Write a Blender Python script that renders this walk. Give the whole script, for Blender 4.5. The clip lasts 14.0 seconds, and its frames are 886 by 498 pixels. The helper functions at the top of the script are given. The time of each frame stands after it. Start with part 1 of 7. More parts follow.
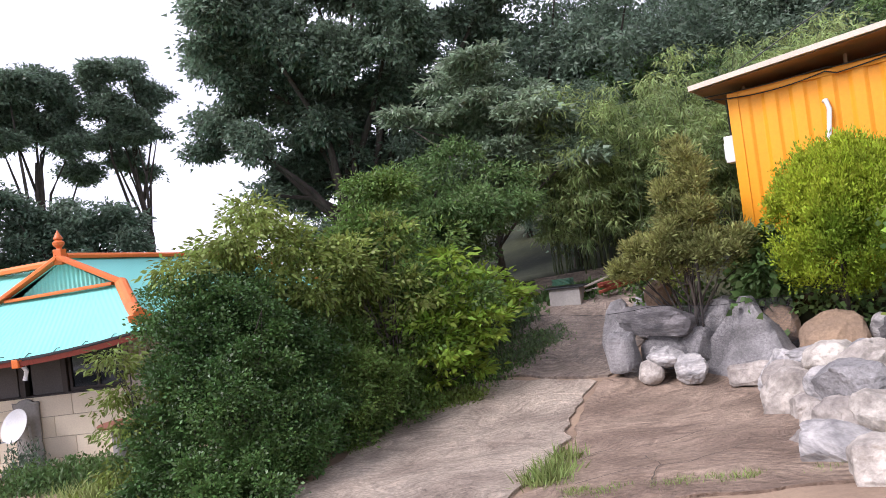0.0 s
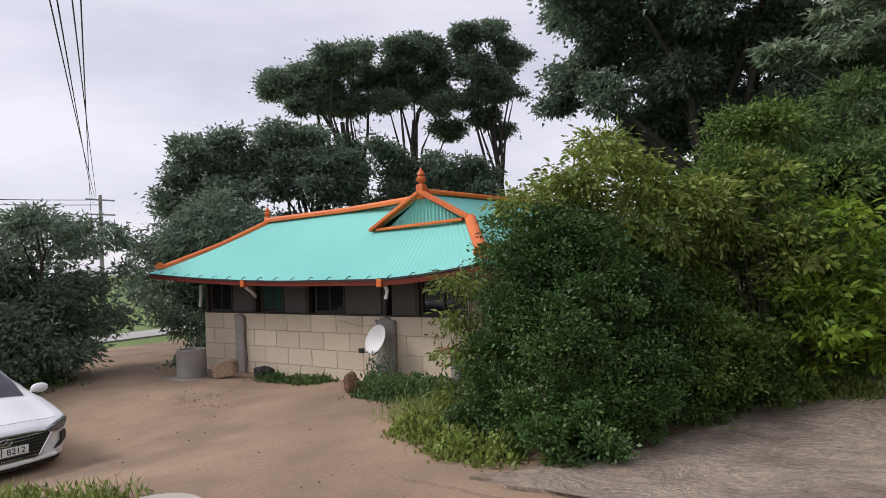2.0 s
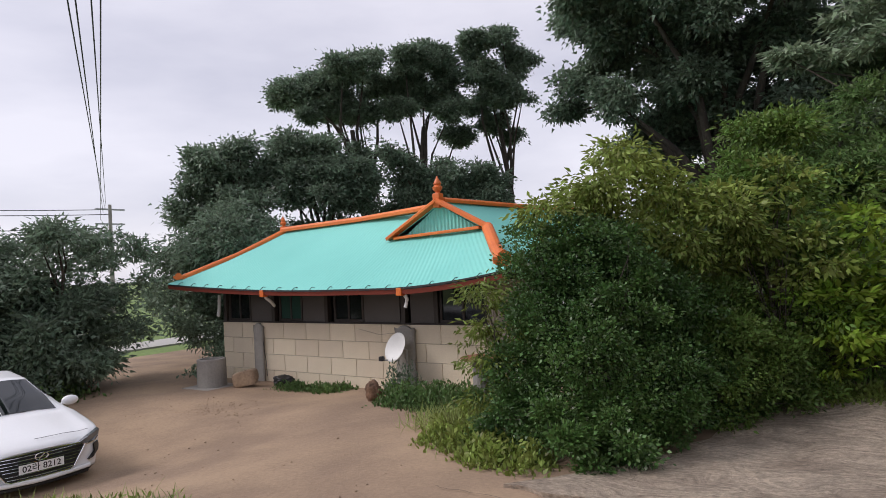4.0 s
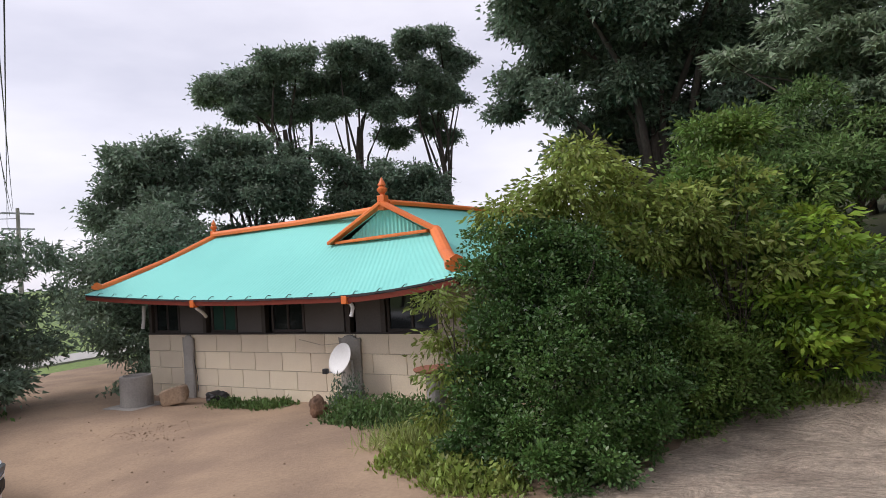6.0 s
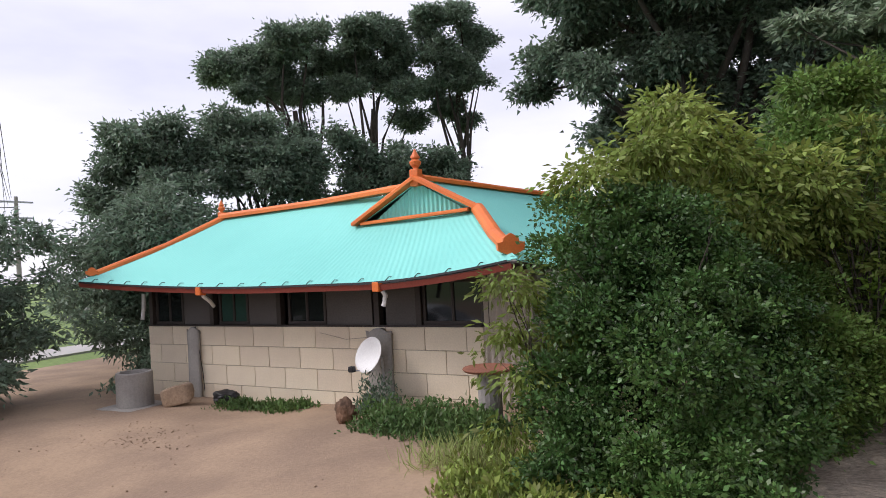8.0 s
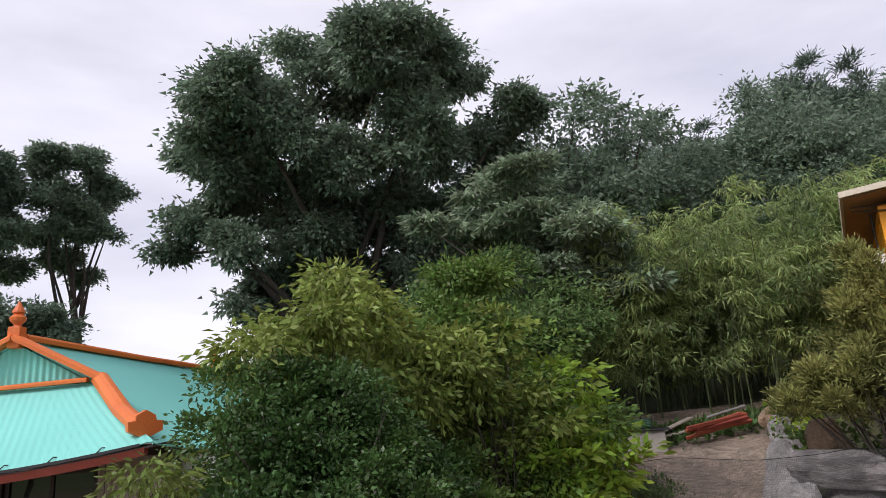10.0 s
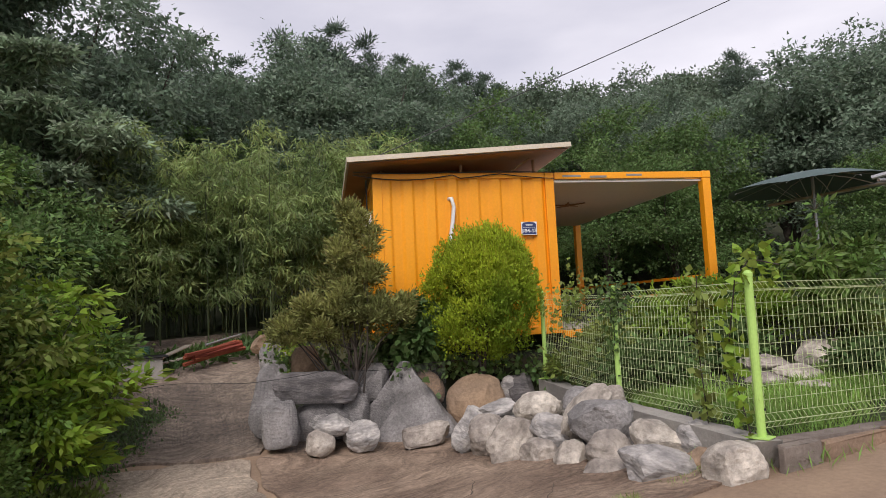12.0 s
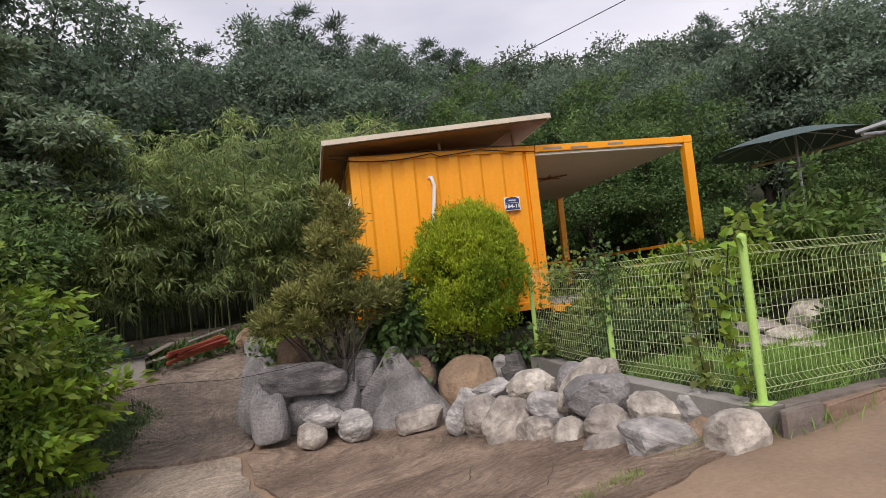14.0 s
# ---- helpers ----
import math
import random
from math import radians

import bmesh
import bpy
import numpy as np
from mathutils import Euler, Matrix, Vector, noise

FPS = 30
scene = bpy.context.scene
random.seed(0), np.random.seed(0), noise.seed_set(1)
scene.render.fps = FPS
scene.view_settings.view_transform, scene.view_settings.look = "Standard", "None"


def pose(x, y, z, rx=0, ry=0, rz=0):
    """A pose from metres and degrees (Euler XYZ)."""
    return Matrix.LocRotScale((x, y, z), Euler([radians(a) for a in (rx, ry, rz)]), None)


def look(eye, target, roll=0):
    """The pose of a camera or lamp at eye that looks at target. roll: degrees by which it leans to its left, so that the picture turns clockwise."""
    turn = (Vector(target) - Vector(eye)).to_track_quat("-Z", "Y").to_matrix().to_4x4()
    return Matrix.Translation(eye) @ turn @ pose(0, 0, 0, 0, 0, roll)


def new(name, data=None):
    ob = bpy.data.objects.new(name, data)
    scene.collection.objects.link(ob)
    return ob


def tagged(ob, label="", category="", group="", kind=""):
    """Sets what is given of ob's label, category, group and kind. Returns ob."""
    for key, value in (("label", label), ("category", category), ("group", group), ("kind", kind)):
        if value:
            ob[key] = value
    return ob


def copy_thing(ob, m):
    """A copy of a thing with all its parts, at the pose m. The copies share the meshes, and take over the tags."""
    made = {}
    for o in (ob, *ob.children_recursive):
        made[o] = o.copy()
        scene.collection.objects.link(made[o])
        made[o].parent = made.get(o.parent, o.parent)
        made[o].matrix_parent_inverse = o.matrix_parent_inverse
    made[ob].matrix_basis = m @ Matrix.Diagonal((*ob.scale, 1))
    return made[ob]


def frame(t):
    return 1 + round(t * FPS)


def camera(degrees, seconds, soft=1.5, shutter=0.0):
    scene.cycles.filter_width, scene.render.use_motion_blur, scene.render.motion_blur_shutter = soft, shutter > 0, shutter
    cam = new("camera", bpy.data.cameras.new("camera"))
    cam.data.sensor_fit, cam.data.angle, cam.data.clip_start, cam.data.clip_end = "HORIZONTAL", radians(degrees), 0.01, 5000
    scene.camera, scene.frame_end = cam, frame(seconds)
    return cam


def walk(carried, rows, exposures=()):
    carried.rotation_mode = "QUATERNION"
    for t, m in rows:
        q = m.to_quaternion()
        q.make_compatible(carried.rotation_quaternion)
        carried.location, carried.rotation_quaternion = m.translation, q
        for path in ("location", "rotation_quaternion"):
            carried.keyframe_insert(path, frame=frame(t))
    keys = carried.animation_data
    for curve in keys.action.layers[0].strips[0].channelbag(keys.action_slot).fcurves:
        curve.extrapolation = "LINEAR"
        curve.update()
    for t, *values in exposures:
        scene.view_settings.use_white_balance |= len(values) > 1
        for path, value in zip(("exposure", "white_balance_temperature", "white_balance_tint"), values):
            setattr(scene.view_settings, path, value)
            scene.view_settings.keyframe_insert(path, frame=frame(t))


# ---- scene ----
cam = camera(68.2, 14.0, soft=0.9)
PATH = [
    (0, (2.825, -2.524, 1.846), (2.636, -0.534, 1.882), -7.4),
    (0.5, (2.562, -2.309, 1.752), (1.838, -0.445, 1.78), -7.2),
    (1, (2.515, -1.903, 1.611), (1.504, -0.178, 1.671), -4.7),
    (1.5, (2.425, -1.67, 1.496), (1.293, -0.024, 1.582), -3.3),
    (2, (2.406, -1.721, 1.48), (1.271, -0.075, 1.517), -2.1),
    (2.5, (2.432, -1.938, 1.537), (1.279, -0.304, 1.519), -3.3),
    (2.7, (2.412, -1.974, 1.544), (1.251, -0.345, 1.526), -3.3),
    (5, (2.016, -1.771, 1.566), (0.933, -0.095, 1.685), -3.0),
    (5.5, (1.777, -1.63, 1.542), (0.885, 0.158, 1.622), -2.6),
    (6, (1.813, -1.661, 1.625), (0.843, 0.087, 1.669), -3.6),
    (6.5, (1.497, -1.515, 1.584), (0.404, 0.161, 1.612), -3.1),
    (7, (1.233, -1.293, 1.514), (0.075, 0.337, 1.508), -3.5),
    (7.2, (1.11, -1.213, 1.504), (-0.06, 0.409, 1.509), -3.6),
    (9.3, (0.188, -0.214, 1.469), (-0.016, 1.765, 1.677), -3.9),
    (9.5, (0.186, -0.259, 1.528), (0.081, 1.713, 1.844), -4.4),
    (10, (0.149, -0.373, 1.531), (0.273, 1.564, 2.013), -4.0),
    (10.5, (0.068, -0.622, 1.545), (0.537, 1.278, 1.956), -3.8),
    (11, (-0.089, -0.495, 1.503), (0.833, 1.256, 1.793), -2.7),
    (11.5, (-0.168, -0.539, 1.549), (1.03, 1.046, 1.775), -2.7),
    (12, (-0.101, -0.466, 1.573), (1.308, 0.942, 1.756), -2.7),
    (12.5, (0.004, -0.421, 1.573), (1.461, 0.936, 1.754), -3.4),
    (13, (0.133, -0.413, 1.536), (1.657, 0.864, 1.742), -2.4),
    (13.5, (0.116, -0.342, 1.572), (1.645, 0.934, 1.747), -4.9),
    (14, (0.047, -0.313, 1.588), (1.492, 1.065, 1.708), -6.1),
]
EXPOSURE = [(0, 0.95), (0.6, 0.64), (1.5, 0.2), (2.7, 0.1), (5, 0.19), (6, 0.29), (7.2, 0.24), (9.3, 0.86), (9.6, 0.82), (10, 0.3), (10.5, 0.16), (11, 0.22), (12.5, 0.2), (14, 0.2)]
walk(cam, [(t, look(eye, target, roll)) for t, eye, target, roll in PATH], [(t, e, 6350 + 200 * min(max(t - 10, 0), 1) - 500 * max(0, e - 0.3), 18 + 9 * max(0, e - 0.25)) for t, e in EXPOSURE])

# ---- light ----
world = bpy.data.worlds.new("overcast")
scene.world = world
world.use_nodes = True
wn = world.node_tree.nodes
wl = world.node_tree.links
bg = wn["Background"]
sky = wn.new("ShaderNodeTexSky")
sky.sky_type, sky.sun_disc = "NISHITA", False
sky.sun_elevation, sky.sun_rotation = radians(42), radians(-124)
sky_soft = wn.new("ShaderNodeVectorMath")
sky_soft.operation = "SCALE"
sky_soft.inputs[3].default_value = 0.12
wl.new(sky.outputs[0], sky_soft.inputs[0])
tc = wn.new("ShaderNodeTexCoord")
cmap = wn.new("ShaderNodeMapping")
cmap.inputs["Scale"].default_value = (1.3, 1.3, 4.2)
wl.new(tc.outputs["Generated"], cmap.inputs[0])
cloud = wn.new("ShaderNodeTexNoise")
cloud.inputs["Scale"].default_value, cloud.inputs["Detail"].default_value = 1.6, 6
wl.new(cmap.outputs[0], cloud.inputs[0])
cramp = wn.new("ShaderNodeValToRGB")
cramp.color_ramp.elements[0].position, cramp.color_ramp.elements[0].color = 0.30, (0.60, 0.61, 0.67, 1)
cramp.color_ramp.elements[1].position, cramp.color_ramp.elements[1].color = 0.62, (0.86, 0.86, 0.89, 1)
wl.new(cloud.outputs[0], cramp.inputs[0])
cmix = wn.new("ShaderNodeMix")
cmix.data_type = "RGBA"
cmix.inputs[0].default_value = 0.86
wl.new(sky_soft.outputs[0], cmix.inputs[6])
wl.new(cramp.outputs[0], cmix.inputs[7])
wl.new(cmix.outputs[2], bg.inputs[0])
bg.inputs[1].default_value = 1.0
sun = new("sun", bpy.data.lights.new("sun", "SUN"))
sun.data.energy, sun.data.angle, sun.data.color = 2.1, radians(22), (1.0, 0.96, 0.9)
sun.matrix_world = look((-24, -16, 26), (0, 0, 0))


# ---- materials ----
def mat(name, colour, rough=0.8, metal=0.0, vary=0.25, scale=6.0, bump=0.2, fine=40.0, second=None, island=0.0, obj_rand=0.0, stretch=(1, 1, 1), spec=0.4, trans=0.0, rake=0.0):
    """A procedural surface: broad stains and fine grain, colour varied by pieces where asked."""
    m = bpy.data.materials.new(name)
    m.use_nodes = True
    n, l = m.node_tree.nodes, m.node_tree.links
    b = n["Principled BSDF"]
    b.inputs["Roughness"].default_value, b.inputs["Metallic"].default_value = rough, metal
    b.inputs["Specular IOR Level"].default_value = spec
    co = n.new("ShaderNodeTexCoord")
    mp = n.new("ShaderNodeMapping")
    mp.inputs["Scale"].default_value = stretch
    l.new(co.outputs["Object"], mp.inputs[0])
    big = n.new("ShaderNodeTexNoise")
    big.inputs["Scale"].default_value, big.inputs["Detail"].default_value = scale / 6, 5
    small = n.new("ShaderNodeTexNoise")
    small.inputs["Scale"].default_value, small.inputs["Detail"].default_value, small.inputs["Roughness"].default_value = fine, 8, 0.68
    l.new(mp.outputs[0], big.inputs[0])
    l.new(mp.outputs[0], small.inputs[0])
    ramp = n.new("ShaderNodeValToRGB")
    c2 = second or tuple(c * (1 - vary) for c in colour)
    ramp.color_ramp.elements[0].position, ramp.color_ramp.elements[0].color = 0.36, (*c2, 1)
    ramp.color_ramp.elements[1].position, ramp.color_ramp.elements[1].color = 0.64, (*colour, 1)
    l.new(big.outputs[0], ramp.inputs[0])
    val = n.new("ShaderNodeMapRange")
    val.inputs[1].default_value, val.inputs[2].default_value = 0.3, 0.7
    val.inputs[3].default_value, val.inputs[4].default_value = 1 - vary, 1 + vary
    l.new(small.outputs[0], val.inputs[0])
    relief = small.outputs[0]
    if rake:
        # wandering furrows left by the float, the colour darker where they are low
        warp = n.new("ShaderNodeTexNoise")
        warp.inputs["Scale"].default_value, warp.inputs["Detail"].default_value = 0.9, 2
        l.new(co.outputs["Object"], warp.inputs[0])
        far = n.new("ShaderNodeVectorMath")
        far.operation = "MULTIPLY_ADD"
        far.inputs[1].default_value = (1.7, 1.7, 0)
        l.new(warp.outputs["Color"], far.inputs[0])
        l.new(co.outputs["Object"], far.inputs[2])
        mr = n.new("ShaderNodeMapping")
        mr.inputs["Rotation"].default_value, mr.inputs["Scale"].default_value = (0, 0, 0.5), (6, 17, 1)
        l.new(far.outputs[0], mr.inputs[0])
        fur = n.new("ShaderNodeTexNoise")
        fur.inputs["Scale"].default_value, fur.inputs["Detail"].default_value, fur.inputs["Roughness"].default_value = 1.0, 6, 0.65
        l.new(mr.outputs[0], fur.inputs[0])
        mixh = n.new("ShaderNodeMath")
        mixh.operation = "MULTIPLY_ADD"
        mixh.inputs[1].default_value = 1.6
        l.new(fur.outputs[0], mixh.inputs[0])
        l.new(small.outputs[0], mixh.inputs[2])
        relief = mixh.outputs[0]
        fur_tone = n.new("ShaderNodeMapRange")
        fur_tone.inputs[1].default_value, fur_tone.inputs[2].default_value = 0.32, 0.62
        fur_tone.inputs[3].default_value, fur_tone.inputs[4].default_value = 1 - rake, 1 + rake * 0.5
        l.new(fur.outputs[0], fur_tone.inputs[0])
        mulv = n.new("ShaderNodeMath")
        mulv.operation = "MULTIPLY"
        l.new(val.outputs[0], mulv.inputs[0])
        l.new(fur_tone.outputs[0], mulv.inputs[1])
        val = mulv
    hsv = n.new("ShaderNodeHueSaturation")
    l.new(ramp.outputs[0], hsv.inputs["Color"])
    last = val.outputs[0]
    for amount, node, out in ((island, "ShaderNodeNewGeometry", "Random Per Island"), (obj_rand, "ShaderNodeObjectInfo", "Random")):
        if amount:
            src = n.new(node)
            r = n.new("ShaderNodeMapRange")
            r.inputs[3].default_value, r.inputs[4].default_value = 1 - amount, 1 + amount
            l.new(src.outputs[out], r.inputs[0])
            mul = n.new("ShaderNodeMath")
            mul.operation = "MULTIPLY"
            l.new(last, mul.inputs[0])
            l.new(r.outputs[0], mul.inputs[1])
            last = mul.outputs[0]
            hue = n.new("ShaderNodeMapRange")
            hue.inputs[3].default_value, hue.inputs[4].default_value = 0.5 - 0.04 * amount, 0.5 + 0.04 * amount
            l.new(src.outputs[out], hue.inputs[0])
            l.new(hue.outputs[0], hsv.inputs["Hue"])
    l.new(last, hsv.inputs["Value"])
    l.new(hsv.outputs[0], b.inputs["Base Color"])
    if bump:
        bp = n.new("ShaderNodeBump")
        bp.inputs["Strength"].default_value, bp.inputs["Distance"].default_value = bump, 0.05 if rake else 0.02
        l.new(relief, bp.inputs["Height"])
        l.new(bp.outputs[0], b.inputs["Normal"])
    if trans:
        tr = n.new("ShaderNodeBsdfTranslucent")
        l.new(hsv.outputs[0], tr.inputs[0])
        mx = n.new("ShaderNodeMixShader")
        mx.inputs[0].default_value = trans
        out = n["Material Output"]
        l.new(b.outputs[0], mx.inputs[1])
        l.new(tr.outputs[0], mx.inputs[2])
        l.new(mx.outputs[0], out.inputs[0])
    return m


def leafy(name, colour, second, rough=0.5, spec=0.35, trans=0.25, island=0.45):
    return mat(name, colour, rough, 0, 0.15, 5, 0, 3, second, island=island, spec=spec, trans=trans)


M_SAND = mat("sandy_earth", (0.335, 0.238, 0.155), 0.95, vary=0.14, scale=5.0, bump=0.5, fine=22, second=(0.235, 0.165, 0.112))
M_CONC = mat("worn_concrete", (0.55, 0.455, 0.35), 0.92, vary=0.34, scale=7.0, bump=1.0, fine=26, second=(0.345, 0.275, 0.21), rake=0.36)
M_APRON = mat("stained_concrete", (0.44, 0.325, 0.235), 0.92, vary=0.30, scale=7.0, bump=1.0, fine=22, second=(0.25, 0.175, 0.125), rake=0.35)
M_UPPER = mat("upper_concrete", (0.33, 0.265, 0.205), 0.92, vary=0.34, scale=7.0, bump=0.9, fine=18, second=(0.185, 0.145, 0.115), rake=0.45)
M_FIELD = mat("field_green", (0.16, 0.23, 0.06), 0.95, vary=0.3, scale=0.5, bump=0.3, fine=5, second=(0.09, 0.15, 0.04))
M_HILL = mat("forest_floor", (0.045, 0.05, 0.022), 0.95, vary=0.4, scale=2, bump=0.4, fine=6, second=(0.02, 0.026, 0.012))
M_BLOCK = mat("painted_block", (0.78, 0.69, 0.53), 0.9, vary=0.10, scale=3, bump=0.4, fine=40, second=(0.62, 0.53, 0.39), obj_rand=0.08)
M_OLDWALL = mat("old_wall", (0.26, 0.22, 0.185), 0.95, vary=0.2, scale=10, bump=0.9, fine=18, second=(0.13, 0.105, 0.09), obj_rand=0.2)
M_MORTAR = mat("mortar", (0.40, 0.35, 0.28), 0.95, vary=0.2, bump=0.3)
M_CEMENT = mat("grey_cement", (0.34, 0.32, 0.285), 0.95, vary=0.13, scale=8, bump=0.5, fine=30, second=(0.22, 0.205, 0.19))
M_TEAL = mat("teal_roof", (0.215, 0.61, 0.535), 0.62, vary=0.05, scale=2, bump=0.05, fine=60, second=(0.185, 0.55, 0.485), spec=0.25)
M_ORANGE = mat("orange_trim", (0.74, 0.185, 0.035), 0.5, vary=0.12, scale=6, bump=0.08, fine=40, second=(0.60, 0.135, 0.03))
M_FASCIA = mat("rust_gutter", (0.235, 0.052, 0.034), 0.55, vary=0.2, scale=8, bump=0.1, second=(0.20, 0.04, 0.025))
M_DARKWOOD = mat("dark_frame", (0.05, 0.04, 0.034), 0.6, vary=0.3, bump=0.1)
M_BOARD = mat("grey_board", (0.11, 0.10, 0.092), 0.75, vary=0.2, scale=4, bump=0.1, second=(0.075, 0.068, 0.062))
M_PANEL = mat("beige_panel", (0.40, 0.35, 0.29), 0.7, vary=0.15, bump=0.1, scale=5)
M_WHITE = mat("white_paint", (0.72, 0.72, 0.70), 0.55, vary=0.08, bump=0.05)
M_YELLOW = mat("container_yellow", (0.86, 0.34, 0.008), 0.42, vary=0.06, scale=3, bump=0.03, fine=25, second=(0.78, 0.285, 0.007), spec=0.4)
M_CEIL = mat("canopy_lining", (0.80, 0.75, 0.69), 0.8, vary=0.1, scale=2, bump=0.05)
M_CREAM = mat("sandwich_panel_edge", (0.60, 0.53, 0.42), 0.6, vary=0.15, scale=8, bump=0.05)
M_UNDER = mat("panel_underside", (0.33, 0.20, 0.11), 0.7, vary=0.2, scale=5, bump=0.05, second=(0.22, 0.12, 0.06))
M_BLACK = mat("black_plastic", (0.015, 0.015, 0.016), 0.5, vary=0.2, bump=0)
M_METAL = mat("galvanised", (0.42, 0.43, 0.44), 0.45, metal=0.7, vary=0.15, bump=0.05)
M_FENCE = mat("fence_green", (0.42, 0.66, 0.17), 0.45, vary=0.08, scale=8, bump=0.03, second=(0.36, 0.57, 0.14))
M_WIRE = mat("fence_wire", (0.60, 0.70, 0.38), 0.5, vary=0.1, bump=0)
M_BARK = mat("bark", (0.085, 0.068, 0.055), 0.95, vary=0.4, scale=10, bump=0.8, fine=20, second=(0.045, 0.037, 0.03), stretch=(1, 1, 0.3))
M_ROCK = mat("pale_granite", (0.51, 0.46, 0.395), 0.9, vary=0.32, scale=22, bump=1.0, fine=20, second=(0.25, 0.22, 0.19), obj_rand=0.22)
M_ROCKBANDED = mat("banded_granite", (0.52, 0.49, 0.455), 0.9, vary=0.3, scale=26, bump=1.0, fine=16, second=(0.24, 0.23, 0.22), obj_rand=0.12, stretch=(1, 1, 3.2))
M_ROCKDARK = mat("dark_slate", (0.205, 0.19, 0.185), 0.9, vary=0.36, scale=24, bump=1.0, fine=20, second=(0.085, 0.08, 0.08), obj_rand=0.12, stretch=(1, 1, 3.0))
M_ROCKGREY = mat("grey_gneiss", (0.31, 0.295, 0.285), 0.92, vary=0.34, scale=16, bump=1.0, fine=34, second=(0.17, 0.163, 0.158), obj_rand=0.12)
M_ROCKTAN = mat("tan_stone", (0.34, 0.235, 0.15), 0.9, vary=0.25, scale=8, bump=0.6, fine=24, second=(0.21, 0.15, 0.105), obj_rand=0.1)
M_RUSTPIPE = mat("red_steel", (0.33, 0.075, 0.04), 0.7, vary=0.3, scale=10, bump=0.15, second=(0.16, 0.04, 0.025), obj_rand=0.3)
L_PRIVET = leafy("privet_leaf", (0.090, 0.168, 0.042), (0.048, 0.100, 0.027), 0.38, 0.35, 0.25)
L_LIGHT = leafy("fresh_leaf", (0.30, 0.42, 0.05), (0.18, 0.29, 0.038), 0.5, 0.3, 0.4)
L_FRESH = leafy("mid_fresh_leaf", (0.165, 0.255, 0.055), (0.098, 0.165, 0.04), 0.5, 0.3, 0.35)
L_OLIVE = leafy("olive_leaf", (0.26, 0.32, 0.07), (0.15, 0.20, 0.045), 0.5, 0.3, 0.35)
# base colour lifted and blued: haze and pale shadows are put into it
L_DARK = leafy("dark_leaf", (0.180, 0.245, 0.165), (0.125, 0.178, 0.120), 0.45, 0.4, 0.42)
L_MID = leafy("mid_leaf", (0.132, 0.212, 0.064), (0.082, 0.142, 0.045), 0.5, 0.3, 0.38)
L_SILVER = leafy("silver_leaf", (0.25, 0.32, 0.20), (0.14, 0.20, 0.12), 0.4, 0.4, 0.3)
L_BAMBOO = leafy("bamboo_leaf", (0.34, 0.42, 0.15), (0.14, 0.20, 0.075), 0.5, 0.3, 0.45)
# needles greyed the same way, with haze in the base colour
L_PINE = leafy("pine_needles", (0.135, 0.185, 0.135), (0.095, 0.135, 0.100), 0.55, 0.3, 0.3)
L_GOLD = leafy("golden_thuja", (0.40, 0.47, 0.03), (0.17, 0.26, 0.022), 0.6, 0.2, 0.3, 0.35)
L_JUNIPER = leafy("juniper_spray", (0.33, 0.33, 0.105), (0.20, 0.215, 0.075), 0.6, 0.2, 0.35)
# distance haze painted into the leaf colour, paler and bluer than the foliage
L_FAR = leafy("far_leaf", (0.155, 0.205, 0.132), (0.105, 0.148, 0.098), 0.55, 0.3, 0.4)
L_GRASS = leafy("grass_blade", (0.290, 0.453, 0.100), (0.164, 0.271, 0.064), 0.55, 0.25, 0.3)
L_DRYGRASS = leafy("weed_blade", (0.319, 0.362, 0.131), (0.189, 0.246, 0.072), 0.6, 0.2, 0.3)


# ---- building blocks ----
def thing(name, place, label, category, group="", kind="", turn=0.0):
    ob = new(name)
    ob.matrix_world = pose(*place, 0, 0, turn)
    return tagged(ob, label, category, group, kind)


def part(name, bm, material, parent=None, label="", smooth=False):
    """Links a bmesh as one mesh object under a thing or a part; with no parent it stands alone."""
    me = bpy.data.meshes.new(name)
    bm.to_mesh(me)
    bm.free()
    return part_mesh(name, me, material, parent, label, smooth)


def part_mesh(name, me, material, parent=None, label="", smooth=False):
    if not me.materials:
        me.materials.append(material)
    if smooth:
        me.polygons.foreach_set("use_smooth", [True] * len(me.polygons))
    ob = new(name, me)
    if parent:
        ob.parent = parent
    return tagged(ob, label) if label else ob


def box(bm, lo, hi, bevel=0.0):
    """An axis-aligned box from corner lo to corner hi, its edges rounded by bevel."""
    m = Matrix.Translation([(a + b) / 2 for a, b in zip(lo, hi)]) @ Matrix.Diagonal([abs(b - a) for a, b in zip(lo, hi)] + [1])
    vs = bmesh.ops.create_cube(bm, size=1, matrix=m)["verts"]
    if bevel:
        es = list({e for v in vs for e in v.link_edges})
        bmesh.ops.bevel(bm, geom=es, offset=bevel, segments=2, profile=0.6, affect="EDGES")
    return bm


def boxed(lo, hi, bevel=0.0):
    return box(bmesh.new(), lo, hi, bevel)


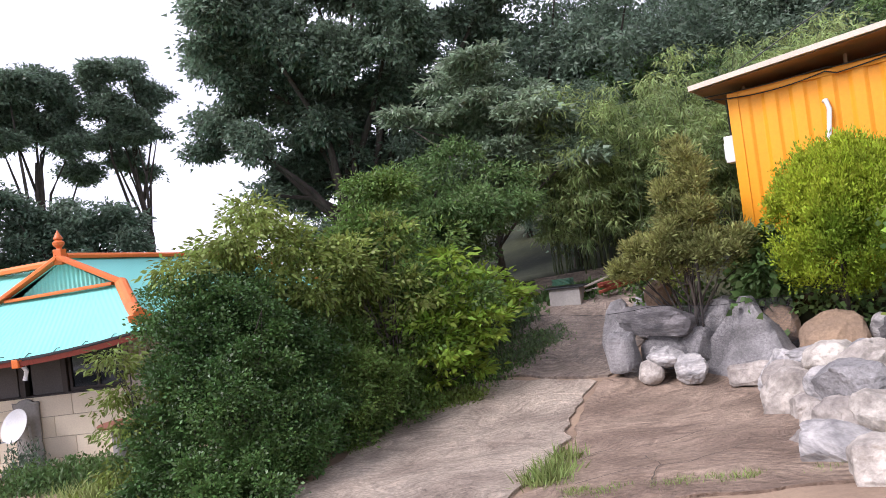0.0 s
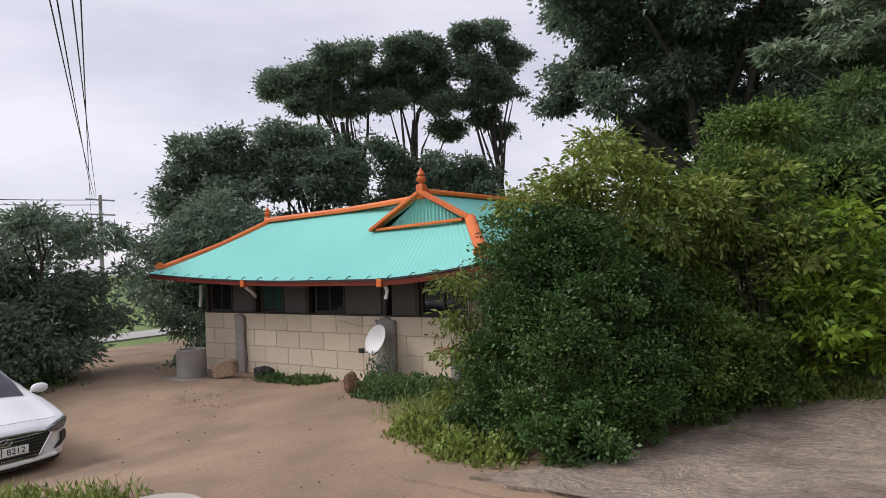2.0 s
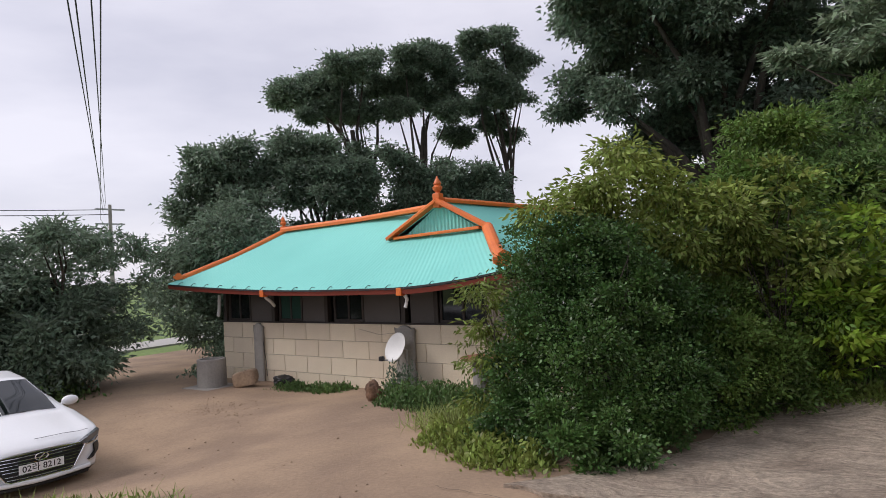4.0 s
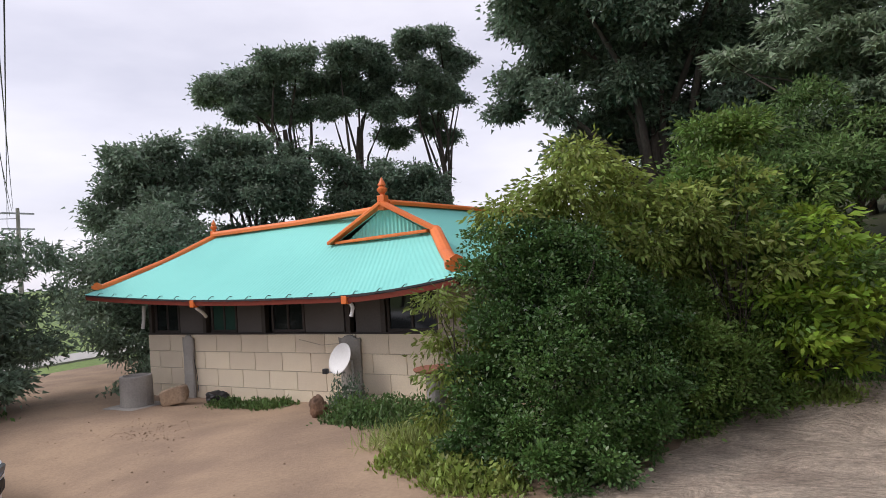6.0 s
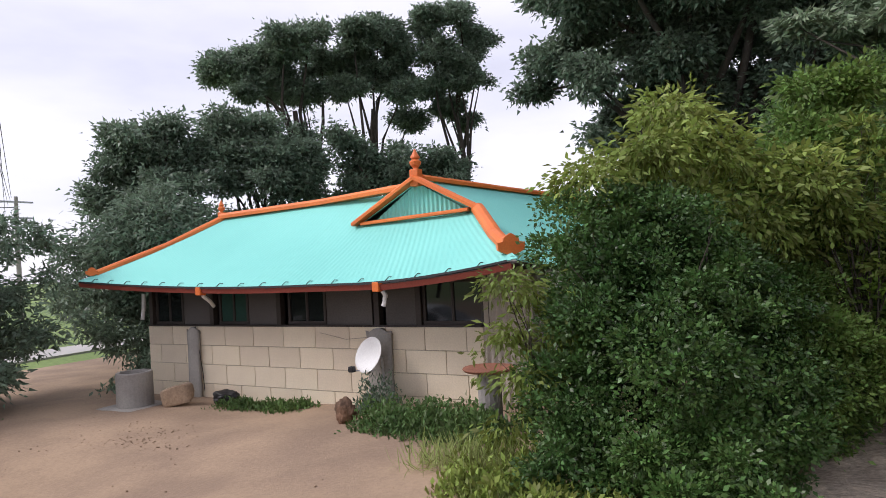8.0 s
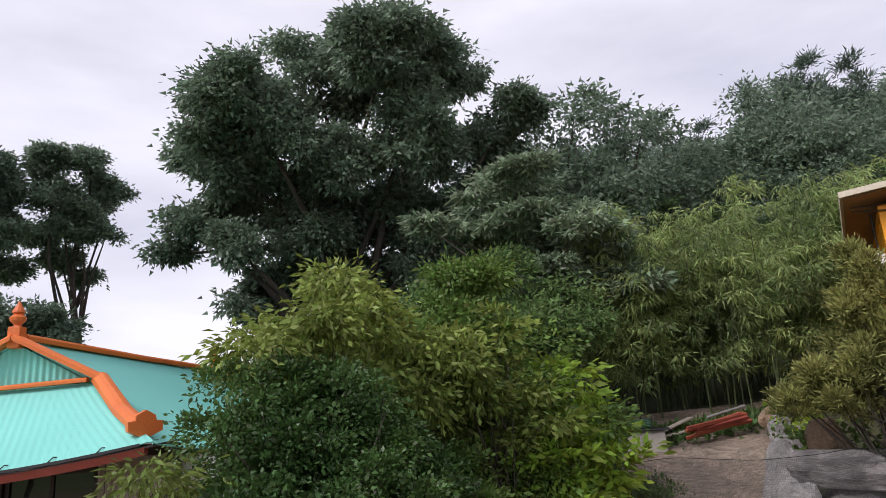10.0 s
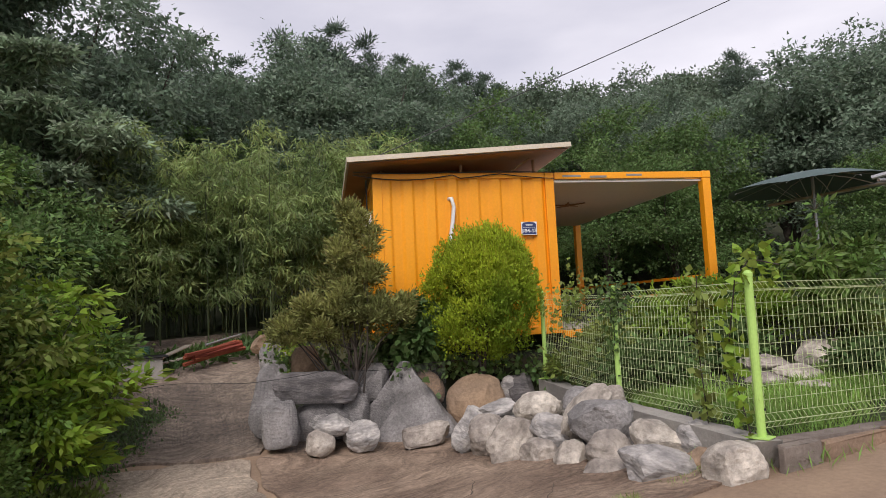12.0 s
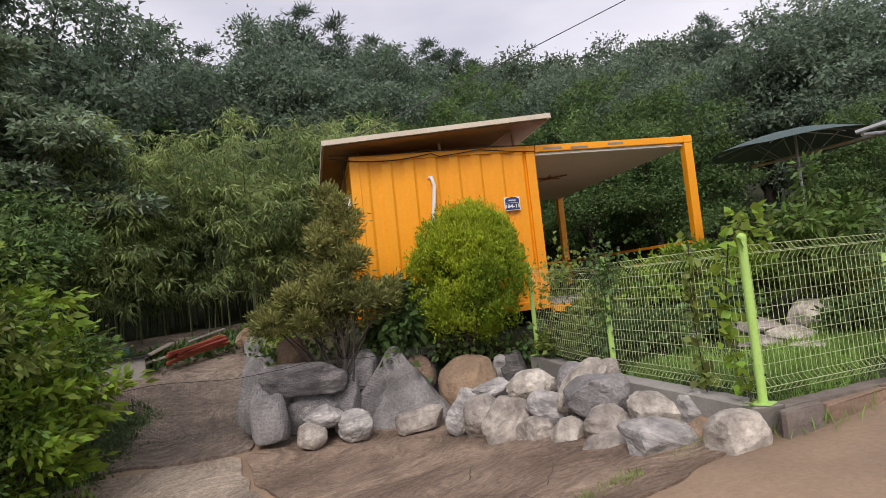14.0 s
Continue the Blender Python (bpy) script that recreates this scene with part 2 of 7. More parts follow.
def tube(bm, pts, radii, segs=8, cap=True):
    """A tapered tube along points."""
    pts = [Vector(p) for p in pts]
    if not hasattr(radii, "__len__"):
        radii = [radii] * len(pts)
    rings = []
    ref = Vector((0.31, 0.17, 0.93))
    for i, p in enumerate(pts):
        d = (pts[min(i + 1, len(pts) - 1)] - pts[max(i - 1, 0)]).normalized()
        a = d.cross(ref)
        if a.length < 0.2:
            a = d.cross(Vector((1, 0, 0)))
        a.normalize()
        b = d.cross(a)
        rings.append([bm.verts.new(p + radii[i] * (math.cos(2 * math.pi * k / segs) * a + math.sin(2 * math.pi * k / segs) * b)) for k in range(segs)])
    for r, s in zip(rings, rings[1:]):
        for k in range(segs):
            bm.faces.new((r[k], r[(k + 1) % segs], s[(k + 1) % segs], s[k]))
    if cap:
        bm.faces.new(rings[0][::-1])
        bm.faces.new(rings[-1])
    return bm


def tubed(pts, radii, segs=8):
    return tube(bmesh.new(), pts, radii, segs)


def lathe(bm, profile, centre=(0, 0, 0), segs=20):
    """Turns a profile of (radius, height) about the upright axis."""
    c = Vector(centre)
    rings = [[bm.verts.new(c + Vector((r * math.cos(2 * math.pi * k / segs), r * math.sin(2 * math.pi * k / segs), z))) for k in range(segs)] for r, z in profile]
    for r, s in zip(rings, rings[1:]):
        for k in range(segs):
            bm.faces.new((r[k], r[(k + 1) % segs], s[(k + 1) % segs], s[k]))
    bm.faces.new(rings[0][::-1])
    bm.faces.new(rings[-1])
    return bm


def surface(bm, f, nu, nv):
    """A grid f(u, v) over the unit square."""
    vs = [[bm.verts.new(f(i / nu, j / nv)) for j in range(nv + 1)] for i in range(nu + 1)]
    for i in range(nu):
        for j in range(nv):
            bm.faces.new((vs[i][j], vs[i + 1][j], vs[i + 1][j + 1], vs[i][j + 1]))
    return bm


def thick(bm, t):
    """Gives an open sheet a thickness t, against its normals."""
    bm.normal_update()
    faces, rim = bm.faces[:], [e for e in bm.edges if e.is_boundary]
    twin = {v: bm.verts.new(v.co - v.normal * t) for v in bm.verts[:]}
    for f in faces:
        bm.faces.new([twin[v] for v in reversed(f.verts)])
    for e in rim:
        a, b = e.verts
        bm.faces.new((a, b, twin[b], twin[a]))
    bmesh.ops.recalc_face_normals(bm, faces=bm.faces)
    return bm


# ---- foliage ----
def leaf_mesh(name, p, d, size, wide=0.5, fold=0.25, curl=0.0, seed=1, far=False):
    """One mesh of many leaves at places p, pointing along d, each a folded blade of its own."""
    rng = np.random.default_rng(seed)
    p, d = np.asarray(p, float), np.asarray(d, float)
    n = len(p)
    d = d / (np.linalg.norm(d, axis=1, keepdims=True) + 1e-9)
    r = (1.0 if far else 0.8) * rng.normal(size=(n, 3)) + np.array([0, 0, 0.45 if far else 0.7])
    s = np.cross(d, r)
    s /= np.linalg.norm(s, axis=1, keepdims=True) + 1e-9
    up = np.cross(s, d)
    ln = (size * rng.uniform(0.6, 1.25, n))[:, None]
    w = ln * wide * 0.5
    if far:
        k, v = 3, [p - s * w, p + d * ln - up * ln * curl, p + s * w]
    else:
        k, v = 4, [p, p + 0.45 * d * ln + s * w + up * w * fold, p + d * ln - up * ln * curl, p + 0.45 * d * ln - s * w + up * w * fold]
    v = np.stack(v, 1).reshape(-1, 3)
    me = bpy.data.meshes.new(name)
    me.vertices.add(k * n)
    me.vertices.foreach_set("co", v.astype(np.float32).ravel())
    me.loops.add(k * n)
    me.loops.foreach_set("vertex_index", np.arange(k * n, dtype=np.int32))
    me.polygons.add(n)
    me.polygons.foreach_set("loop_start", np.arange(0, k * n, k, dtype=np.int32))
    me.polygons.foreach_set("loop_total", np.full(n, k, dtype=np.int32))
    me.update(calc_edges=True)
    return me


def clumped(lobes, clumps, per, spread, seed=1, shell=0.75, flat=0.6, droop=0.3, floor=None, smooth_fill=0.0, heads=0, head=0.0, outward=0.7):
    """Places and directions of leaves in clumps near the surface of several ellipsoid lobes ((x, y, z), (rx, ry, rz))."""
    rng = np.random.default_rng(seed)
    cs = np.array([l[0] for l in lobes], float)
    rs = np.array([l[1] if hasattr(l[1], "__len__") else (l[1],) * 3 for l in lobes], float)
    wt = (rs[:, 0] * rs[:, 1] + rs[:, 0] * rs[:, 2] + rs[:, 1] * rs[:, 2]) ** 1.0
    # each lobe is broken into rounded heads, and the clumps sit on the heads
    heads = heads or max(6, clumps // 22)
    hp = rng.choice(len(cs), heads, p=wt / wt.sum())
    hu = rng.normal(size=(heads, 3)) + np.array([0, 0, 0.15])
    hu /= np.linalg.norm(hu, axis=1, keepdims=True)
    hr = rs[hp] * ((head or (0.30 if heads < 50 else 0.17)) + 0.20 * rng.random(heads))[:, None] * np.array([1, 1, 0.85])
    hc = cs[hp] + hu * rs[hp] * (shell - 0.08 + (1.05 - shell) * rng.random(heads))[:, None]
    pick = rng.integers(0, heads, clumps)
    u = rng.normal(size=(clumps, 3)) + 0.45 * hu[pick] + np.array([0, 0, 0.25])
    u /= np.linalg.norm(u, axis=1, keepdims=True)
    cen = hc[pick] + u * hr[pick] * (0.75 + 0.3 * rng.random(clumps))[:, None]
    inner = rng.random(clumps) < smooth_fill * 0.5
    ip = rng.choice(len(cs), clumps, p=wt / wt.sum())
    cen[inner] = (cs[ip] + u * rs[ip] * 0.75 * rng.random(clumps)[:, None] ** 0.4)[inner]
    sz = rng.uniform(0.6, 1.3, clumps)
    off = rng.normal(size=(clumps, per, 3)) * np.array([1, 1, flat]) * spread * sz[:, None, None] * 0.6
    p = cen[:, None] + off
    d = off / spread + outward * u[:, None] + rng.normal(size=off.shape) * 0.5 + np.array([0, 0, -droop])
    p, d = p.reshape(-1, 3), d.reshape(-1, 3)
    if floor is not None:
        keep = p[:, 2] > floor
        p, d = p[keep], d[keep]
    return p, d, cen


def limbs(bm, base, top, r, targets, seed=1, lean=0.15, twigs=0.02, fork=0.3):
    """A trunk from base to top, with limbs that leave it and bend up to the targets."""
    rng = random.Random(seed)
    base, top = Vector(base), Vector(top)
    n = 7
    line = [base.lerp(top, i / n) + Vector((rng.uniform(-1, 1), rng.uniform(-1, 1), 0)) * lean * min(i, 2) * 0.5 for i in range(n + 1)]
    tube(bm, line, [r * (1.25 if i == 0 else 1) * (1 - 0.72 * i / n) for i in range(n + 1)], 9)
    for q in targets:
        q = Vector(q)
        k = max(1, min(n - 1, int(n * rng.uniform(fork, 0.92))))
        s = line[k]
        mid = s.lerp(q, 0.5) + Vector((rng.uniform(-0.08, 0.08), rng.uniform(-0.08, 0.08), 0.08)) * (q - s).length
        rr = max(r * 0.42 * (1 - 0.5 * k / n), twigs)
        tube(bm, [s, s.lerp(mid, 0.55), mid, mid.lerp(q, 0.5), q], [rr, rr * 0.85, rr * 0.65, rr * 0.45, rr * 0.2], 6)
    return bm


def tree(name, base, height, lobes, clumps, per, spread, leaf, material, label, category, r=0.15, wide=0.45, seed=1, flat=0.6, droop=0.3, shell=0.7, group="", trunk_to=0.7, branches=10, fold=0.25, lean=(0, 0), fill=0.3, fork=0.3, heads=0, far=False, head=0.0, outward=None):
    """A plant: trunk with limbs, and a crown of leaves. Lobes are given from its base."""
    ob = thing(name, base, label, category, group)
    p, d, cen = clumped(lobes, clumps, per, spread, seed, shell, flat, droop, 0.02, fill, heads, head, (0.2 if far else 0.7) if outward is None else outward)
    rng = random.Random(seed)
    ends = [Vector(cen[rng.randrange(len(cen))]) for _ in range(branches)] + [Vector(l[0]) for l in lobes]
    bm = limbs(bmesh.new(), (0, 0, -0.15), (lean[0], lean[1], height * trunk_to), r, ends, seed, twigs=r * 0.12, fork=fork)
    trunk = part("trunk", bm, M_BARK, ob, smooth=True)
    if category == "shrub":
        tagged(trunk, kind="stuff")
    part_mesh("crown", leaf_mesh(name + "_crown", p, d, leaf, wide, fold, 0.1, seed, far), material, ob)
    return ob


# ---- ground ----
def ground_z(x, y):
    """The height of the ground: a yard that falls to the west, a drive that climbs north, a wooded hill."""
    slope = 0.060 + 0.014 * min(max((5 - y) / 4, 0), 1)
    z = -0.077 + slope * max(min(x, 9.0), -6.5) - 0.0224 * max(min(y, 9.0), -4)
    s = min(max((x + 1.0) / 3.0, 0), 1)
    z += s * 0.17 * min(max(y - 6.0, 0), 7.0)
    # the hollow in front of the stone bank, from which the drive climbs
    k = min(max((y - 7) / 3.5, 0), 1)
    hollow = 0.08 * min(max(y - 1.5, 0), 3.0) + 0.02 * min(max(y - 4.5, 0), 2.2)
    z -= min(max((x + 1.5) / 2, 0), 1) * hollow * (1 - k * k * (3 - 2 * k))
    far = max(0.0, 0.75 * x + 0.66 * y - 14.5)
    z += 0.23 * min(far, 60.0) * min(max((x + 9 + 0.2 * y) / 16, 0), 1)
    z -= 0.16 * min(max((-3 - x) / 2, 0), 1) * min(max((4.5 - y) / 2, 0), 1)
    if x < -12:
        z -= 0.02 * min(-12 - x, 40)
    return z


def drop(x, y, up=0.0):
    return (x, y, ground_z(x, y) + up)


# terrace behind the fence and the stone bank
TERRACE = [(6.9, 12.8), (5.9, 9.6), (4.9, 7.75), (5.0, 7.0), (6.1, 6.35), (6.95, 5.55), (7.25, 5.05), (6.24, 3.32), (5.2, 1.55), (7.1, 0.66), (15, -3.1), (22, 6), (14, 15)]


def inside(x, y, poly):
    hit = False
    for (ax, ay), (bx, by) in zip(poly, poly[1:] + poly[:1]):
        if (ay > y) != (by > y) and x < ax + (y - ay) / (by - ay) * (bx - ax):
            hit = not hit
    return hit


def terrace_z(x, y):
    t = (x - 5.13) * 0.585 + (y - 1.5) * 0.81
    u = (x - 5.13) * 0.81 - (y - 1.5) * 0.585
    return 0.43 + 0.03 * min(max(t, 0), 4) + 0.12 * min(max(t - 3.5, 0), 5) + 0.10 * max(min(u, 6) - 1, 0)


def land_z(x, y):
    z = ground_z(x, y)
    if not (4 < x < 23 and -4 < y < 16) or not inside(x, y, TERRACE):
        return z
    near = 9.0
    for (ax, ay), (bx, by) in zip(TERRACE, TERRACE[1:] + TERRACE[:1]):
        a, b = Vector((ax, ay)), Vector((bx, by))
        t = min(max((Vector((x, y)) - a).dot(b - a) / (b - a).length_squared, 0), 1)
        near = min(near, (Vector((x, y)) - a.lerp(b, t)).length)
    top = max(z, terrace_z(x, y))
    return z + (top - z) * min(near / 0.4, 1)


def on(x, y, up=0.0):
    return (x, y, land_z(x, y) + up)


def ground():
    near = list(np.arange(-13, 16.01, 0.2))
    xs = [-900, -400, -200, -120, -90, -70, -55, -45, -36, -30, -26, -22, -19, -17, -15] + near + [17, 19, 22, 25, 29, 34, 40, 48, 58, 70, 90, 150, 400, 900]
    ys = [-900, -300, -120, -60, -30, -20, -15, -12, -10, -8, -7] + list(np.arange(-6, 16.01, 0.2)) + [17, 19, 22, 25, 29, 34, 40, 48, 58, 70, 90, 120, 160, 300, 900]
    bm = bmesh.new()
    vs = []
    for x in xs:
        row = []
        for y in ys:
            z = land_z(x, y)
            if abs(x) < 16 and abs(y) < 16:
                z += 0.018 * noise.noise((x * 0.9, y * 0.9, 0)) + 0.008 * noise.noise((x * 4, y * 4, 3))
            row.append(bm.verts.new((x, y, z)))
        vs.append(row)
    for i in range(len(xs) - 1):
        for j in range(len(ys) - 1):
            f = bm.faces.new((vs[i][j], vs[i + 1][j], vs[i + 1][j + 1], vs[i][j + 1]))
            x, y = (xs[i] + xs[i + 1]) / 2, (ys[j] + ys[j + 1]) / 2
            f.smooth = True
            if inside(x, y, TERRACE) or (0.75 * x + 0.66 * y > 11.3) or y > 12 and x > -9:
                f.material_index = 2
            elif x < -16.5 or y > 13 or y < -14 or x > 20:
                f.material_index = 1
    ob = part("ground", bm, M_SAND)
    ob.data.materials.append(M_FIELD)
    ob.data.materials.append(M_HILL)
    tagged(ob, "bare sandy earth yard sloping towards a low house, wooded hill behind", "ground", kind="structure")


ground()


def slab(name, left, right, material, label, up=0.03, n=26, m=16, ragged=0.05, seed=1):
    """A cast sheet of concrete between two edge lines, its edges ragged and its sides closed."""
    def along(line, v):
        k = v * (len(line) - 1)
        i = min(int(k), len(line) - 2)
        return Vector((*line[i], 0)).lerp(Vector((*line[i + 1], 0)), k - i)

    bm = bmesh.new()

    def f(u, v):
        a, b = along(left, v), along(right, v)
        q = a.lerp(b, u)
        edge = 1 if u in (0, 1) or v in (0, 1) else 0
        q += Vector((noise.noise((q.x * 2.3, q.y * 2.3, seed)), noise.noise((q.x * 2.3, q.y * 2.3, seed + 9)), 0)) * ragged * 2.2 * edge
        return Vector((q.x, q.y, ground_z(q.x, q.y) + up + 0.012 * noise.noise((q.x * 1.1, q.y * 1.1, seed)) + 0.005 * noise.noise((q.x * 5, q.y * 5, seed))))

    surface(bm, f, m * 3, n * 3)
    rim = [e for e in bm.edges if e.is_boundary]
    out = bmesh.ops.extrude_edge_only(bm, edges=rim)
    for v in (g for g in out["geom"] if isinstance(g, bmesh.types.BMVert)):
        v.co.z -= 0.09
    bmesh.ops.recalc_face_normals(bm, faces=bm.faces)
    return tagged(part(name, bm, material), label, "pavement", kind="structure")


slab("driveway", [(-0.35, 2.5), (0.25, 3.6), (0.5, 5.3), (0.72, 7.0), (0.75, 8.35)], [(2.3, 2.15), (2.9, 3.0), (3.15, 4.3), (3.42, 5.95), (3.86, 6.9)], M_CONC, "worn grey concrete drive with brush marks", 0.028, ragged=0.06)
# the climbing stretch has a darker concrete colour than the lower drive
slab("driveway_upper", [(0.75, 8.47), (1.9, 8.75), (2.6, 9.8), (3.3, 11.4), (3.4, 13)], [(4.0, 7.0), (4.75, 8.0), (5.45, 9.4), (6.2, 11), (7.2, 12.6)], M_UPPER, "darker concrete drive climbing the slope", 0.035, ragged=0.04, seed=4)
slab("apron", [(2.42, 2.15), (3.0, 3.0), (3.25, 4.3), (3.52, 5.95), (3.97, 6.9)], [(5.0, 1.55), (5.9, 3.2), (6.75, 5.0), (6.3, 6.2), (4.6, 7.0)], M_APRON, "brown-stained concrete apron in front of the stones", 0.02, ragged=0.05, seed=7)


# ---- the low house ----
FX0, FX1, FY = -9.76, -2.42, 6.887   # front wall, its two ends and its plane
HOUSE = thing("house", (0, 0, 0), "low farmhouse with turquoise metal roof and cream block wall", "house")


def eave_z(x):
    """The eave sweeps up to both corners."""
    a = (x + 6.0) / 4.7 if x < -6 else (x + 4.6) / 2.3 if x > -4.6 else 0
    return 1.235 + 0.215 * abs(a) ** 1.8


def house():
    wall = part("wall", boxed((FX0 + 0.005, FY + 0.012, -0.9), (FX1 - 0.4, FY + 0.2, 0.574)), M_MORTAR, HOUSE, "cream-painted block wall, lower half")
    for lo, hi in (((FX0 + 0.005, FY + 0.2, -0.9), (FX0 + 0.2, 10.4, 1.5)), ((FX1 - 0.2, FY + 0.2, -0.9), (FX1, 15.2, 1.4)), ((FX0 + 0.2, 10.2, -0.9), (-6.5, 10.4, 1.5)), ((-6.7, 10.4, -0.9), (-6.5, 15.2, 1.4)), ((-6.7, 15.2, -0.9), (FX1, 15.4, 1.4))):
        part("side_wall", boxed(lo, hi), M_CEMENT, HOUSE)
    # piers of rough cement
    for x0, x1 in ((-8.68, -8.42), (-4.93, -4.53)):
        bm = bmesh.new()
        surface(bm, lambda u, v: Vector((x0 + (x1 - x0) * u + 0.018 * noise.noise((v * 9, x0, u * 2)), FY - 0.02 - 0.012 * math.sin(math.pi * u), -0.75 + 1.32 * v - (0.12 * (2 * abs(u - 0.5)) ** 2 if v == 1 else 0))), 6, 22)
        part("pier", thick(bm, -0.05), M_CEMENT, HOUSE, "rough grey cement patch", smooth=True)
    # windows under the eave
    def window(x0, x1, glass, label=""):
        fr = bmesh.new()
        y = FY + 0.05
        for lo, hi in (((x0, y, 0.6), (x1, y + 0.07, 0.65)), ((x0, y, 1.17), (x1, y + 0.07, 1.22)), ((x0, y + 0.002, 0.65), (x0 + 0.045, y + 0.068, 1.17)), ((x1 - 0.045, y + 0.002, 0.65), (x1, y + 0.068, 1.17)), (((x0 + x1) / 2 - 0.02, y + 0.01, 0.65), ((x0 + x1) / 2 + 0.02, y + 0.06, 1.17))):
            box(fr, lo, hi, 0.006)
        win = part("window", fr, M_DARKWOOD, HOUSE, label)
        for a, b in ((x0 + 0.045, (x0 + x1) / 2 - 0.02), ((x0 + x1) / 2 + 0.02, x1 - 0.045)):
            part("pane", boxed((a, y + 0.03, 0.65), (b, y + 0.036, 1.17)), glass, win)
    glass = mat("window_glass", (0.012, 0.015, 0.016), 0.06, vary=0.1, bump=0, spec=0.5)
    green = mat("greenish_glass", (0.03, 0.075, 0.06), 0.12, vary=0.15, bump=0, spec=0.5)
    window(-9.62, -8.9, glass, "dark sliding window")
    window(-8.02, -7.35, green, "greenish sliding window")
    window(-6.5, -5.75, glass, "dark sliding window")
    window(-4.05, -3.12, glass, "window that mirrors the parked car")
    for a, b in ((-8.9, -8.15), (-7.35, -6.72), (-5.75, -4.9), (-4.68, -4.06)):
        part("board", boxed((a + 0.01, FY + 0.06, 0.6), (b - 0.01, FY + 0.09, 1.24), 0.004), M_BOARD, HOUSE, "weathered grey infill board")
    for x in (-9.7, -8.16, -6.66, -4.80, -4.1, -3.07):
        part("post", boxed((x - 0.045, FY + 0.01, 0.59), (x + 0.045, FY + 0.12, 1.32), 0.006), M_DARKWOOD, HOUSE)
    part("lintel", boxed((FX0, FY + 0.03, 1.24), (FX1, FY + 0.13, 1.40)), M_DARKWOOD, HOUSE)
    part("sill", boxed((FX0 - 0.01, FY - 0.01, 0.575), (FX1 - 0.72, FY + 0.16, 0.6), 0.005), M_DARKWOOD, HOUSE, "dark timber sill")
    part("room_back", boxed((FX0 + 0.2, FY + 0.8, -0.8), (FX1 - 0.2, FY + 0.84, 1.4)), M_BOARD, HOUSE)
    # ribbed panel at the corner
    bm = bmesh.new()
    surface(bm, lambda u, v: Vector((-3.1 + 0.68 * u, FY - 0.012 * math.sin(u * 46), -0.85 + 2.15 * v)), 90, 1)
    part("corner_panel", thick(bm, 0.004), M_PANEL, HOUSE, "ribbed beige corner panel")
    # roof
    def ripple(x, y, z):
        return Vector((x, y, z + 0.003 * math.sin(x * 2 * math.pi / 0.085)))

    EY, RY = 6.2, 8.4

    def front(u, v):
        xb = -10.7 + 5.1 * u
        xt = -9.4 + 3.8 * u
        x = xb + (xt - xb) * v
        zt = 2.50 + 0.11 * (xt + 9.4) / 4
        return ripple(x, EY + (RY - EY) * v, eave_z(xb) + (zt - eave_z(xb)) * (v - 0.05 * math.sin(math.pi * v)))

    def under_gable(u, v):
        xb = -5.6 + 3.3 * u
        xt = -5.6 + 2.1 * u
        x = xb + (xt - xb) * v
        zt = front(1, 1.5 / 2.2).z + 0.05 * u if u else front(1, 1.5 / 2.2 * 1).z
        vv = v * 1.5 / 2.2
        za = front(1, vv).z
        return ripple(x, EY + 1.5 * v, eave_z(xb) + (za - eave_z(-5.6)) * (1 + 0.02 * u) - (eave_z(xb) - eave_z(-5.6)) * v * 0.9)

    bm = bmesh.new()
    surface(bm, front, 480, 9)
    part("roof_front", thick(bm, 0.012), M_TEAL, HOUSE, "turquoise corrugated metal roof")
    bm = bmesh.new()
    surface(bm, under_gable, 310, 7)
    part("roof_porch", thick(bm, 0.012), M_TEAL, HOUSE, "turquoise corrugated metal roof")
    bm = bmesh.new()
    surface(bm, lambda u, v: Vector((-5.62 + 1.2 * u, 7.68 + 0.8 * v, 2.08 + 0.62 * u + (0.52 * (1 - u)) * v + 0.0)), 60, 4)
    part("roof_valley", thick(bm, 0.012), M_TEAL, HOUSE)
    G0, G1, GA = Vector((-5.6, 7.68, 2.10)), Vector((-3.5, 7.68, 2.17)), Vector((-4.48, 7.68, 2.70))
    RR = Vector((-3.98, 14.0, 2.68))
    corner, back = Vector((-2.3, 6.2, 1.43)), Vector((-1.75, 15.9, 1.40))

    def side(u, v):
        """The right slope, from the eave (v 0) to the hip and ridge (v 1)."""
        b = corner.lerp(back, u)
        b.z = 1.24 + 0.19 * abs(2 * u - 1) ** 3
        t = corner.lerp(G1, min(u / 0.14, 1)) if u < 0.14 else G1.lerp(GA, (u - 0.14) / 0.06) if u < 0.2 else GA.lerp(RR, (u - 0.2) / 0.62) if u < 0.82 else RR.lerp(back, (u - 0.82) / 0.18)
        p = b.lerp(t, v)
        p.z -= 0.06 * math.sin(math.pi * v) * min(1, u * 4) * min(1, (1 - u) * 4)
        p.z += 0.003 * math.sin(p.y * 2 * math.pi / 0.085)
        return p

    bm = bmesh.new()
    surface(bm, side, 560, 8)
    part("roof_side", thick(bm, 0.012), M_TEAL, HOUSE, "turquoise corrugated metal roof")
    bm = bmesh.new()
    surface(bm, lambda u, v: Vector((-9.4 + 4.95 * u, RY + 2.2 * v, 2.50 + 0.14 * u - 1.2 * v)), 40, 2)
    surface(bm, lambda u, v: Vector((-10.7 + 1.3 * v, 6.2 + 4.4 * u + (2.2 - 4.4 * u) * v, 1.4 + 1.1 * v)), 20, 4)
    surface(bm, lambda u, v: Vector((-4.45 + 0.5 * u - 2.4 * v, 8.4 + 5.6 * u, 2.66 - 1.3 * v)), 20, 2)
    part("roof_rear", thick(bm, 0.012), M_TEAL, HOUSE)
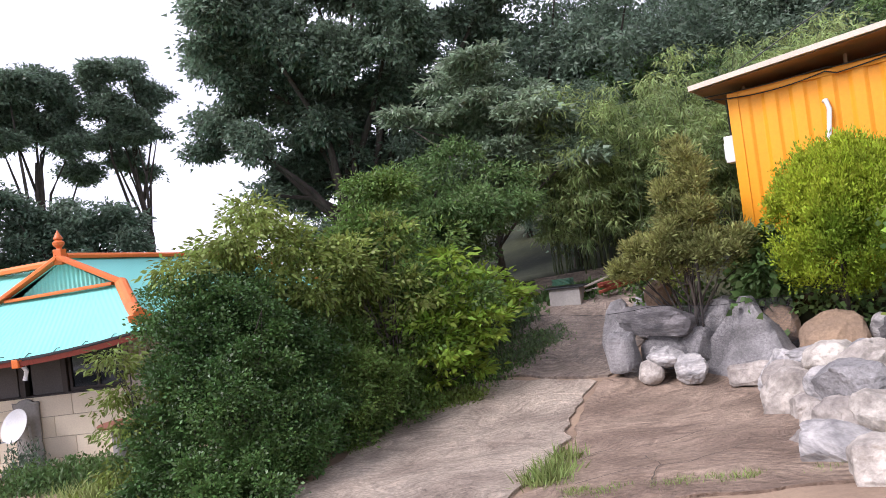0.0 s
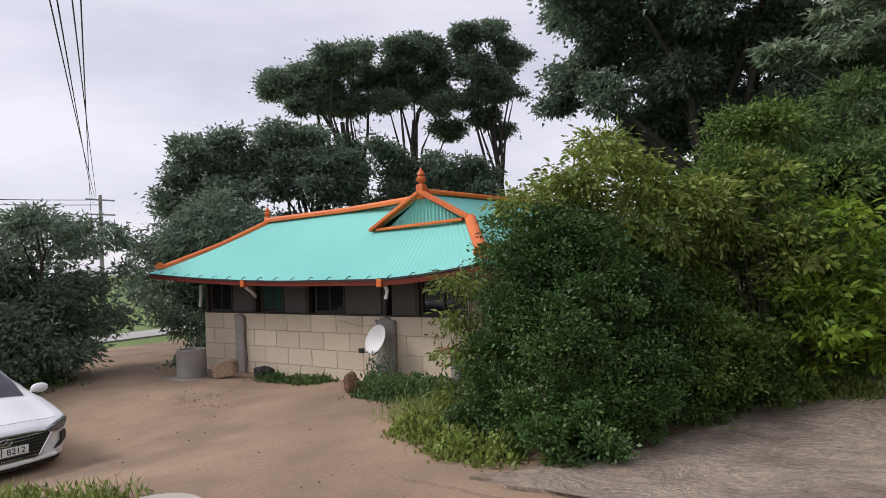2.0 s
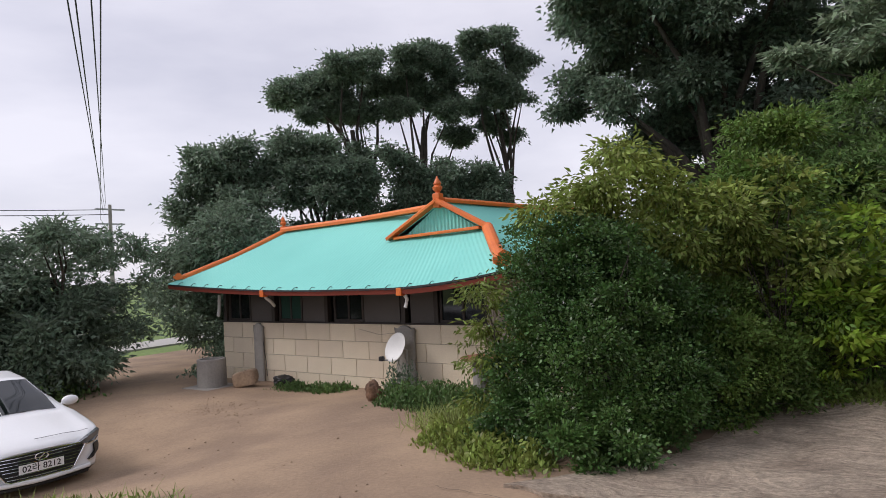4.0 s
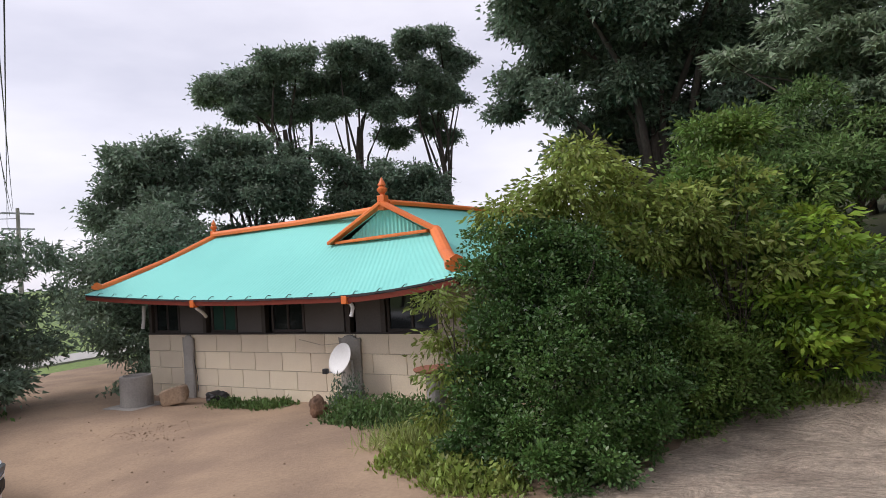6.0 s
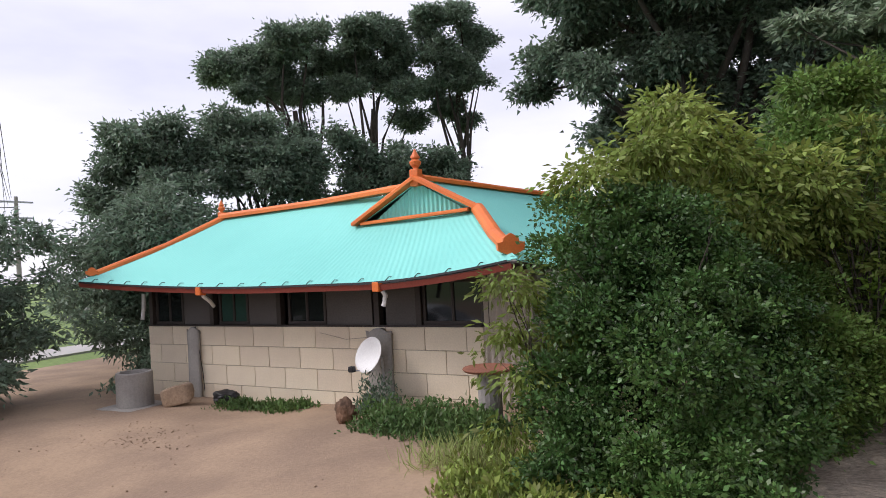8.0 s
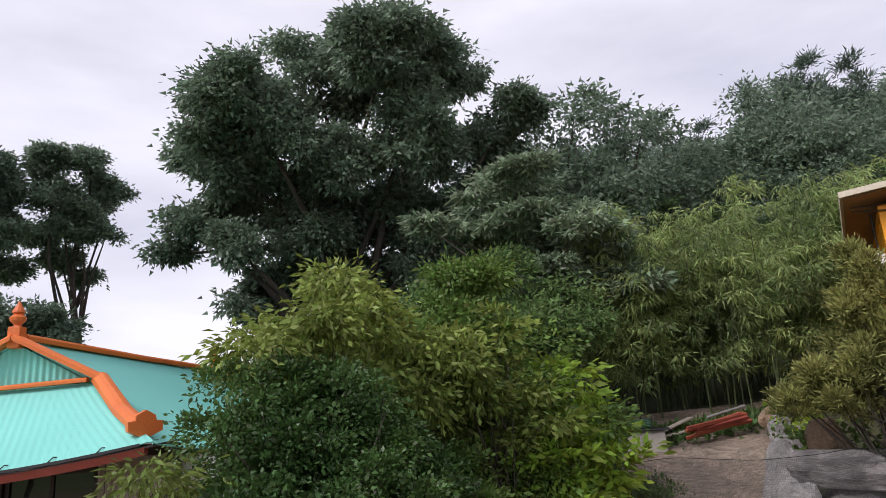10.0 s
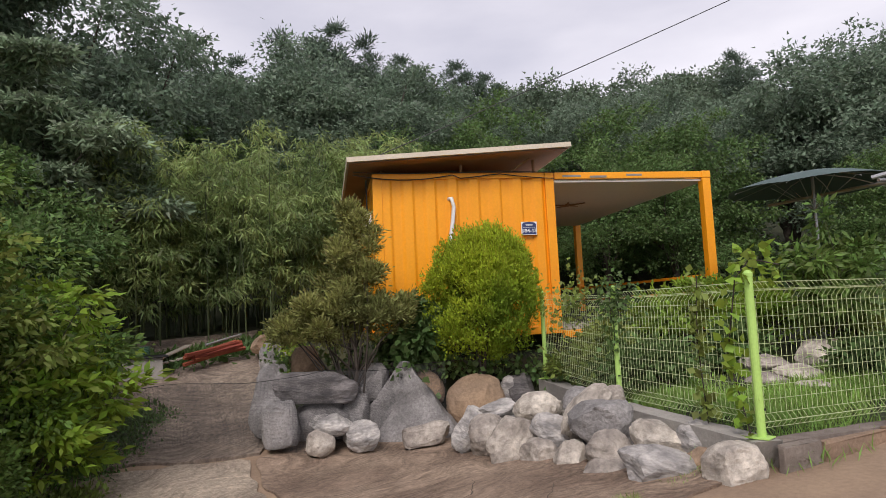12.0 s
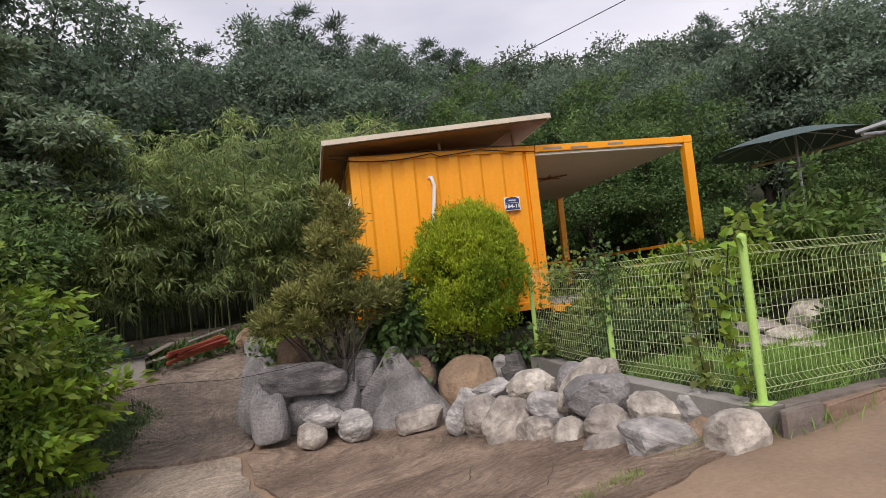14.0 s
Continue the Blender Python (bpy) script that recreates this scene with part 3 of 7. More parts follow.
    # gable
    bm = bmesh.new()
    surface(bm, lambda u, v: Vector((G0.x + 0.12 + (G1.x - G0.x - 0.24) * u, 7.70 + 0.010 * math.sin(u * 150), 2.1 + 0.07 * u + (0.57 * (1 - abs(2 * u - 1.06)) - 0.05) * v)), 200, 1)
    part("gable_panel", thick(bm, 0.006), M_TEAL, HOUSE, "ribbed turquoise gable infill")
    def ridge(name, pts, w=0.11, h=0.09, label="orange ridge capping"):
        bm = bmesh.new()
        pts = [Vector(p) for p in pts]
        rings = []
        for i, p in enumerate(pts):
            d = (pts[min(i + 1, len(pts) - 1)] - pts[max(i - 1, 0)]).normalized()
            s = d.cross(Vector((0, 0, 1))).normalized()
            n = s.cross(d)
            rings.append([bm.verts.new(p + s * a * w + n * b * h) for a, b in ((-1, -0.5), (-1, 0.35), (-0.6, 0.9), (0, 1.1), (0.6, 0.9), (1, 0.35), (1, -0.5))])
        for r, q in zip(rings, rings[1:]):
            for k in range(7):
                bm.faces.new((r[k], r[(k + 1) % 7], q[(k + 1) % 7], q[k]))
        bm.faces.new(rings[0][::-1])
        bm.faces.new(rings[-1])
        bmesh.ops.recalc_face_normals(bm, faces=bm.faces)
        return part(name, bm, M_ORANGE, HOUSE, label)

    up = Vector((0, 0, 0.05))
    ridge("ridge_cap", [Vector((-9.45, RY, 2.50)) + up, Vector((-7, RY, 2.55)) + up, Vector((-5.0, RY - 0.2, 2.62)) + up], 0.09, 0.07)
    ridge("ridge_cap", [GA + Vector((0, 0.1, 0.03)), GA.lerp(RR, 0.5) + up * 0.4, RR + up], 0.08, 0.06)
    ridge("rake_board", [GA + Vector((0.0, -0.05, 0.02)), G0 + Vector((-0.05, -0.05, 0.0))], 0.09, 0.05)
    ridge("rake_board", [GA + Vector((0.0, -0.05, 0.02)), G1 + Vector((0.03, -0.05, 0.02))], 0.09, 0.05)
    ridge("gable_sill", [G0 + Vector((0.1, -0.06, 0.0)), G1 + Vector((-0.1, -0.06, 0.0))], 0.05, 0.035)
    ridge("hip_cap", [G1 + Vector((0.02, -0.02, 0.02)), G1.lerp(corner, 0.5) + Vector((0, 0, -0.03)), G1.lerp(corner, 0.8) + Vector((0, 0, 0.02))], 0.095, 0.07)
    ridge("hip_cap", [Vector((-9.42, RY, 2.52)), Vector((-9.95, 7.5, 2.02)), Vector((-10.55, 6.45, 1.56))], 0.07, 0.06)
    ridge("hip_cap", [RR + up, RR.lerp(back, 0.5) + Vector((0, 0, -0.05)), RR.lerp(back, 0.9) + up], 0.08, 0.07)
    # lotus finials
    def finial(p, s):
        bm = bmesh.new()
        box(bm, (p[0] - 0.09 * s, p[1] - 0.09 * s, p[2] - 0.12), (p[0] + 0.09 * s, p[1] + 0.09 * s, p[2] + 0.17 * s), 0.012)
        lathe(bm, [(0.055 * s, 0.16 * s), (0.05 * s, 0.2 * s), (0.105 * s, 0.26 * s), (0.115 * s, 0.31 * s), (0.06 * s, 0.36 * s), (0.09 * s, 0.385 * s), (0.085 * s, 0.41 * s), (0.045 * s, 0.48 * s), (0.008 * s, 0.56 * s)], p, 10)
        part("finial", bm, M_ORANGE, HOUSE, "orange lotus-bud finial")
    finial((-4.48, 7.66, 2.72), 0.8)
    finial((-9.45, RY, 2.54), 0.62)
    finial((RR.x, RR.y, RR.z + 0.03), 0.75)
    # curled hip ends
    for q, s in ((G1.lerp(corner, 0.84) + Vector((0, 0, 0.03)), 1.0), (Vector((-10.58, 6.4, 1.58)), 0.6)):
        bm = bmesh.new()
        outline = [(-0.16, -0.03), (-0.17, 0.06), (-0.10, 0.07), (-0.09, 0.12), (0, 0.17), (0.09, 0.12), (0.10, 0.07), (0.17, 0.06), (0.16, -0.03), (0.06, -0.08), (-0.06, -0.08)]
        d = Vector((0.62, -0.78, 0))
        side_way = Vector((0.78, 0.62, 0))
        fs = bm.faces.new([bm.verts.new(q + side_way * a * s + Vector((0, 0, b * s))) for a, b in outline])
        ex = bmesh.ops.extrude_face_region(bm, geom=[fs])
        for v in (g for g in ex["geom"] if isinstance(g, bmesh.types.BMVert)):
            v.co += d * 0.09 * s
        bmesh.ops.recalc_face_normals(bm, faces=bm.faces)
        part("hip_end", bm, M_ORANGE, HOUSE, "scalloped orange hip end")
    # gutters
    def gutter(pts, name="gutter"):
        bm = bmesh.new()
        rings = []
        for p in pts:
            p = Vector(p)
            rings.append([bm.verts.new(p + Vector((0, a, b))) for a, b in ((0.05, 0.0), (0.05, -0.075), (-0.03, -0.085), (-0.05, -0.01), (-0.042, -0.01), (-0.024, -0.075), (0.042, -0.068), (0.042, 0))])
        for r, s in zip(rings, rings[1:]):
            for k in range(8):
                bm.faces.new((r[k], r[(k + 1) % 8], s[(k + 1) % 8], s[k]))
        bm.faces.new(rings[0][::-1])
        bm.faces.new(rings[-1])
        bmesh.ops.recalc_face_normals(bm, faces=bm.faces)
        return part(name, bm, M_FASCIA, HOUSE, "rust-red metal gutter")
    gutter([(x, 6.19, eave_z(x) - 0.015) for x in np.linspace(-10.6, -4.25, 22)])
    gutter([(x, 6.19, eave_z(x) - 0.03) for x in np.linspace(-4.25, -2.36, 10)])
    bm = bmesh.new()
    surface(bm, lambda u, v: Vector((-10.55 + 8.15 * u, 6.132 - 0.004 * v, eave_z(-10.55 + 8.15 * u) + 0.004 - (0.026 + 0.02 * abs(noise.noise((u * 60, 2, 0)))) * v)), 150, 1)
    part("eave_felt", thick(bm, 0.003), M_BLACK, HOUSE, "torn black felt along the eave")
    for x in (-4.25, -7.55):
        part("gutter_joint", boxed((x - 0.05, 6.12, eave_z(x) - 0.13), (x + 0.05, 6.24, eave_z(x) - 0.005), 0.01), M_ORANGE, HOUSE, "orange gutter outlet")
    part("downpipe", tubed([(-4.2, 6.22, 1.12), (-4.19, 6.26, 1.05), (-4.23, 6.26, 0.92)], 0.032, 10), M_WHITE, HOUSE, "short white drain pipe")
    part("downpipe", tubed([(-7.55, 6.22, 1.12), (-7.6, 6.4, 1.02), (-7.7, 6.55, 0.94)], 0.03, 10), M_WHITE, HOUSE, "short white drain pipe")
    part("downpipe", tubed([(-9.83, 6.86, 1.15), (-9.82, 6.84, 0.9), (-9.86, 6.84, 0.7)], 0.035, 8), M_WHITE, HOUSE, "peeling white drain pipe")
    bm = bmesh.new()
    surface(bm, lambda u, v: Vector((-10.6 + 8.3 * u, 6.2 + 0.72 * v, eave_z(-10.6 + 8.3 * u) - 0.03 + 0.02 * v)), 30, 1)
    part("soffit", thick(bm, 0.02), M_DARKWOOD, HOUSE, "dark soffit under the eave")
    for x in np.arange(-10.3, -2.5, 0.44):
        part("roof_clip", tubed([(x, 6.2, eave_z(x) + 0.005), (x + 0.03, 6.24, eave_z(x) + 0.05), (x + 0.05, 6.28, eave_z(x) + 0.045)], 0.006, 5), M_BLACK, HOUSE)
    return wall


HOUSE_WALL = house()


# ---- the yellow container cabin ----
CA = Vector((6.33, 7.466, 0))
CU = Vector((0.823, -0.568, 0)).normalized()      # along its end wall
CV = Vector((-CU.y, CU.x, 0))                       # into its depth
CBASE, CTOP, CW, CD = 1.10, 3.745, 3.0, 6.05


def cab(u, v, z):
    return CA + CU * u + CV * v + Vector((0, 0, z))


def cbox(bm, lo, hi, bevel=0.0):
    """A box in the cabin's own axes."""
    n = len(bm.verts)
    box(bm, lo, hi, bevel)
    bm.verts.ensure_lookup_table()
    for v in bm.verts[n:]:
        v.co = cab(*v.co)
    return bm


def cabin():
    ob = thing("container_cabin", (0, 0, 0), "bright yellow corrugated container cabin with a lean-to roof panel", "cabin")
    def corr(s):
        k = (s / 0.36) % 1.0
        return 0.0 if k < 0.36 else (k - 0.36) / 0.12 if k < 0.48 else 1.0 if k < 0.84 else (1 - k) / 0.16

    bm = bmesh.new()
    surface(bm, lambda u, v: cab(0.14 + (CW - 0.28) * u, 0.02 + 0.036 * corr((CW - 0.28) * u), CBASE + 0.12 + (CTOP - CBASE - 0.2) * v), 160, 1)
    part("end_wall", thick(bm, 0.003), M_YELLOW, ob, "yellow corrugated steel end wall")
    bm = bmesh.new()
    surface(bm, lambda u, v: cab(0.03 + 0.03 * corr(CD * u), 0.1 + (CD - 0.2) * u, CBASE + 0.12 + (CTOP - CBASE - 0.2) * v), 200, 1)
    part("side_wall", thick(bm, 0.003), M_YELLOW, ob)
    bm = bmesh.new()
    surface(bm, lambda u, v: cab(CW - 0.03 - 0.03 * corr(CD * u), 0.1 + (CD - 0.2) * u, CBASE + 0.12 + (CTOP - CBASE - 0.2) * v), 200, 1)
    part("side_wall", thick(bm, 0.003), M_YELLOW, ob)
    part("rear_wall", cbox(bmesh.new(), (0.05, CD - 0.06, CBASE + 0.1), (CW - 0.05, CD - 0.02, CTOP - 0.05)), M_YELLOW, ob)
    part("top_sheet", cbox(bmesh.new(), (0.04, 0.04, CTOP - 0.03), (CW - 0.04, CD - 0.04, CTOP - 0.005)), M_YELLOW, ob)
    for u0 in (0.0, CW - 0.15):
        for v0 in (0.0, CD - 0.15):
            part("corner_post", cbox(bmesh.new(), (u0, v0, CBASE), (u0 + 0.15, v0 + 0.15, CTOP), 0.012), M_YELLOW, ob)
    for z0, z1 in ((CBASE, CBASE + 0.13), (CTOP - 0.09, CTOP)):
        part("rail", cbox(bmesh.new(), (0.15, 0.004, z0), (CW - 0.15, 0.1, z1), 0.008), M_YELLOW, ob)
        part("rail", cbox(bmesh.new(), (0.004, 0.15, z0), (0.1, CD - 0.15, z1), 0.008), M_YELLOW, ob)
        part("rail", cbox(bmesh.new(), (CW - 0.1, 0.15, z0), (CW - 0.004, CD - 0.15, z1), 0.008), M_YELLOW, ob)
    # sloping roof panel on short posts
    def roof(u, v):
        return cab(-0.40 + 3.58 * u, -0.42 + 5.4 * v, 3.84 + 0.24 * u - 0.10 * v)

    bm = bmesh.new()
    surface(bm, roof, 12, 12)
    part("roof_panel", thick(bm, -0.075), M_CREAM, ob, "pale sandwich-panel lean-to roof")
    bm = bmesh.new()
    surface(bm, lambda u, v: roof(0.01 + 0.98 * u, 0.01 + 0.98 * v) - Vector((0, 0, 0.012)), 6, 6)
    part("roof_lining", thick(bm, 0.006), M_UNDER, ob, "brown stained underside")
    for u, v in ((0.16, 0.13), (0.53, 0.13), (0.88, 0.13), (0.16, 0.8), (0.88, 0.8)):
        p = roof(u, v)
        part("roof_prop", tubed([(p.x, p.y, CTOP - 0.01), (p.x, p.y, p.z - 0.01)], 0.025, 8), M_UNDER, ob)
    part("roof_brace", tubed([cab(CW - 0.75, 0.3, CTOP), roof(0.86, 0.1)], 0.022, 6), M_UNDER, ob)
    return ob


CABIN = cabin()


def canopy():
    ob = thing("canopy_frame", (0, 0, 0), "open yellow steel container frame with pale ceiling, beside the cabin", "canopy")
    L, R = CW + 0.02, CW + 2.85
    for u0, v0 in ((R - 0.15, 0.0), (R - 0.15, CD - 0.15), (L, CD - 0.15)):
        part("post", cbox(bmesh.new(), (u0, v0, CBASE - 0.1), (u0 + 0.15, v0 + 0.15, CTOP - 0.12), 0.012), M_YELLOW, ob)
        part("corner_casting", cbox(bmesh.new(), (u0 - 0.005, v0 - 0.005, CTOP - 0.12), (u0 + 0.16, v0 + 0.16, CTOP + 0.01), 0.02), M_YELLOW, ob)
    for z0, z1 in ((CTOP - 0.11, CTOP), (CBASE - 0.08, CBASE + 0.04)):
        part("beam", cbox(bmesh.new(), (L, 0.01, z0), (R - 0.15, 0.11, z1), 0.008), M_YELLOW, ob)
        part("beam", cbox(bmesh.new(), (L + 0.15, CD - 0.11, z0), (R - 0.15, CD - 0.01, z1), 0.008), M_YELLOW, ob)
        part("beam", cbox(bmesh.new(), (R - 0.11, 0.15, z0), (R - 0.01, CD - 0.15, z1), 0.008), M_YELLOW, ob)
    for z in (1.62, 1.92):
        part("handrail", cbox(bmesh.new(), (R - 0.09, 0.15, z), (R - 0.03, CD - 0.15, z + 0.05), 0.006), M_YELLOW, ob)
        part("handrail", cbox(bmesh.new(), (L + 0.1, CD - 0.1, z), (R - 0.15, CD - 0.05, z + 0.05), 0.006), M_YELLOW, ob)
    part("ceiling_panel", cbox(bmesh.new(), (L + 0.01, 0.06, CTOP - 0.16), (R - 0.06, CD - 0.06, CTOP - 0.125)), M_CEIL, ob, "pale grey ceiling lining with a stain")
    part("deck", cbox(bmesh.new(), (L + 0.02, 0.12, CBASE + 0.045), (R - 0.12, CD - 0.12, CBASE + 0.09)), M_CEMENT, ob)
    for u0, u1, z in ((L + 0.14, L + 0.46, 0.06), (L + 0.62, L + 0.92, 0.075), (L + 1.28, L + 1.56, 0.05)):
        part("paint_chip", cbox(bmesh.new(), (u0, 0.004, CTOP - z - 0.02), (u1, 0.0115, CTOP - z + 0.015)), M_CEMENT, ob, "bare grey patch")
    bm = bmesh.new()
    lathe(bm, [(0.02, 0), (0.05, -0.01), (0.05, -0.05), (0.02, -0.06)], cab(L + 1.1, 2.3, CTOP - 0.16), 10)
    for k in range(5):
        a = k * 1.257
        q = cab(L + 1.1, 2.3, CTOP - 0.195)
        tube(bm, [q + Vector((0.05 * math.cos(a), 0.05 * math.sin(a), 0)), q + Vector((0.36 * math.cos(a), 0.36 * math.sin(a), 0.01))], [0.02, 0.012], 5)
    part("ceiling_fitting", bm, M_UNDER, ob, "brown ceiling fitting with thin arms")


canopy()


# ---- trees and shrubs, largest first ----
PINES = [(6.5, 20.7, 11.0), (8.8, 23.1, 11.5), (11.4, 25.9, 13.5), (13.9, 26.9, 14.0), (16.0, 25.2, 15.1), (16.8, 23.3, 15.2), (17.7, 21.6, 14.5), (21.0, 23.2, 14.3), (23.7, 22.0, 14.6), (24.9, 21.0, 13.8)]


def woods():
    # tall pruned trees behind the house
    ROW = "tall trees behind the house"
    tall = "tall dark broadleaf tree with bare lower trunk and layered crown"
    tree("tree", on(-14.4, 17.4), 9.2, [((-2.0, -2.1, 9.0), (0.72, 0.72, 0.56)), ((-1.2, -1.4, 9.2), (0.80, 0.80, 0.64)), ((0.4, -1.9, 9.3), (0.72, 0.72, 0.56)), ((1.1, -1.4, 9.8), (0.48, 0.48, 0.40)), ((0.5, -0.1, 9.3), (0.64, 0.64, 0.48)), ((-0.7, -1.1, 8.5), (0.72, 0.72, 0.56)), ((-0.1, -0.6, 8.2), (0.64, 0.64, 0.48)), ((-0.8, -2.2, 8.3), (0.48, 0.48, 0.40))], 1000, 60, 0.24, 0.125, L_DARK, tall, "tree", 0.30, seed=11, far=True, group=ROW, head=0.30, fill=0.35, shell=0.8, wide=0.6, trunk_to=0.82, lean=(-0.1, -0.9), fork=0.5, branches=0, heads=80)
    tree("tree", on(-13.2, 19.0), 9.6, [((0.6, -1.6, 10.0), (0.64, 0.64, 0.48)), ((1.1, -0.7, 10.2), (0.64, 0.64, 0.48)), ((1.8, -0.3, 9.6), (0.56, 0.56, 0.48)), ((0.1, -0.9, 9.2), (0.64, 0.64, 0.48)), ((0.9, -0.2, 9.0), (0.72, 0.72, 0.56)), ((1.8, -0.4, 8.1), (0.56, 0.56, 0.40)), ((0.2, -1.7, 8.2), (0.48, 0.48, 0.32)), ((1.2, 0.8, 7.4), (0.48, 0.48, 0.32))], 900, 60, 0.24, 0.125, L_DARK, tall, "tree", 0.22, seed=12, far=True, group=ROW, head=0.30, fill=0.35, shell=0.8, wide=0.6, trunk_to=0.8, lean=(0.6, -0.6), fork=0.35, branches=0, heads=80)
    tree("tree", on(-10.1, 21.4), 10.2, [((-0.4, -2.2, 10.5), (0.56, 0.56, 0.40)), ((0.6, -2.0, 10.7), (0.56, 0.56, 0.40)), ((0.6, -1.1, 9.9), (0.64, 0.64, 0.48)), ((-0.3, -1.9, 9.5), (0.64, 0.64, 0.56)), ((0.2, -1.5, 8.7), (0.64, 0.64, 0.48)), ((0.6, -0.6, 8.5), (0.32, 0.32, 0.24)), ((-1.3, -0.8, 8.7), (0.48, 0.48, 0.40)), ((-0.1, 0.0, 7.3), (0.32, 0.32, 0.24)), ((-0.8, -0.6, 7.8), (0.40, 0.40, 0.32))], 720, 60, 0.24, 0.125, L_DARK, tall, "tree", 0.2, seed=13, far=True, group=ROW, head=0.30, fill=0.35, shell=0.8, wide=0.6, trunk_to=0.84, lean=(-0.26, -0.94), fork=0.45, branches=0, heads=70)
    tree("tree", on(-14.7, 11.4), 5.5, [((-0.3, -0.6, 6.0), (0.70, 0.70, 0.62)), ((-0.0, -0.0, 6.3), (0.62, 0.62, 0.44)), ((-0.9, -0.7, 5.1), (0.79, 0.79, 0.62)), ((-1.6, -1.2, 4.4), (0.70, 0.70, 0.53)), ((0.1, 0.4, 5.3), (0.70, 0.70, 0.62)), ((-1.1, -0.4, 4.0), (0.88, 0.88, 0.70)), ((0.6, -0.6, 4.2), (0.79, 0.79, 0.62)), ((0.0, 0.0, 2.6), (1.58, 1.58, 1.23))], 900, 60, 0.30, 0.14, L_DARK, "dense dark broadleaf tree at the edge of the yard", "tree", 0.2, seed=14, far=True, group=ROW, head=0.30, fill=0.35, shell=0.8, wide=0.6, heads=70)
    tree("tree", on(-13.7, 13.9), 5.5, [((-0.7, -0.5, 6.4), (0.88, 0.88, 0.70)), ((0.1, 0.4, 6.3), (0.97, 0.97, 0.79)), ((-0.8, -1.0, 5.3), (0.88, 0.88, 0.70)), ((0.9, 0.1, 5.2), (0.88, 0.88, 0.70)), ((0.4, -0.8, 4.9), (0.97, 0.97, 0.79)), ((0.8, 1.0, 4.7), (0.88, 0.88, 0.70)), ((0.0, 0.0, 2.6), (1.58, 1.58, 1.23))], 950, 60, 0.30, 0.14, L_DARK, "broad dark tree behind the house", "tree", 0.2, seed=15, far=True, group=ROW, head=0.30, fill=0.35, shell=0.8, wide=0.6, heads=70)
    tree("tree", on(-10.7, 17.1), 5.2, [((-1.2, -1.5, 5.5), (0.62, 0.62, 0.53)), ((-1.1, -1.8, 6.1), (0.35, 0.35, 0.35)), ((-0.7, -0.5, 5.0), (0.62, 0.62, 0.53)), ((0.6, -0.4, 5.2), (0.79, 0.79, 0.62)), ((1.1, 0.5, 5.2), (0.70, 0.70, 0.62)), ((1.4, 0.5, 4.6), (0.62, 0.62, 0.53)), ((0.4, -0.5, 4.4), (0.79, 0.79, 0.62)), ((-1.1, -0.9, 4.5), (0.70, 0.70, 0.62)), ((0.0, 0.0, 2.6), (1.58, 1.58, 1.23))], 900, 60, 0.30, 0.14, L_DARK, "dark tree smothered in ivy behind the house", "tree", 0.2, seed=16, far=True, group=ROW, head=0.30, fill=0.35, shell=0.8, wide=0.6, heads=70)
    tree("ivy_clad_tree", on(-14.25, 17.20), 8.0, [((0, -0.35, 5.0), (0.35, 0.35, 2.0)), ((0, -0.6, 7.2), (0.28, 0.28, 1.6))], 130, 40, 0.2, 0.13, L_DARK, "upright trunk wrapped in ivy", "tree", 0.2, seed=17, far=True, lean=(0, -0.6), fill=0.3)
    # the great tree by the drive
    tree("tree", on(-1.6, 17.8), 10, [((1.5, -3.0, 10.7), (1.29, 1.29, 1.03)), ((-0.4, -1.3, 11.2), (1.38, 1.38, 1.12)), ((3.3, -1.5, 11.2), (1.29, 1.29, 1.03)), ((-1.9, -2.5, 9.7), (1.29, 1.29, 1.03)), ((4.6, -1.5, 9.4), (1.12, 1.12, 0.86)), ((-3.2, -1.8, 8.7), (1.12, 1.12, 0.95)), ((-4.1, -1.0, 7.3), (0.77, 0.77, 0.60)), ((-1.9, -0.4, 8.4), (1.29, 1.29, 1.03)), ((0.2, -2.2, 8.6), (1.20, 1.20, 0.95)), ((2.0, -2.3, 8.8), (1.20, 1.20, 0.95)), ((3.8, -0.1, 8.6), (1.12, 1.12, 0.86)), ((5.3, -1.4, 8.4), (0.77, 0.77, 0.60)), ((-4.7, -0.7, 6.5), (0.43, 0.43, 0.34)), ((-2.3, -2.0, 6.1), (0.86, 0.86, 0.69)), ((-0.6, -0.7, 7.1), (1.12, 1.12, 0.95)), ((1.3, 0.0, 7.6), (1.12, 1.12, 0.95)), ((-2.6, -1.2, 4.9), (0.52, 0.52, 0.43)), ((-1.5, 0.9, 5.4), (1.20, 1.20, 0.95)), ((2.2, 0.3, 5.9), (1.3, 1.3, 1.1)), ((3.4, 0.2, 6.9), (1.2, 1.2, 1.0)), ((2.6, 0.4, 4.4), (1.5, 1.4, 1.2)), ((0.4, 0.6, 3.6), (1.6, 1.4, 1.3)), ((0.2, 0.9, 5.8), (1.20, 1.20, 0.95))], 5200, 60, 0.30, 0.15, L_DARK, "great dark broadleaf tree with dense domed crown", "tree", 0.42, seed=21, far=True, heads=170, head=0.27, branches=0, shell=0.84, wide=0.6, fill=0.35, droop=0.5)
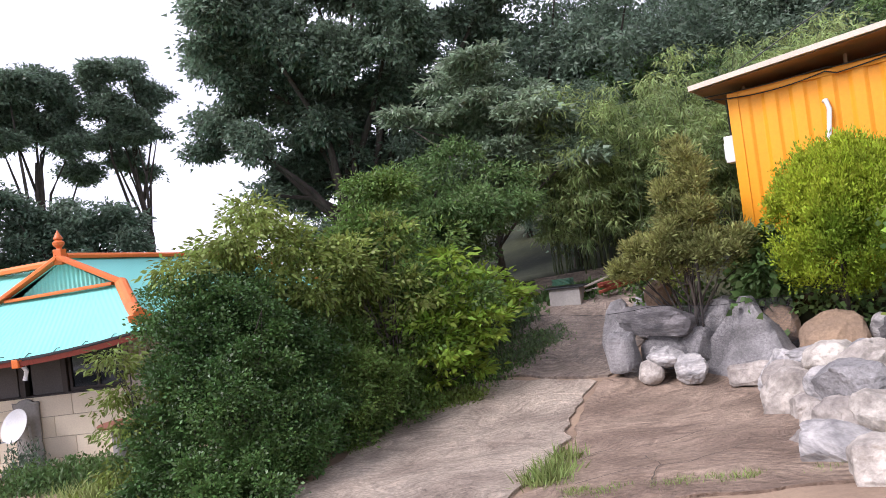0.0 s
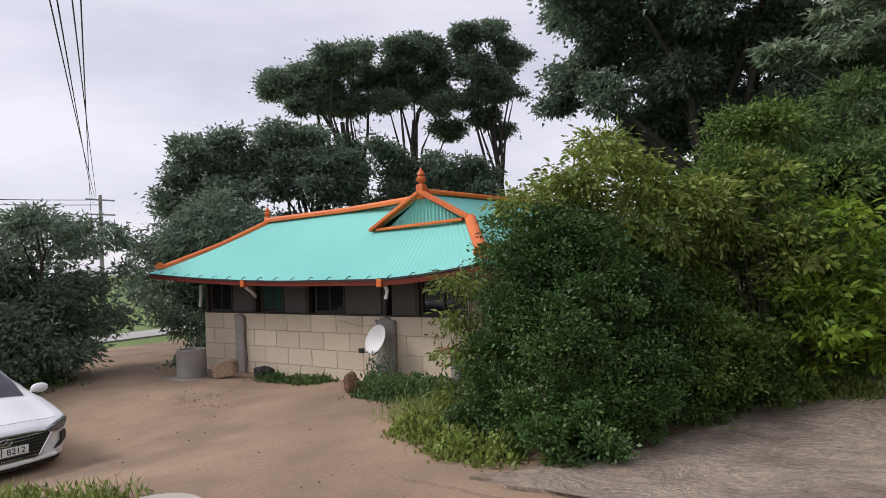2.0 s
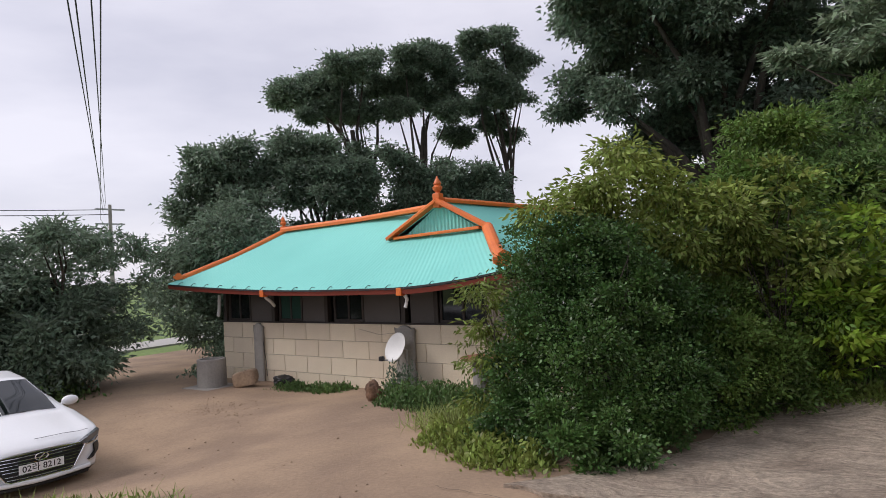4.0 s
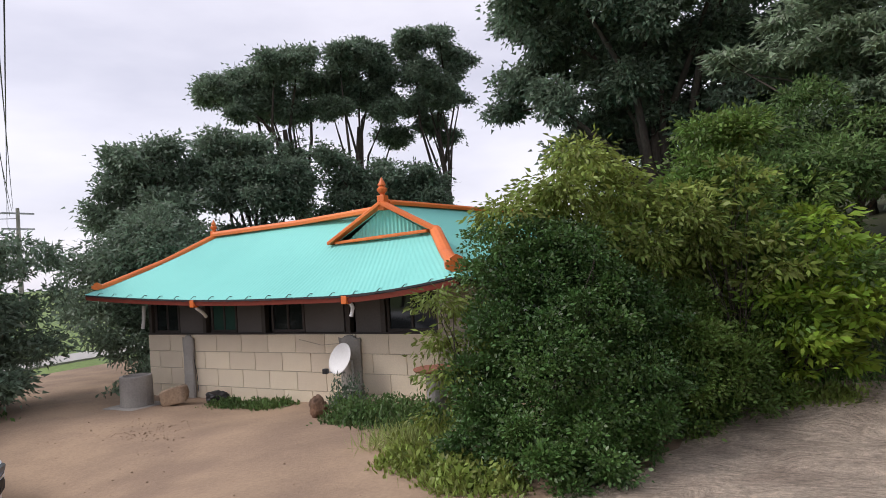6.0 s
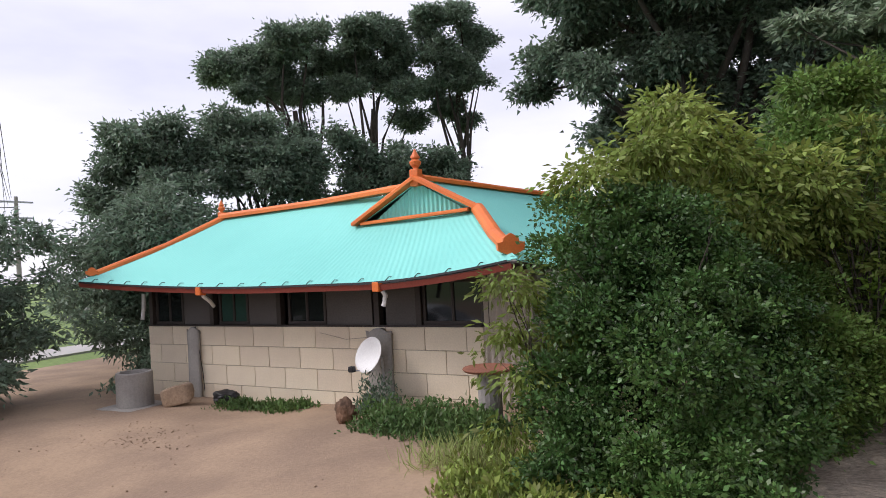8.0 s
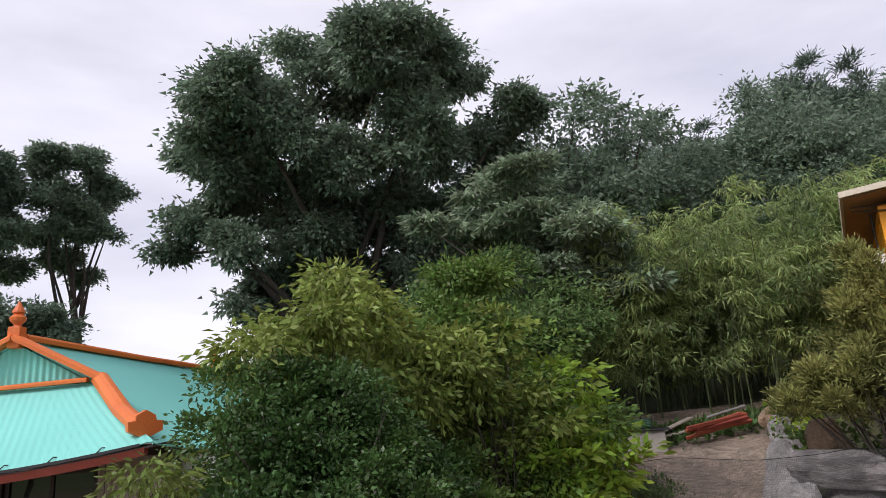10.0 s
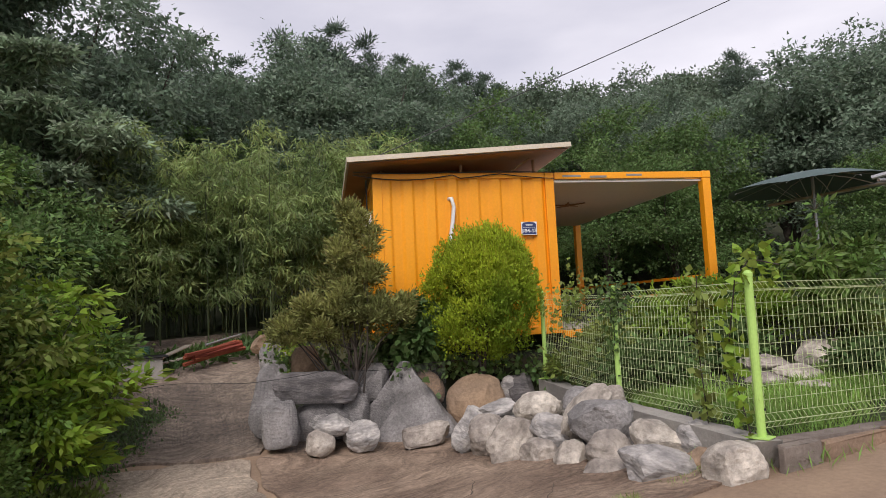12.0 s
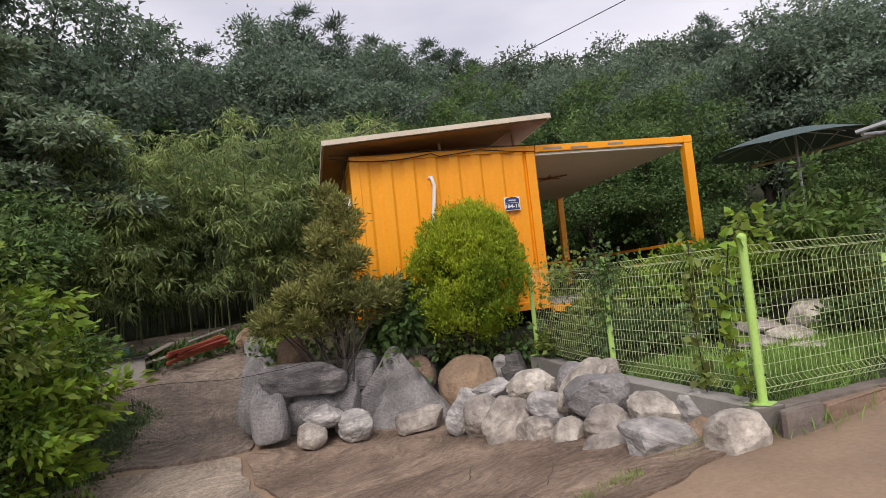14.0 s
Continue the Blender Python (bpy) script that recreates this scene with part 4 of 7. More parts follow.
    # tiered, silvery tree
    tree("tree", on(2.75, 12.9), 5, [((-0.1, 0.1, 5.0), (1.3, 1.2, 0.45)), ((-1.4, 0.3, 4.2), (1.1, 1.0, 0.4)), ((1.0, -0.2, 3.6), (1.2, 1.1, 0.45)), ((1.4, -0.3, 2.7), (1.0, 0.9, 0.4)), ((0.3, 0, 4.2), (1.4, 1.2, 0.5)), ((0.1, -0.2, 2.9), (1.6, 1.2, 0.5))], 760, 56, 0.24, 0.15, L_SILVER, "spreading tree in flat tiers of grey-green leaves", "tree", 0.12, seed=22, far=True, flat=0.3)
    tree("tree", on(1.5, 11.2), 4, [((0, 0, 2.8), (1.1, 1.0, 0.8)), ((-0.6, -0.2, 2.2), (1.3, 1.2, 0.9)), ((0.8, -0.3, 2.2), (1.2, 1.0, 0.9)), ((0.3, -0.4, 1.1), (1.4, 1.0, 0.8))], 560, 64, 0.24, 0.105, L_MID, "leafy green tree beside the drive", "tree", 0.09, seed=23, far=True)
    # hillside trees: finer ones near, coarser ones far
    round_lobes = [((0, 0, 5.6), (2.2, 2.2, 1.7)), ((-1.4, 0.5, 4.2), (1.8, 1.8, 1.4)), ((1.4, -0.5, 4.4), (1.9, 1.9, 1.5)), ((0, 0, 2.6), (2.3, 2.3, 1.5))]
    pine_lobes = [((0.0, 0, 8.3), (0.5, 0.5, 0.9)), ((0.1, 0, 7.2), (1.0, 1.0, 1.1)), ((0.6, 0.3, 6.6), (1.2, 1.1, 0.8)), ((-0.8, -0.2, 6.4), (1.2, 1.1, 0.8)), ((0.9, 0.5, 5.6), (1.4, 1.3, 0.9)), ((-1.0, 0.4, 5.2), (1.4, 1.3, 0.9)), ((0.2, -0.9, 5.4), (1.3, 1.3, 0.9)), ((0, 0, 5.2), (1.6, 1.6, 1.4)), ((1.0, -0.4, 4.0), (1.7, 1.6, 1.1)), ((-1.0, -0.3, 3.8), (1.7, 1.6, 1.1)), ((0.1, 0.4, 2.6), (2.0, 2.0, 1.2))]
    low_lobes = [((0, 0, 4.8), (2.2, 2.1, 1.5)), ((1.2, 0.6, 3.6), (1.9, 1.9, 1.3)), ((-1.2, -0.4, 3.4), (2.0, 1.9, 1.3)), ((0, 0, 2.0), (2.3, 2.3, 1.3))]
    kinds = []
    for k, (m, leafsize, wide, cl, per, sp, lobes, lab) in enumerate((
        (L_DARK, 0.14, 0.6, 420, 60, 0.36, round_lobes, "dark broadleaf tree on the wooded hillside"),
        (L_MID, 0.135, 0.6, 420, 60, 0.36, low_lobes, "leafy green tree on the wooded hillside"),
        (L_FAR, 0.18, 0.65, 330, 56, 0.42, round_lobes, "distant broadleaf tree on the hill"),
        (L_FAR, 0.18, 0.65, 330, 56, 0.42, low_lobes, "distant low broadleaf tree on the hill"),
        (L_PINE, 0.20, 0.26, 1000, 54, 0.26, pine_lobes, "tall dark pine in ragged tiers on the hillside"),
    )):
        kinds.append(tree("hillside_tree", on(18 + 5 * k, 25 - 3 * k), lobes[0][0][2], lobes, cl, per, sp, leafsize, m, lab, "tree", 0.2, wide, seed=31 + k, far=True, group="hillside woods", branches=5, flat=(0.6, 0.6, 0.6, 0.6, 0.55)[k], droop=(0.3, 0.3, 0.3, 0.3, -0.5)[k], fill=(0.4, 0.4, 0.4, 0.4, 0.45)[k], heads=(70, 70, 60, 60, 150)[k], head=(0.26, 0.26, 0.26, 0.26, 0.16)[k]))
    rng = random.Random(5)

    def stand(k, x, y, s):
        c = copy_thing(kinds[k], pose(*on(x, y), 0, 0, rng.uniform(0, 360)))
        c.scale = (s, s, s * rng.uniform(0.92, 1.1))

    for ring, (far, step, size) in enumerate(((15.5, 9, 0.55), (20, 8, 0.66), (26, 7, 0.75), (34, 7, 0.85), (45, 7, 0.95))):
        a = -14.0 + ring * 2
        while a < 118:
            b = radians(a + rng.uniform(-2, 2))
            d = far * rng.uniform(0.92, 1.1)
            x, y = 1 + d * math.cos(b), d * math.sin(b)
            a += step * rng.uniform(0.9, 1.5)
            if 0.75 * x + 0.66 * y < 13.5 or x < -7 or (x < 4.5 and y < 24):
                continue
            if (Vector((x, y)) - cab(1.5, 3, 0).to_2d()).length < 6.5 or (Vector((x, y)) - cab(4.5, 3, 0).to_2d()).length < 5.5:
                continue
            stand(rng.choice((0, 0, 1)) if ring < 3 else rng.choice((2, 2, 3)), x, y, size * rng.uniform(0.85, 1.2))
    # the pines that stand out on the skyline: place and height of the tip
    for x, y, top in PINES:
        stand(4, x, y, (top - land_z(x, y)) / 9.2)
    # dark broadleaf trees below the skyline
    for x, y, top in [(6.1, 20.4, 9.2), (7.8, 22.7, 10.7), (7.9, 20.0, 8.8), (9.7, 22.0, 10.6), (9.6, 19.2, 8.8), (11.7, 21.0, 10.7), (11.4, 18.0, 9.4), (13.6, 19.4, 11.6), (13.1, 16.7, 9.7), (15.8, 18.1, 10.9), (15.1, 15.5, 8.6), (17.9, 16.5, 10.2), (16.9, 13.9, 8.1)]:
        stand(0, x, y, (top - land_z(x, y)) / 7.2)
    for x, y, top in ((5.6, 18.6, 10.6), (6.9, 19.0, 9.9)):
        stand(0, x, y, (top - land_z(x, y)) / 7.2)
    # greenery close behind the cabin's canopy
    for u, v, size in ((3.6, 8.6, 0.62), (5.4, 8.2, 0.55), (7.2, 7.4, 0.6), (8.6, 6.2, 0.55), (4.6, 10.5, 0.8), (8.8, 9.0, 0.8), (1.6, 9.2, 0.7)):
        stand(1, *cab(u, v, 0).to_2d(), size)
    for x, y, top in ((23.5, 6.8, 10.0), (24.9, 5.7, 10.2), (24.4, 4.3, 9.4), (23.9, 3.3, 8.3), (24.2, 2.3, 7.6), (21.5, 8.7, 7.4), (22.2, 11.7, 7.9)):
        stand(0, x, y, (top - land_z(x, y)) / 7.2)
    for x, y, top in ((34.7, 26.2, 15.9), (34.5, 23.3, 15.3), (36.7, 21.6, 15.7), (39.6, 20.6, 16.0), (37.9, 17.1, 15.6), (40.8, 15.9, 15.5), (36.3, 12.2, 12.9)):
        stand(2, x, y, (top - land_z(x, y)) / 7.2)
    # dark trees west of the yard
    WEST = "trees along the west side of the yard"
    tree("tree", on(-11.9, 4.5), 3.2, [((0, 0, 2.4), (1.4, 1.4, 0.9)), ((-0.7, -0.9, 2.1), (1.3, 1.3, 0.9)), ((0.2, 0.6, 1.6), (1.0, 1.0, 0.8)), ((-0.2, 0.2, 1.0), (1.4, 1.4, 0.9)), ((0.0, -0.6, 0.5), (1.3, 1.3, 0.7))], 900, 54, 0.25, 0.125, L_DARK, "low dark tree overhanging the yard", "tree", 0.13, seed=41, far=True, group=WEST, heads=48)
    tree("tree", on(-11.7, 2.4), 3.0, [((0, 0, 2.2), (1.4, 1.4, 0.9)), ((-0.9, -0.9, 1.9), (1.4, 1.4, 0.9)), ((0.3, -1.2, 1.3), (1.2, 1.2, 0.8)), ((-0.2, -0.4, 0.5), (1.4, 1.4, 0.7)), ((-1.6, -2.2, 1.8), (1.5, 1.5, 1.1)), ((-0.6, -2.4, 0.8), (1.4, 1.4, 0.9))], 800, 54, 0.25, 0.125, L_DARK, "low dark tree overhanging the yard", "tree", 0.12, seed=42, far=True, group=WEST, heads=48)
    tree("tree", on(-12.2, 9.0), 3.6, [((0, 0, 2.9), (1.3, 1.3, 1.0)), ((-0.8, -0.4, 2.0), (1.4, 1.3, 1.0)), ((0.6, -0.6, 1.2), (1.1, 1.1, 0.9))], 640, 54, 0.25, 0.125, L_DARK, "dark tree at the house's gable end", "tree", 0.12, seed=43, far=True, group=WEST, heads=48)


woods()


def bushes():
    # dense privet by the drive
    shoots = random.Random(50)
    privet = [((0.15, -0.2, 0.75), (0.95, 0.95, 0.85)), ((-0.4, -0.15, 0.5), (0.45, 0.5, 0.5)), ((0.25, -0.55, 0.35), (0.6, 0.45, 0.4)), ((0.1, 0.7, 1.15), (0.95, 0.95, 1.0)), ((-0.25, 0.2, 1.6), (0.7, 0.7, 0.75)), ((0.45, 1.2, 0.9), (0.8, 0.9, 0.85)), ((0.15, -0.35, 1.45), (0.45, 0.45, 0.45)), ((0.9, 1.9, 0.7), (0.5, 0.6, 0.7))]
    # skirts down to the concrete
    privet += [((0.15, -1.25, 0.25), (0.5, 0.4, 0.35)), ((0.6, -1.2, 0.22), (0.4, 0.38, 0.3)), ((0.75, -0.6, 0.3), (0.4, 0.45, 0.4)), ((0.9, 0.1, 0.35), (0.4, 0.5, 0.45)), ((1.05, 0.9, 0.35), (0.38, 0.5, 0.45)), ((1.2, 1.7, 0.35), (0.35, 0.5, 0.45)), ((-0.25, -0.95, 0.28), (0.4, 0.4, 0.35))]
    # single shoots standing out of the outline
    privet += [((-0.45, -0.55, 1.75), (0.10, 0.10, 0.42)), ((-0.30, -0.35, 2.05), (0.09, 0.09, 0.40))]
    privet += [((shoots.uniform(-0.8, 0.7), shoots.uniform(-0.4, 1.3), shoots.uniform(1.7, 2.15)), (0.08, 0.08, shoots.uniform(0.18, 0.36))) for _ in range(12)]
    tree("privet_bush", on(-0.62, 4.78), 1.6, privet, 5600, 26, 0.10, 0.046, L_PRIVET, "dense dark-green privet bush beside the drive", "bush", 0.05, 0.6, seed=51, heads=260, branches=30, shell=0.82, droop=0.0, fill=0.35)
    tree("sapling", on(-0.9, 6.1), 3.0, [((0.5, -0.2, 2.7), (0.75, 0.7, 0.55)), ((0.0, -0.5, 2.3), (0.7, 0.6, 0.5)), ((0.9, 0.1, 2.2), (0.8, 0.7, 0.6)), ((0.5, 0.0, 3.1), (0.4, 0.4, 0.35)), ((1.3, 0.3, 1.7), (0.6, 0.6, 0.6))], 340, 32, 0.18, 0.095, L_OLIVE, "young fruit tree with yellowing drooping leaves", "tree", 0.05, 0.4, seed=52, droop=0.8)
    tree("sapling", on(-1.55, 4.55), 1.4, [((0, 0, 1.2), (0.45, 0.4, 0.35)), ((-0.25, -0.1, 0.85), (0.45, 0.4, 0.35)), ((-0.1, -0.2, 0.5), (0.5, 0.4, 0.3))], 130, 16, 0.14, 0.09, L_OLIVE, "thin shrub with long drooping leaves", "shrub", 0.025, 0.33, seed=53, droop=0.9, branches=16)
    tree("tree", on(0.7, 7.6), 2.8, [((0.3, 0, 2.3), (1.0, 0.9, 0.8)), ((0.7, -0.3, 1.4), (1.0, 0.8, 0.8)), ((-0.4, -0.2, 2.2), (0.9, 0.8, 0.8)), ((0.3, 0.2, 3.1), (0.6, 0.6, 0.5))], 640, 30, 0.2, 0.09, L_FRESH, "small leafy tree behind the privet", "tree", 0.06, 0.45, seed=54)
    tree("sumac_shrub", on(1.55, 7.35), 1.6, [((0.2, 0, 1.3), (0.7, 0.6, 0.35)), ((0.7, 0.2, 1.05), (0.6, 0.6, 0.3)), ((-0.2, -0.3, 0.9), (0.6, 0.5, 0.4)), ((0.1, -0.2, 0.5), (0.6, 0.5, 0.4)), ((-0.5, 0.1, 1.7), (0.5, 0.5, 0.3)), ((0.3, -0.1, 2.0), (0.5, 0.4, 0.3))], 240, 20, 0.22, 0.15, L_LIGHT, "bright green shrub with long feathered leaves", "shrub", 0.035, 0.4, seed=55, heads=50, flat=0.25, droop=0.15, branches=20)
    tree("sumac_shrub", on(1.9, 8.7), 1.5, [((0.0, 0, 1.3), (0.8, 0.6, 0.3)), ((0.5, 0.2, 0.9), (0.6, 0.6, 0.3)), ((-0.3, -0.3, 0.6), (0.7, 0.5, 0.4))], 150, 22, 0.24, 0.15, L_LIGHT, "bright green shrub with long feathered leaves", "shrub", 0.035, 0.4, seed=56, heads=50, flat=0.25, droop=0.15, branches=20)
    tree("sumac_shrub", on(0.95, 6.7), 2.3, [((0.2, 0, 2.2), (0.55, 0.45, 0.35)), ((0.5, 0.1, 1.7), (0.5, 0.4, 0.3)), ((-0.3, -0.2, 2.5), (0.4, 0.4, 0.25)), ((0.3, 0.2, 2.75), (0.35, 0.35, 0.22))], 110, 18, 0.18, 0.11, L_OLIVE, "slender shrub with yellow-green feathered leaves", "shrub", 0.03, 0.4, seed=57, flat=0.25, droop=0.3, branches=20, heads=52)
    tree("privet_bush", on(0.55, 6.05), 1.2, [((0, 0, 0.6), (0.55, 0.6, 0.65)), ((0.35, 0.5, 0.55), (0.45, 0.5, 0.6)), ((-0.1, 0.4, 1.1), (0.5, 0.5, 0.5)), ((0.75, 0.95, 0.45), (0.4, 0.4, 0.5))], 1300, 24, 0.12, 0.058, L_FRESH, "dense green bush along the drive's edge", "bush", 0.03, 0.5, seed=58, heads=110, branches=20, shell=0.8, droop=0.0, fill=0.35)
    # shrubs on the stone bank
    jx, jy = 5.27, 6.66
    top = 3.0 - land_z(jx, jy)
    tree("juniper", on(jx, jy), top, [((0.05, 0, top - 0.5), (0.30, 0.30, 0.55)), ((0.0, 0, top - 0.95), (0.40, 0.38, 0.45)), ((0.05, -0.1, top - 1.35), (0.5, 0.45, 0.42)), ((-0.35, 0.1, top - 1.5), (0.42, 0.38, 0.36)), ((0.4, -0.25, top - 1.5), (0.42, 0.38, 0.36)), ((-0.7, 0.4, top - 1.65), (0.3, 0.26, 0.2))], 900, 36, 0.085, 0.075, L_JUNIPER, "loose brownish-green juniper on several thin stems", "shrub", 0.04, 0.28, seed=61, droop=-0.8, branches=26, heads=80, shell=0.7, fill=0.5, fork=0.1)
    ob = thing("golden_thuja", on(6.83, 5.74, -0.1), "clipped golden-green rounded thuja", "shrub")
    tz = 2.62 - 1.8 - ob.location.z
    p, d, c = clumped([((0, 0, tz + 0.85), (0.76, 0.74, 0.72)), ((0.03, 0, tz + 1.15), (0.62, 0.60, 0.66))], 3200, 26, 0.045, 62, 0.95, 1.7, -1.6, 0.05, 0.12, 260)
    part("trunk", limbs(bmesh.new(), (0, 0, -0.15), (0, 0, tz + 0.8), 0.05, [Vector(q) for q in c[:20]], 62), M_BARK, ob)
    part_mesh("crown", leaf_mesh("thuja_crown", p, d, 0.046, 0.42, 0.25, 0.05, 62), L_GOLD, ob)
    tree("broadleaf_shrub", on(6.14, 6.48), 1.3, [((0, 0, 1.0), (0.40, 0.36, 0.42)), ((-0.12, -0.1, 0.62), (0.32, 0.3, 0.28))], 120, 20, 0.14, 0.13, L_MID, "leafy green shrub with broad pointed leaves", "shrub", 0.02, 0.7, seed=63, droop=0.7)


bushes()


def bamboo():
    ob = thing("bamboo_thicket", on(6.3, 12.6), "thicket of tall yellow-green bamboo with drooping tips", "bamboo")
    rng = random.Random(71)
    nr = np.random.default_rng(71)
    ps, ds = [], []
    bm = bmesh.new()
    for i in range(150):
        x, y = rng.uniform(-2.4, 3.9), rng.uniform(-0.7, 2.6)
        y -= 0.31 * x
        z0 = land_z(6.3 + x, 12.6 + y) - ob.location.z
        h = rng.uniform(2.9, 5.2)
        lx, ly = rng.uniform(-0.5, 0.5), rng.uniform(-1.1, 0.1)
        def cane(t):
            return Vector((x + lx * t * t, y + ly * t * t, z0 + h * (t - 0.14 * t ** 3)))
        tube(bm, [cane(t) for t in (0, 0.35, 0.7, 1.0)], [0.018, 0.016, 0.011, 0.004], 5)
        for j in range(17):
            t = rng.uniform(0.16, 1.0) ** 0.85
            c = cane(t) + Vector((rng.uniform(-0.4, 0.4), rng.uniform(-0.65, 0.2), rng.uniform(-0.15, 0.1)))
            n = 34
            o = nr.normal(size=(n, 3)) * np.array([0.085, 0.085, 0.06])
            ps.append(np.array(c) + o)
            ds.append(o * 6 + nr.normal(size=(n, 3)) * 0.35 + np.array([0, -0.25, -0.7]))
    tagged(part("cane_stand", bm, mat("bamboo_cane", (0.075, 0.10, 0.04), 0.5, vary=0.3), ob), kind="stuff")
    part_mesh("foliage", leaf_mesh("bamboo_leaves", np.concatenate(ps), np.concatenate(ds), 0.17, 0.2, 0.2, 0.15, 71, True), L_BAMBOO, ob)


bamboo()


# ---- stones ----
def rock_mesh(size, seed, cuts=9, rough=0.10, block=0.0):
    """A broken boulder: a ball, or a rounded block, cut by random planes, then roughened."""
    rng = random.Random(seed)
    bm = bmesh.new()
    bmesh.ops.create_icosphere(bm, subdivisions=4, radius=1.0)
    if block:
        for v in bm.verts:
            v.co = Vector([math.copysign(abs(c) ** (1 - block), c) for c in v.co])
    planes = []
    for _ in range(cuts):
        n = Vector((rng.gauss(0, 1), rng.gauss(0, 1), rng.gauss(0, 0.9))).normalized()
        planes.append((n, rng.uniform(0.64, 0.92) * (1.25 if block else 1)))
    planes.append((Vector((0, 0, -1)), 0.8))
    for v in bm.verts:
        for _ in range(2):
            for n, d in planes:
                over = v.co.dot(n) - d
                if over > 0:
                    v.co -= n * over * 0.92
        q = v.co * 1.6 + Vector((seed * 3.1, seed, 0))
        v.co *= 1 + rough * (noise.noise(q) + 0.5 * noise.noise(q * 2.7) + 0.35 * noise.noise(q * 6.1) + 0.22 * noise.noise(q * 14))
    hi = [max(abs(v.co[i]) for v in bm.verts) for i in range(3)]
    for v in bm.verts:
        v.co = Vector((v.co[i] / hi[i] * size[i] / 2 for i in range(3)))
    return bm


def rock(place, size, turn, material, label, seed, tilt=(0, 0), group="", cuts=9, name="rock", block=0.0):
    ob = part(name, rock_mesh(size, seed, cuts, block=block), material, None)
    ob.matrix_world = pose(*place, tilt[0], tilt[1], turn)
    return tagged(ob, label, "rock", group)


def rocks():
    PILE = "loose rocks piled by the fence wall"
    pale, band, tan, grey = "pale rough granite rock in the pile", "banded grey and white rock in the pile", "buff-coloured rough rock in the pile", "dark grey speckled boulder in the pile"
    # each: centre, width, depth, height, lean across the view, material, words
    foot = [
        (4.53, 6.45, 0.01, 0.38, 0.34, 0.30, 5, M_ROCK, "pale rounded rock at the foot of the bank"),
        (4.74, 6.50, 0.20, 0.56, 0.42, 0.25, 4, M_ROCKBANDED, "banded flat rock leaning on another rock"),
        (5.01, 6.24, 0.03, 0.49, 0.42, 0.40, -8, M_ROCKBANDED, "banded grey rock on the concrete"),
        (5.59, 5.68, 0.02, 0.59, 0.32, 0.30, -6, M_ROCK, "flat pale oblong stone lying on the concrete"),
    ]
    left = [
        (5.58, 4.92, 0.16, 0.34, 0.42, 0.54, 24, M_ROCKBANDED, band),
        (5.85, 4.69, 0.37, 0.52, 0.44, 0.20, -10, M_ROCKBANDED, band),
        (5.54, 4.58, 0.12, 0.54, 0.48, 0.48, -14, M_ROCK, pale),
        (5.38, 4.14, 0.09, 0.50, 0.46, 0.64, 32, M_ROCK, pale),
        (5.76, 4.03, 0.44, 0.52, 0.46, 0.36, -12, M_ROCK, pale),
        (5.57, 3.72, 0.26, 0.44, 0.42, 0.34, 14, M_ROCKBANDED, band),
        (5.37, 3.73, 0.03, 0.42, 0.40, 0.37, 8, M_ROCK, pale),
        (5.27, 3.29, 0.08, 0.34, 0.36, 0.38, -5, M_ROCK, tan),
    ]
    right = [
        (5.64, 3.34, 0.45, 0.36, 0.46, 0.66, 38, M_ROCK, pale),
        (5.46, 3.05, 0.45, 0.60, 0.50, 0.42, -6, M_ROCKGREY, "large dark-faced boulder on top of the pile"),
        (5.29, 2.86, 0.22, 0.46, 0.42, 0.35, 4, M_ROCK, tan),
        (5.03, 2.71, 0.06, 0.48, 0.40, 0.28, 6, M_ROCK, pale),
        (5.86, 3.16, 0.56, 0.28, 0.26, 0.32, 0, M_ROCK, pale),
        (5.82, 3.52, 0.53, 0.34, 0.32, 0.32, 0, M_ROCKGREY, pale),
        (5.40, 2.41, 0.32, 0.56, 0.40, 0.30, 30, M_ROCK, tan),
        (5.46, 2.09, 0.36, 0.38, 0.34, 0.28, 14, M_ROCKBANDED, band),
        (4.94, 2.22, 0.17, 0.62, 0.48, 0.40, 16, M_ROCKBANDED, grey),
        (4.88, 1.58, 0.31, 0.43, 0.40, 0.37, -10, M_ROCK, "round grey boulder against the wall corner"),
        (5.19, 1.97, 0.22, 0.25, 0.26, 0.26, 0, M_ROCKTAN, tan),
    ]
    under = [
        (5.92, 4.45, 0.10, 0.55, 0.50, 0.42, 0, M_ROCKGREY, grey),
        (5.95, 3.85, 0.15, 0.55, 0.50, 0.50, 0, M_ROCK, pale),
        (5.85, 3.36, 0.20, 0.46, 0.42, 0.46, 0, M_ROCK, pale),
        (5.62, 3.10, 0.14, 0.52, 0.46, 0.40, 0, M_ROCKGREY, pale),
        (5.62, 2.55, 0.18, 0.46, 0.42, 0.38, 0, M_ROCK, pale),
        (5.48, 2.14, 0.17, 0.36, 0.34, 0.30, 0, M_ROCK, pale),
    ]
    rng = random.Random(8)
    for k, (rows, group) in enumerate(((foot, ""), (left, PILE), (right, PILE), (under, PILE))):
        for i, (x, y, z, sx, sy, sz, lean, m, lab) in enumerate(rows):
            rock((x, y, z), (sx * 1.08, sy * 1.08, sz * 1.08), -50 + rng.uniform(-9, 9), m, lab, 100 + 31 * k + i, (rng.uniform(-8, 8), lean), group, 4 if k == 0 and i == 3 else 8, block=0.5 if k == 0 and i == 3 else 0.0)
    BANK = "stones of the bank"
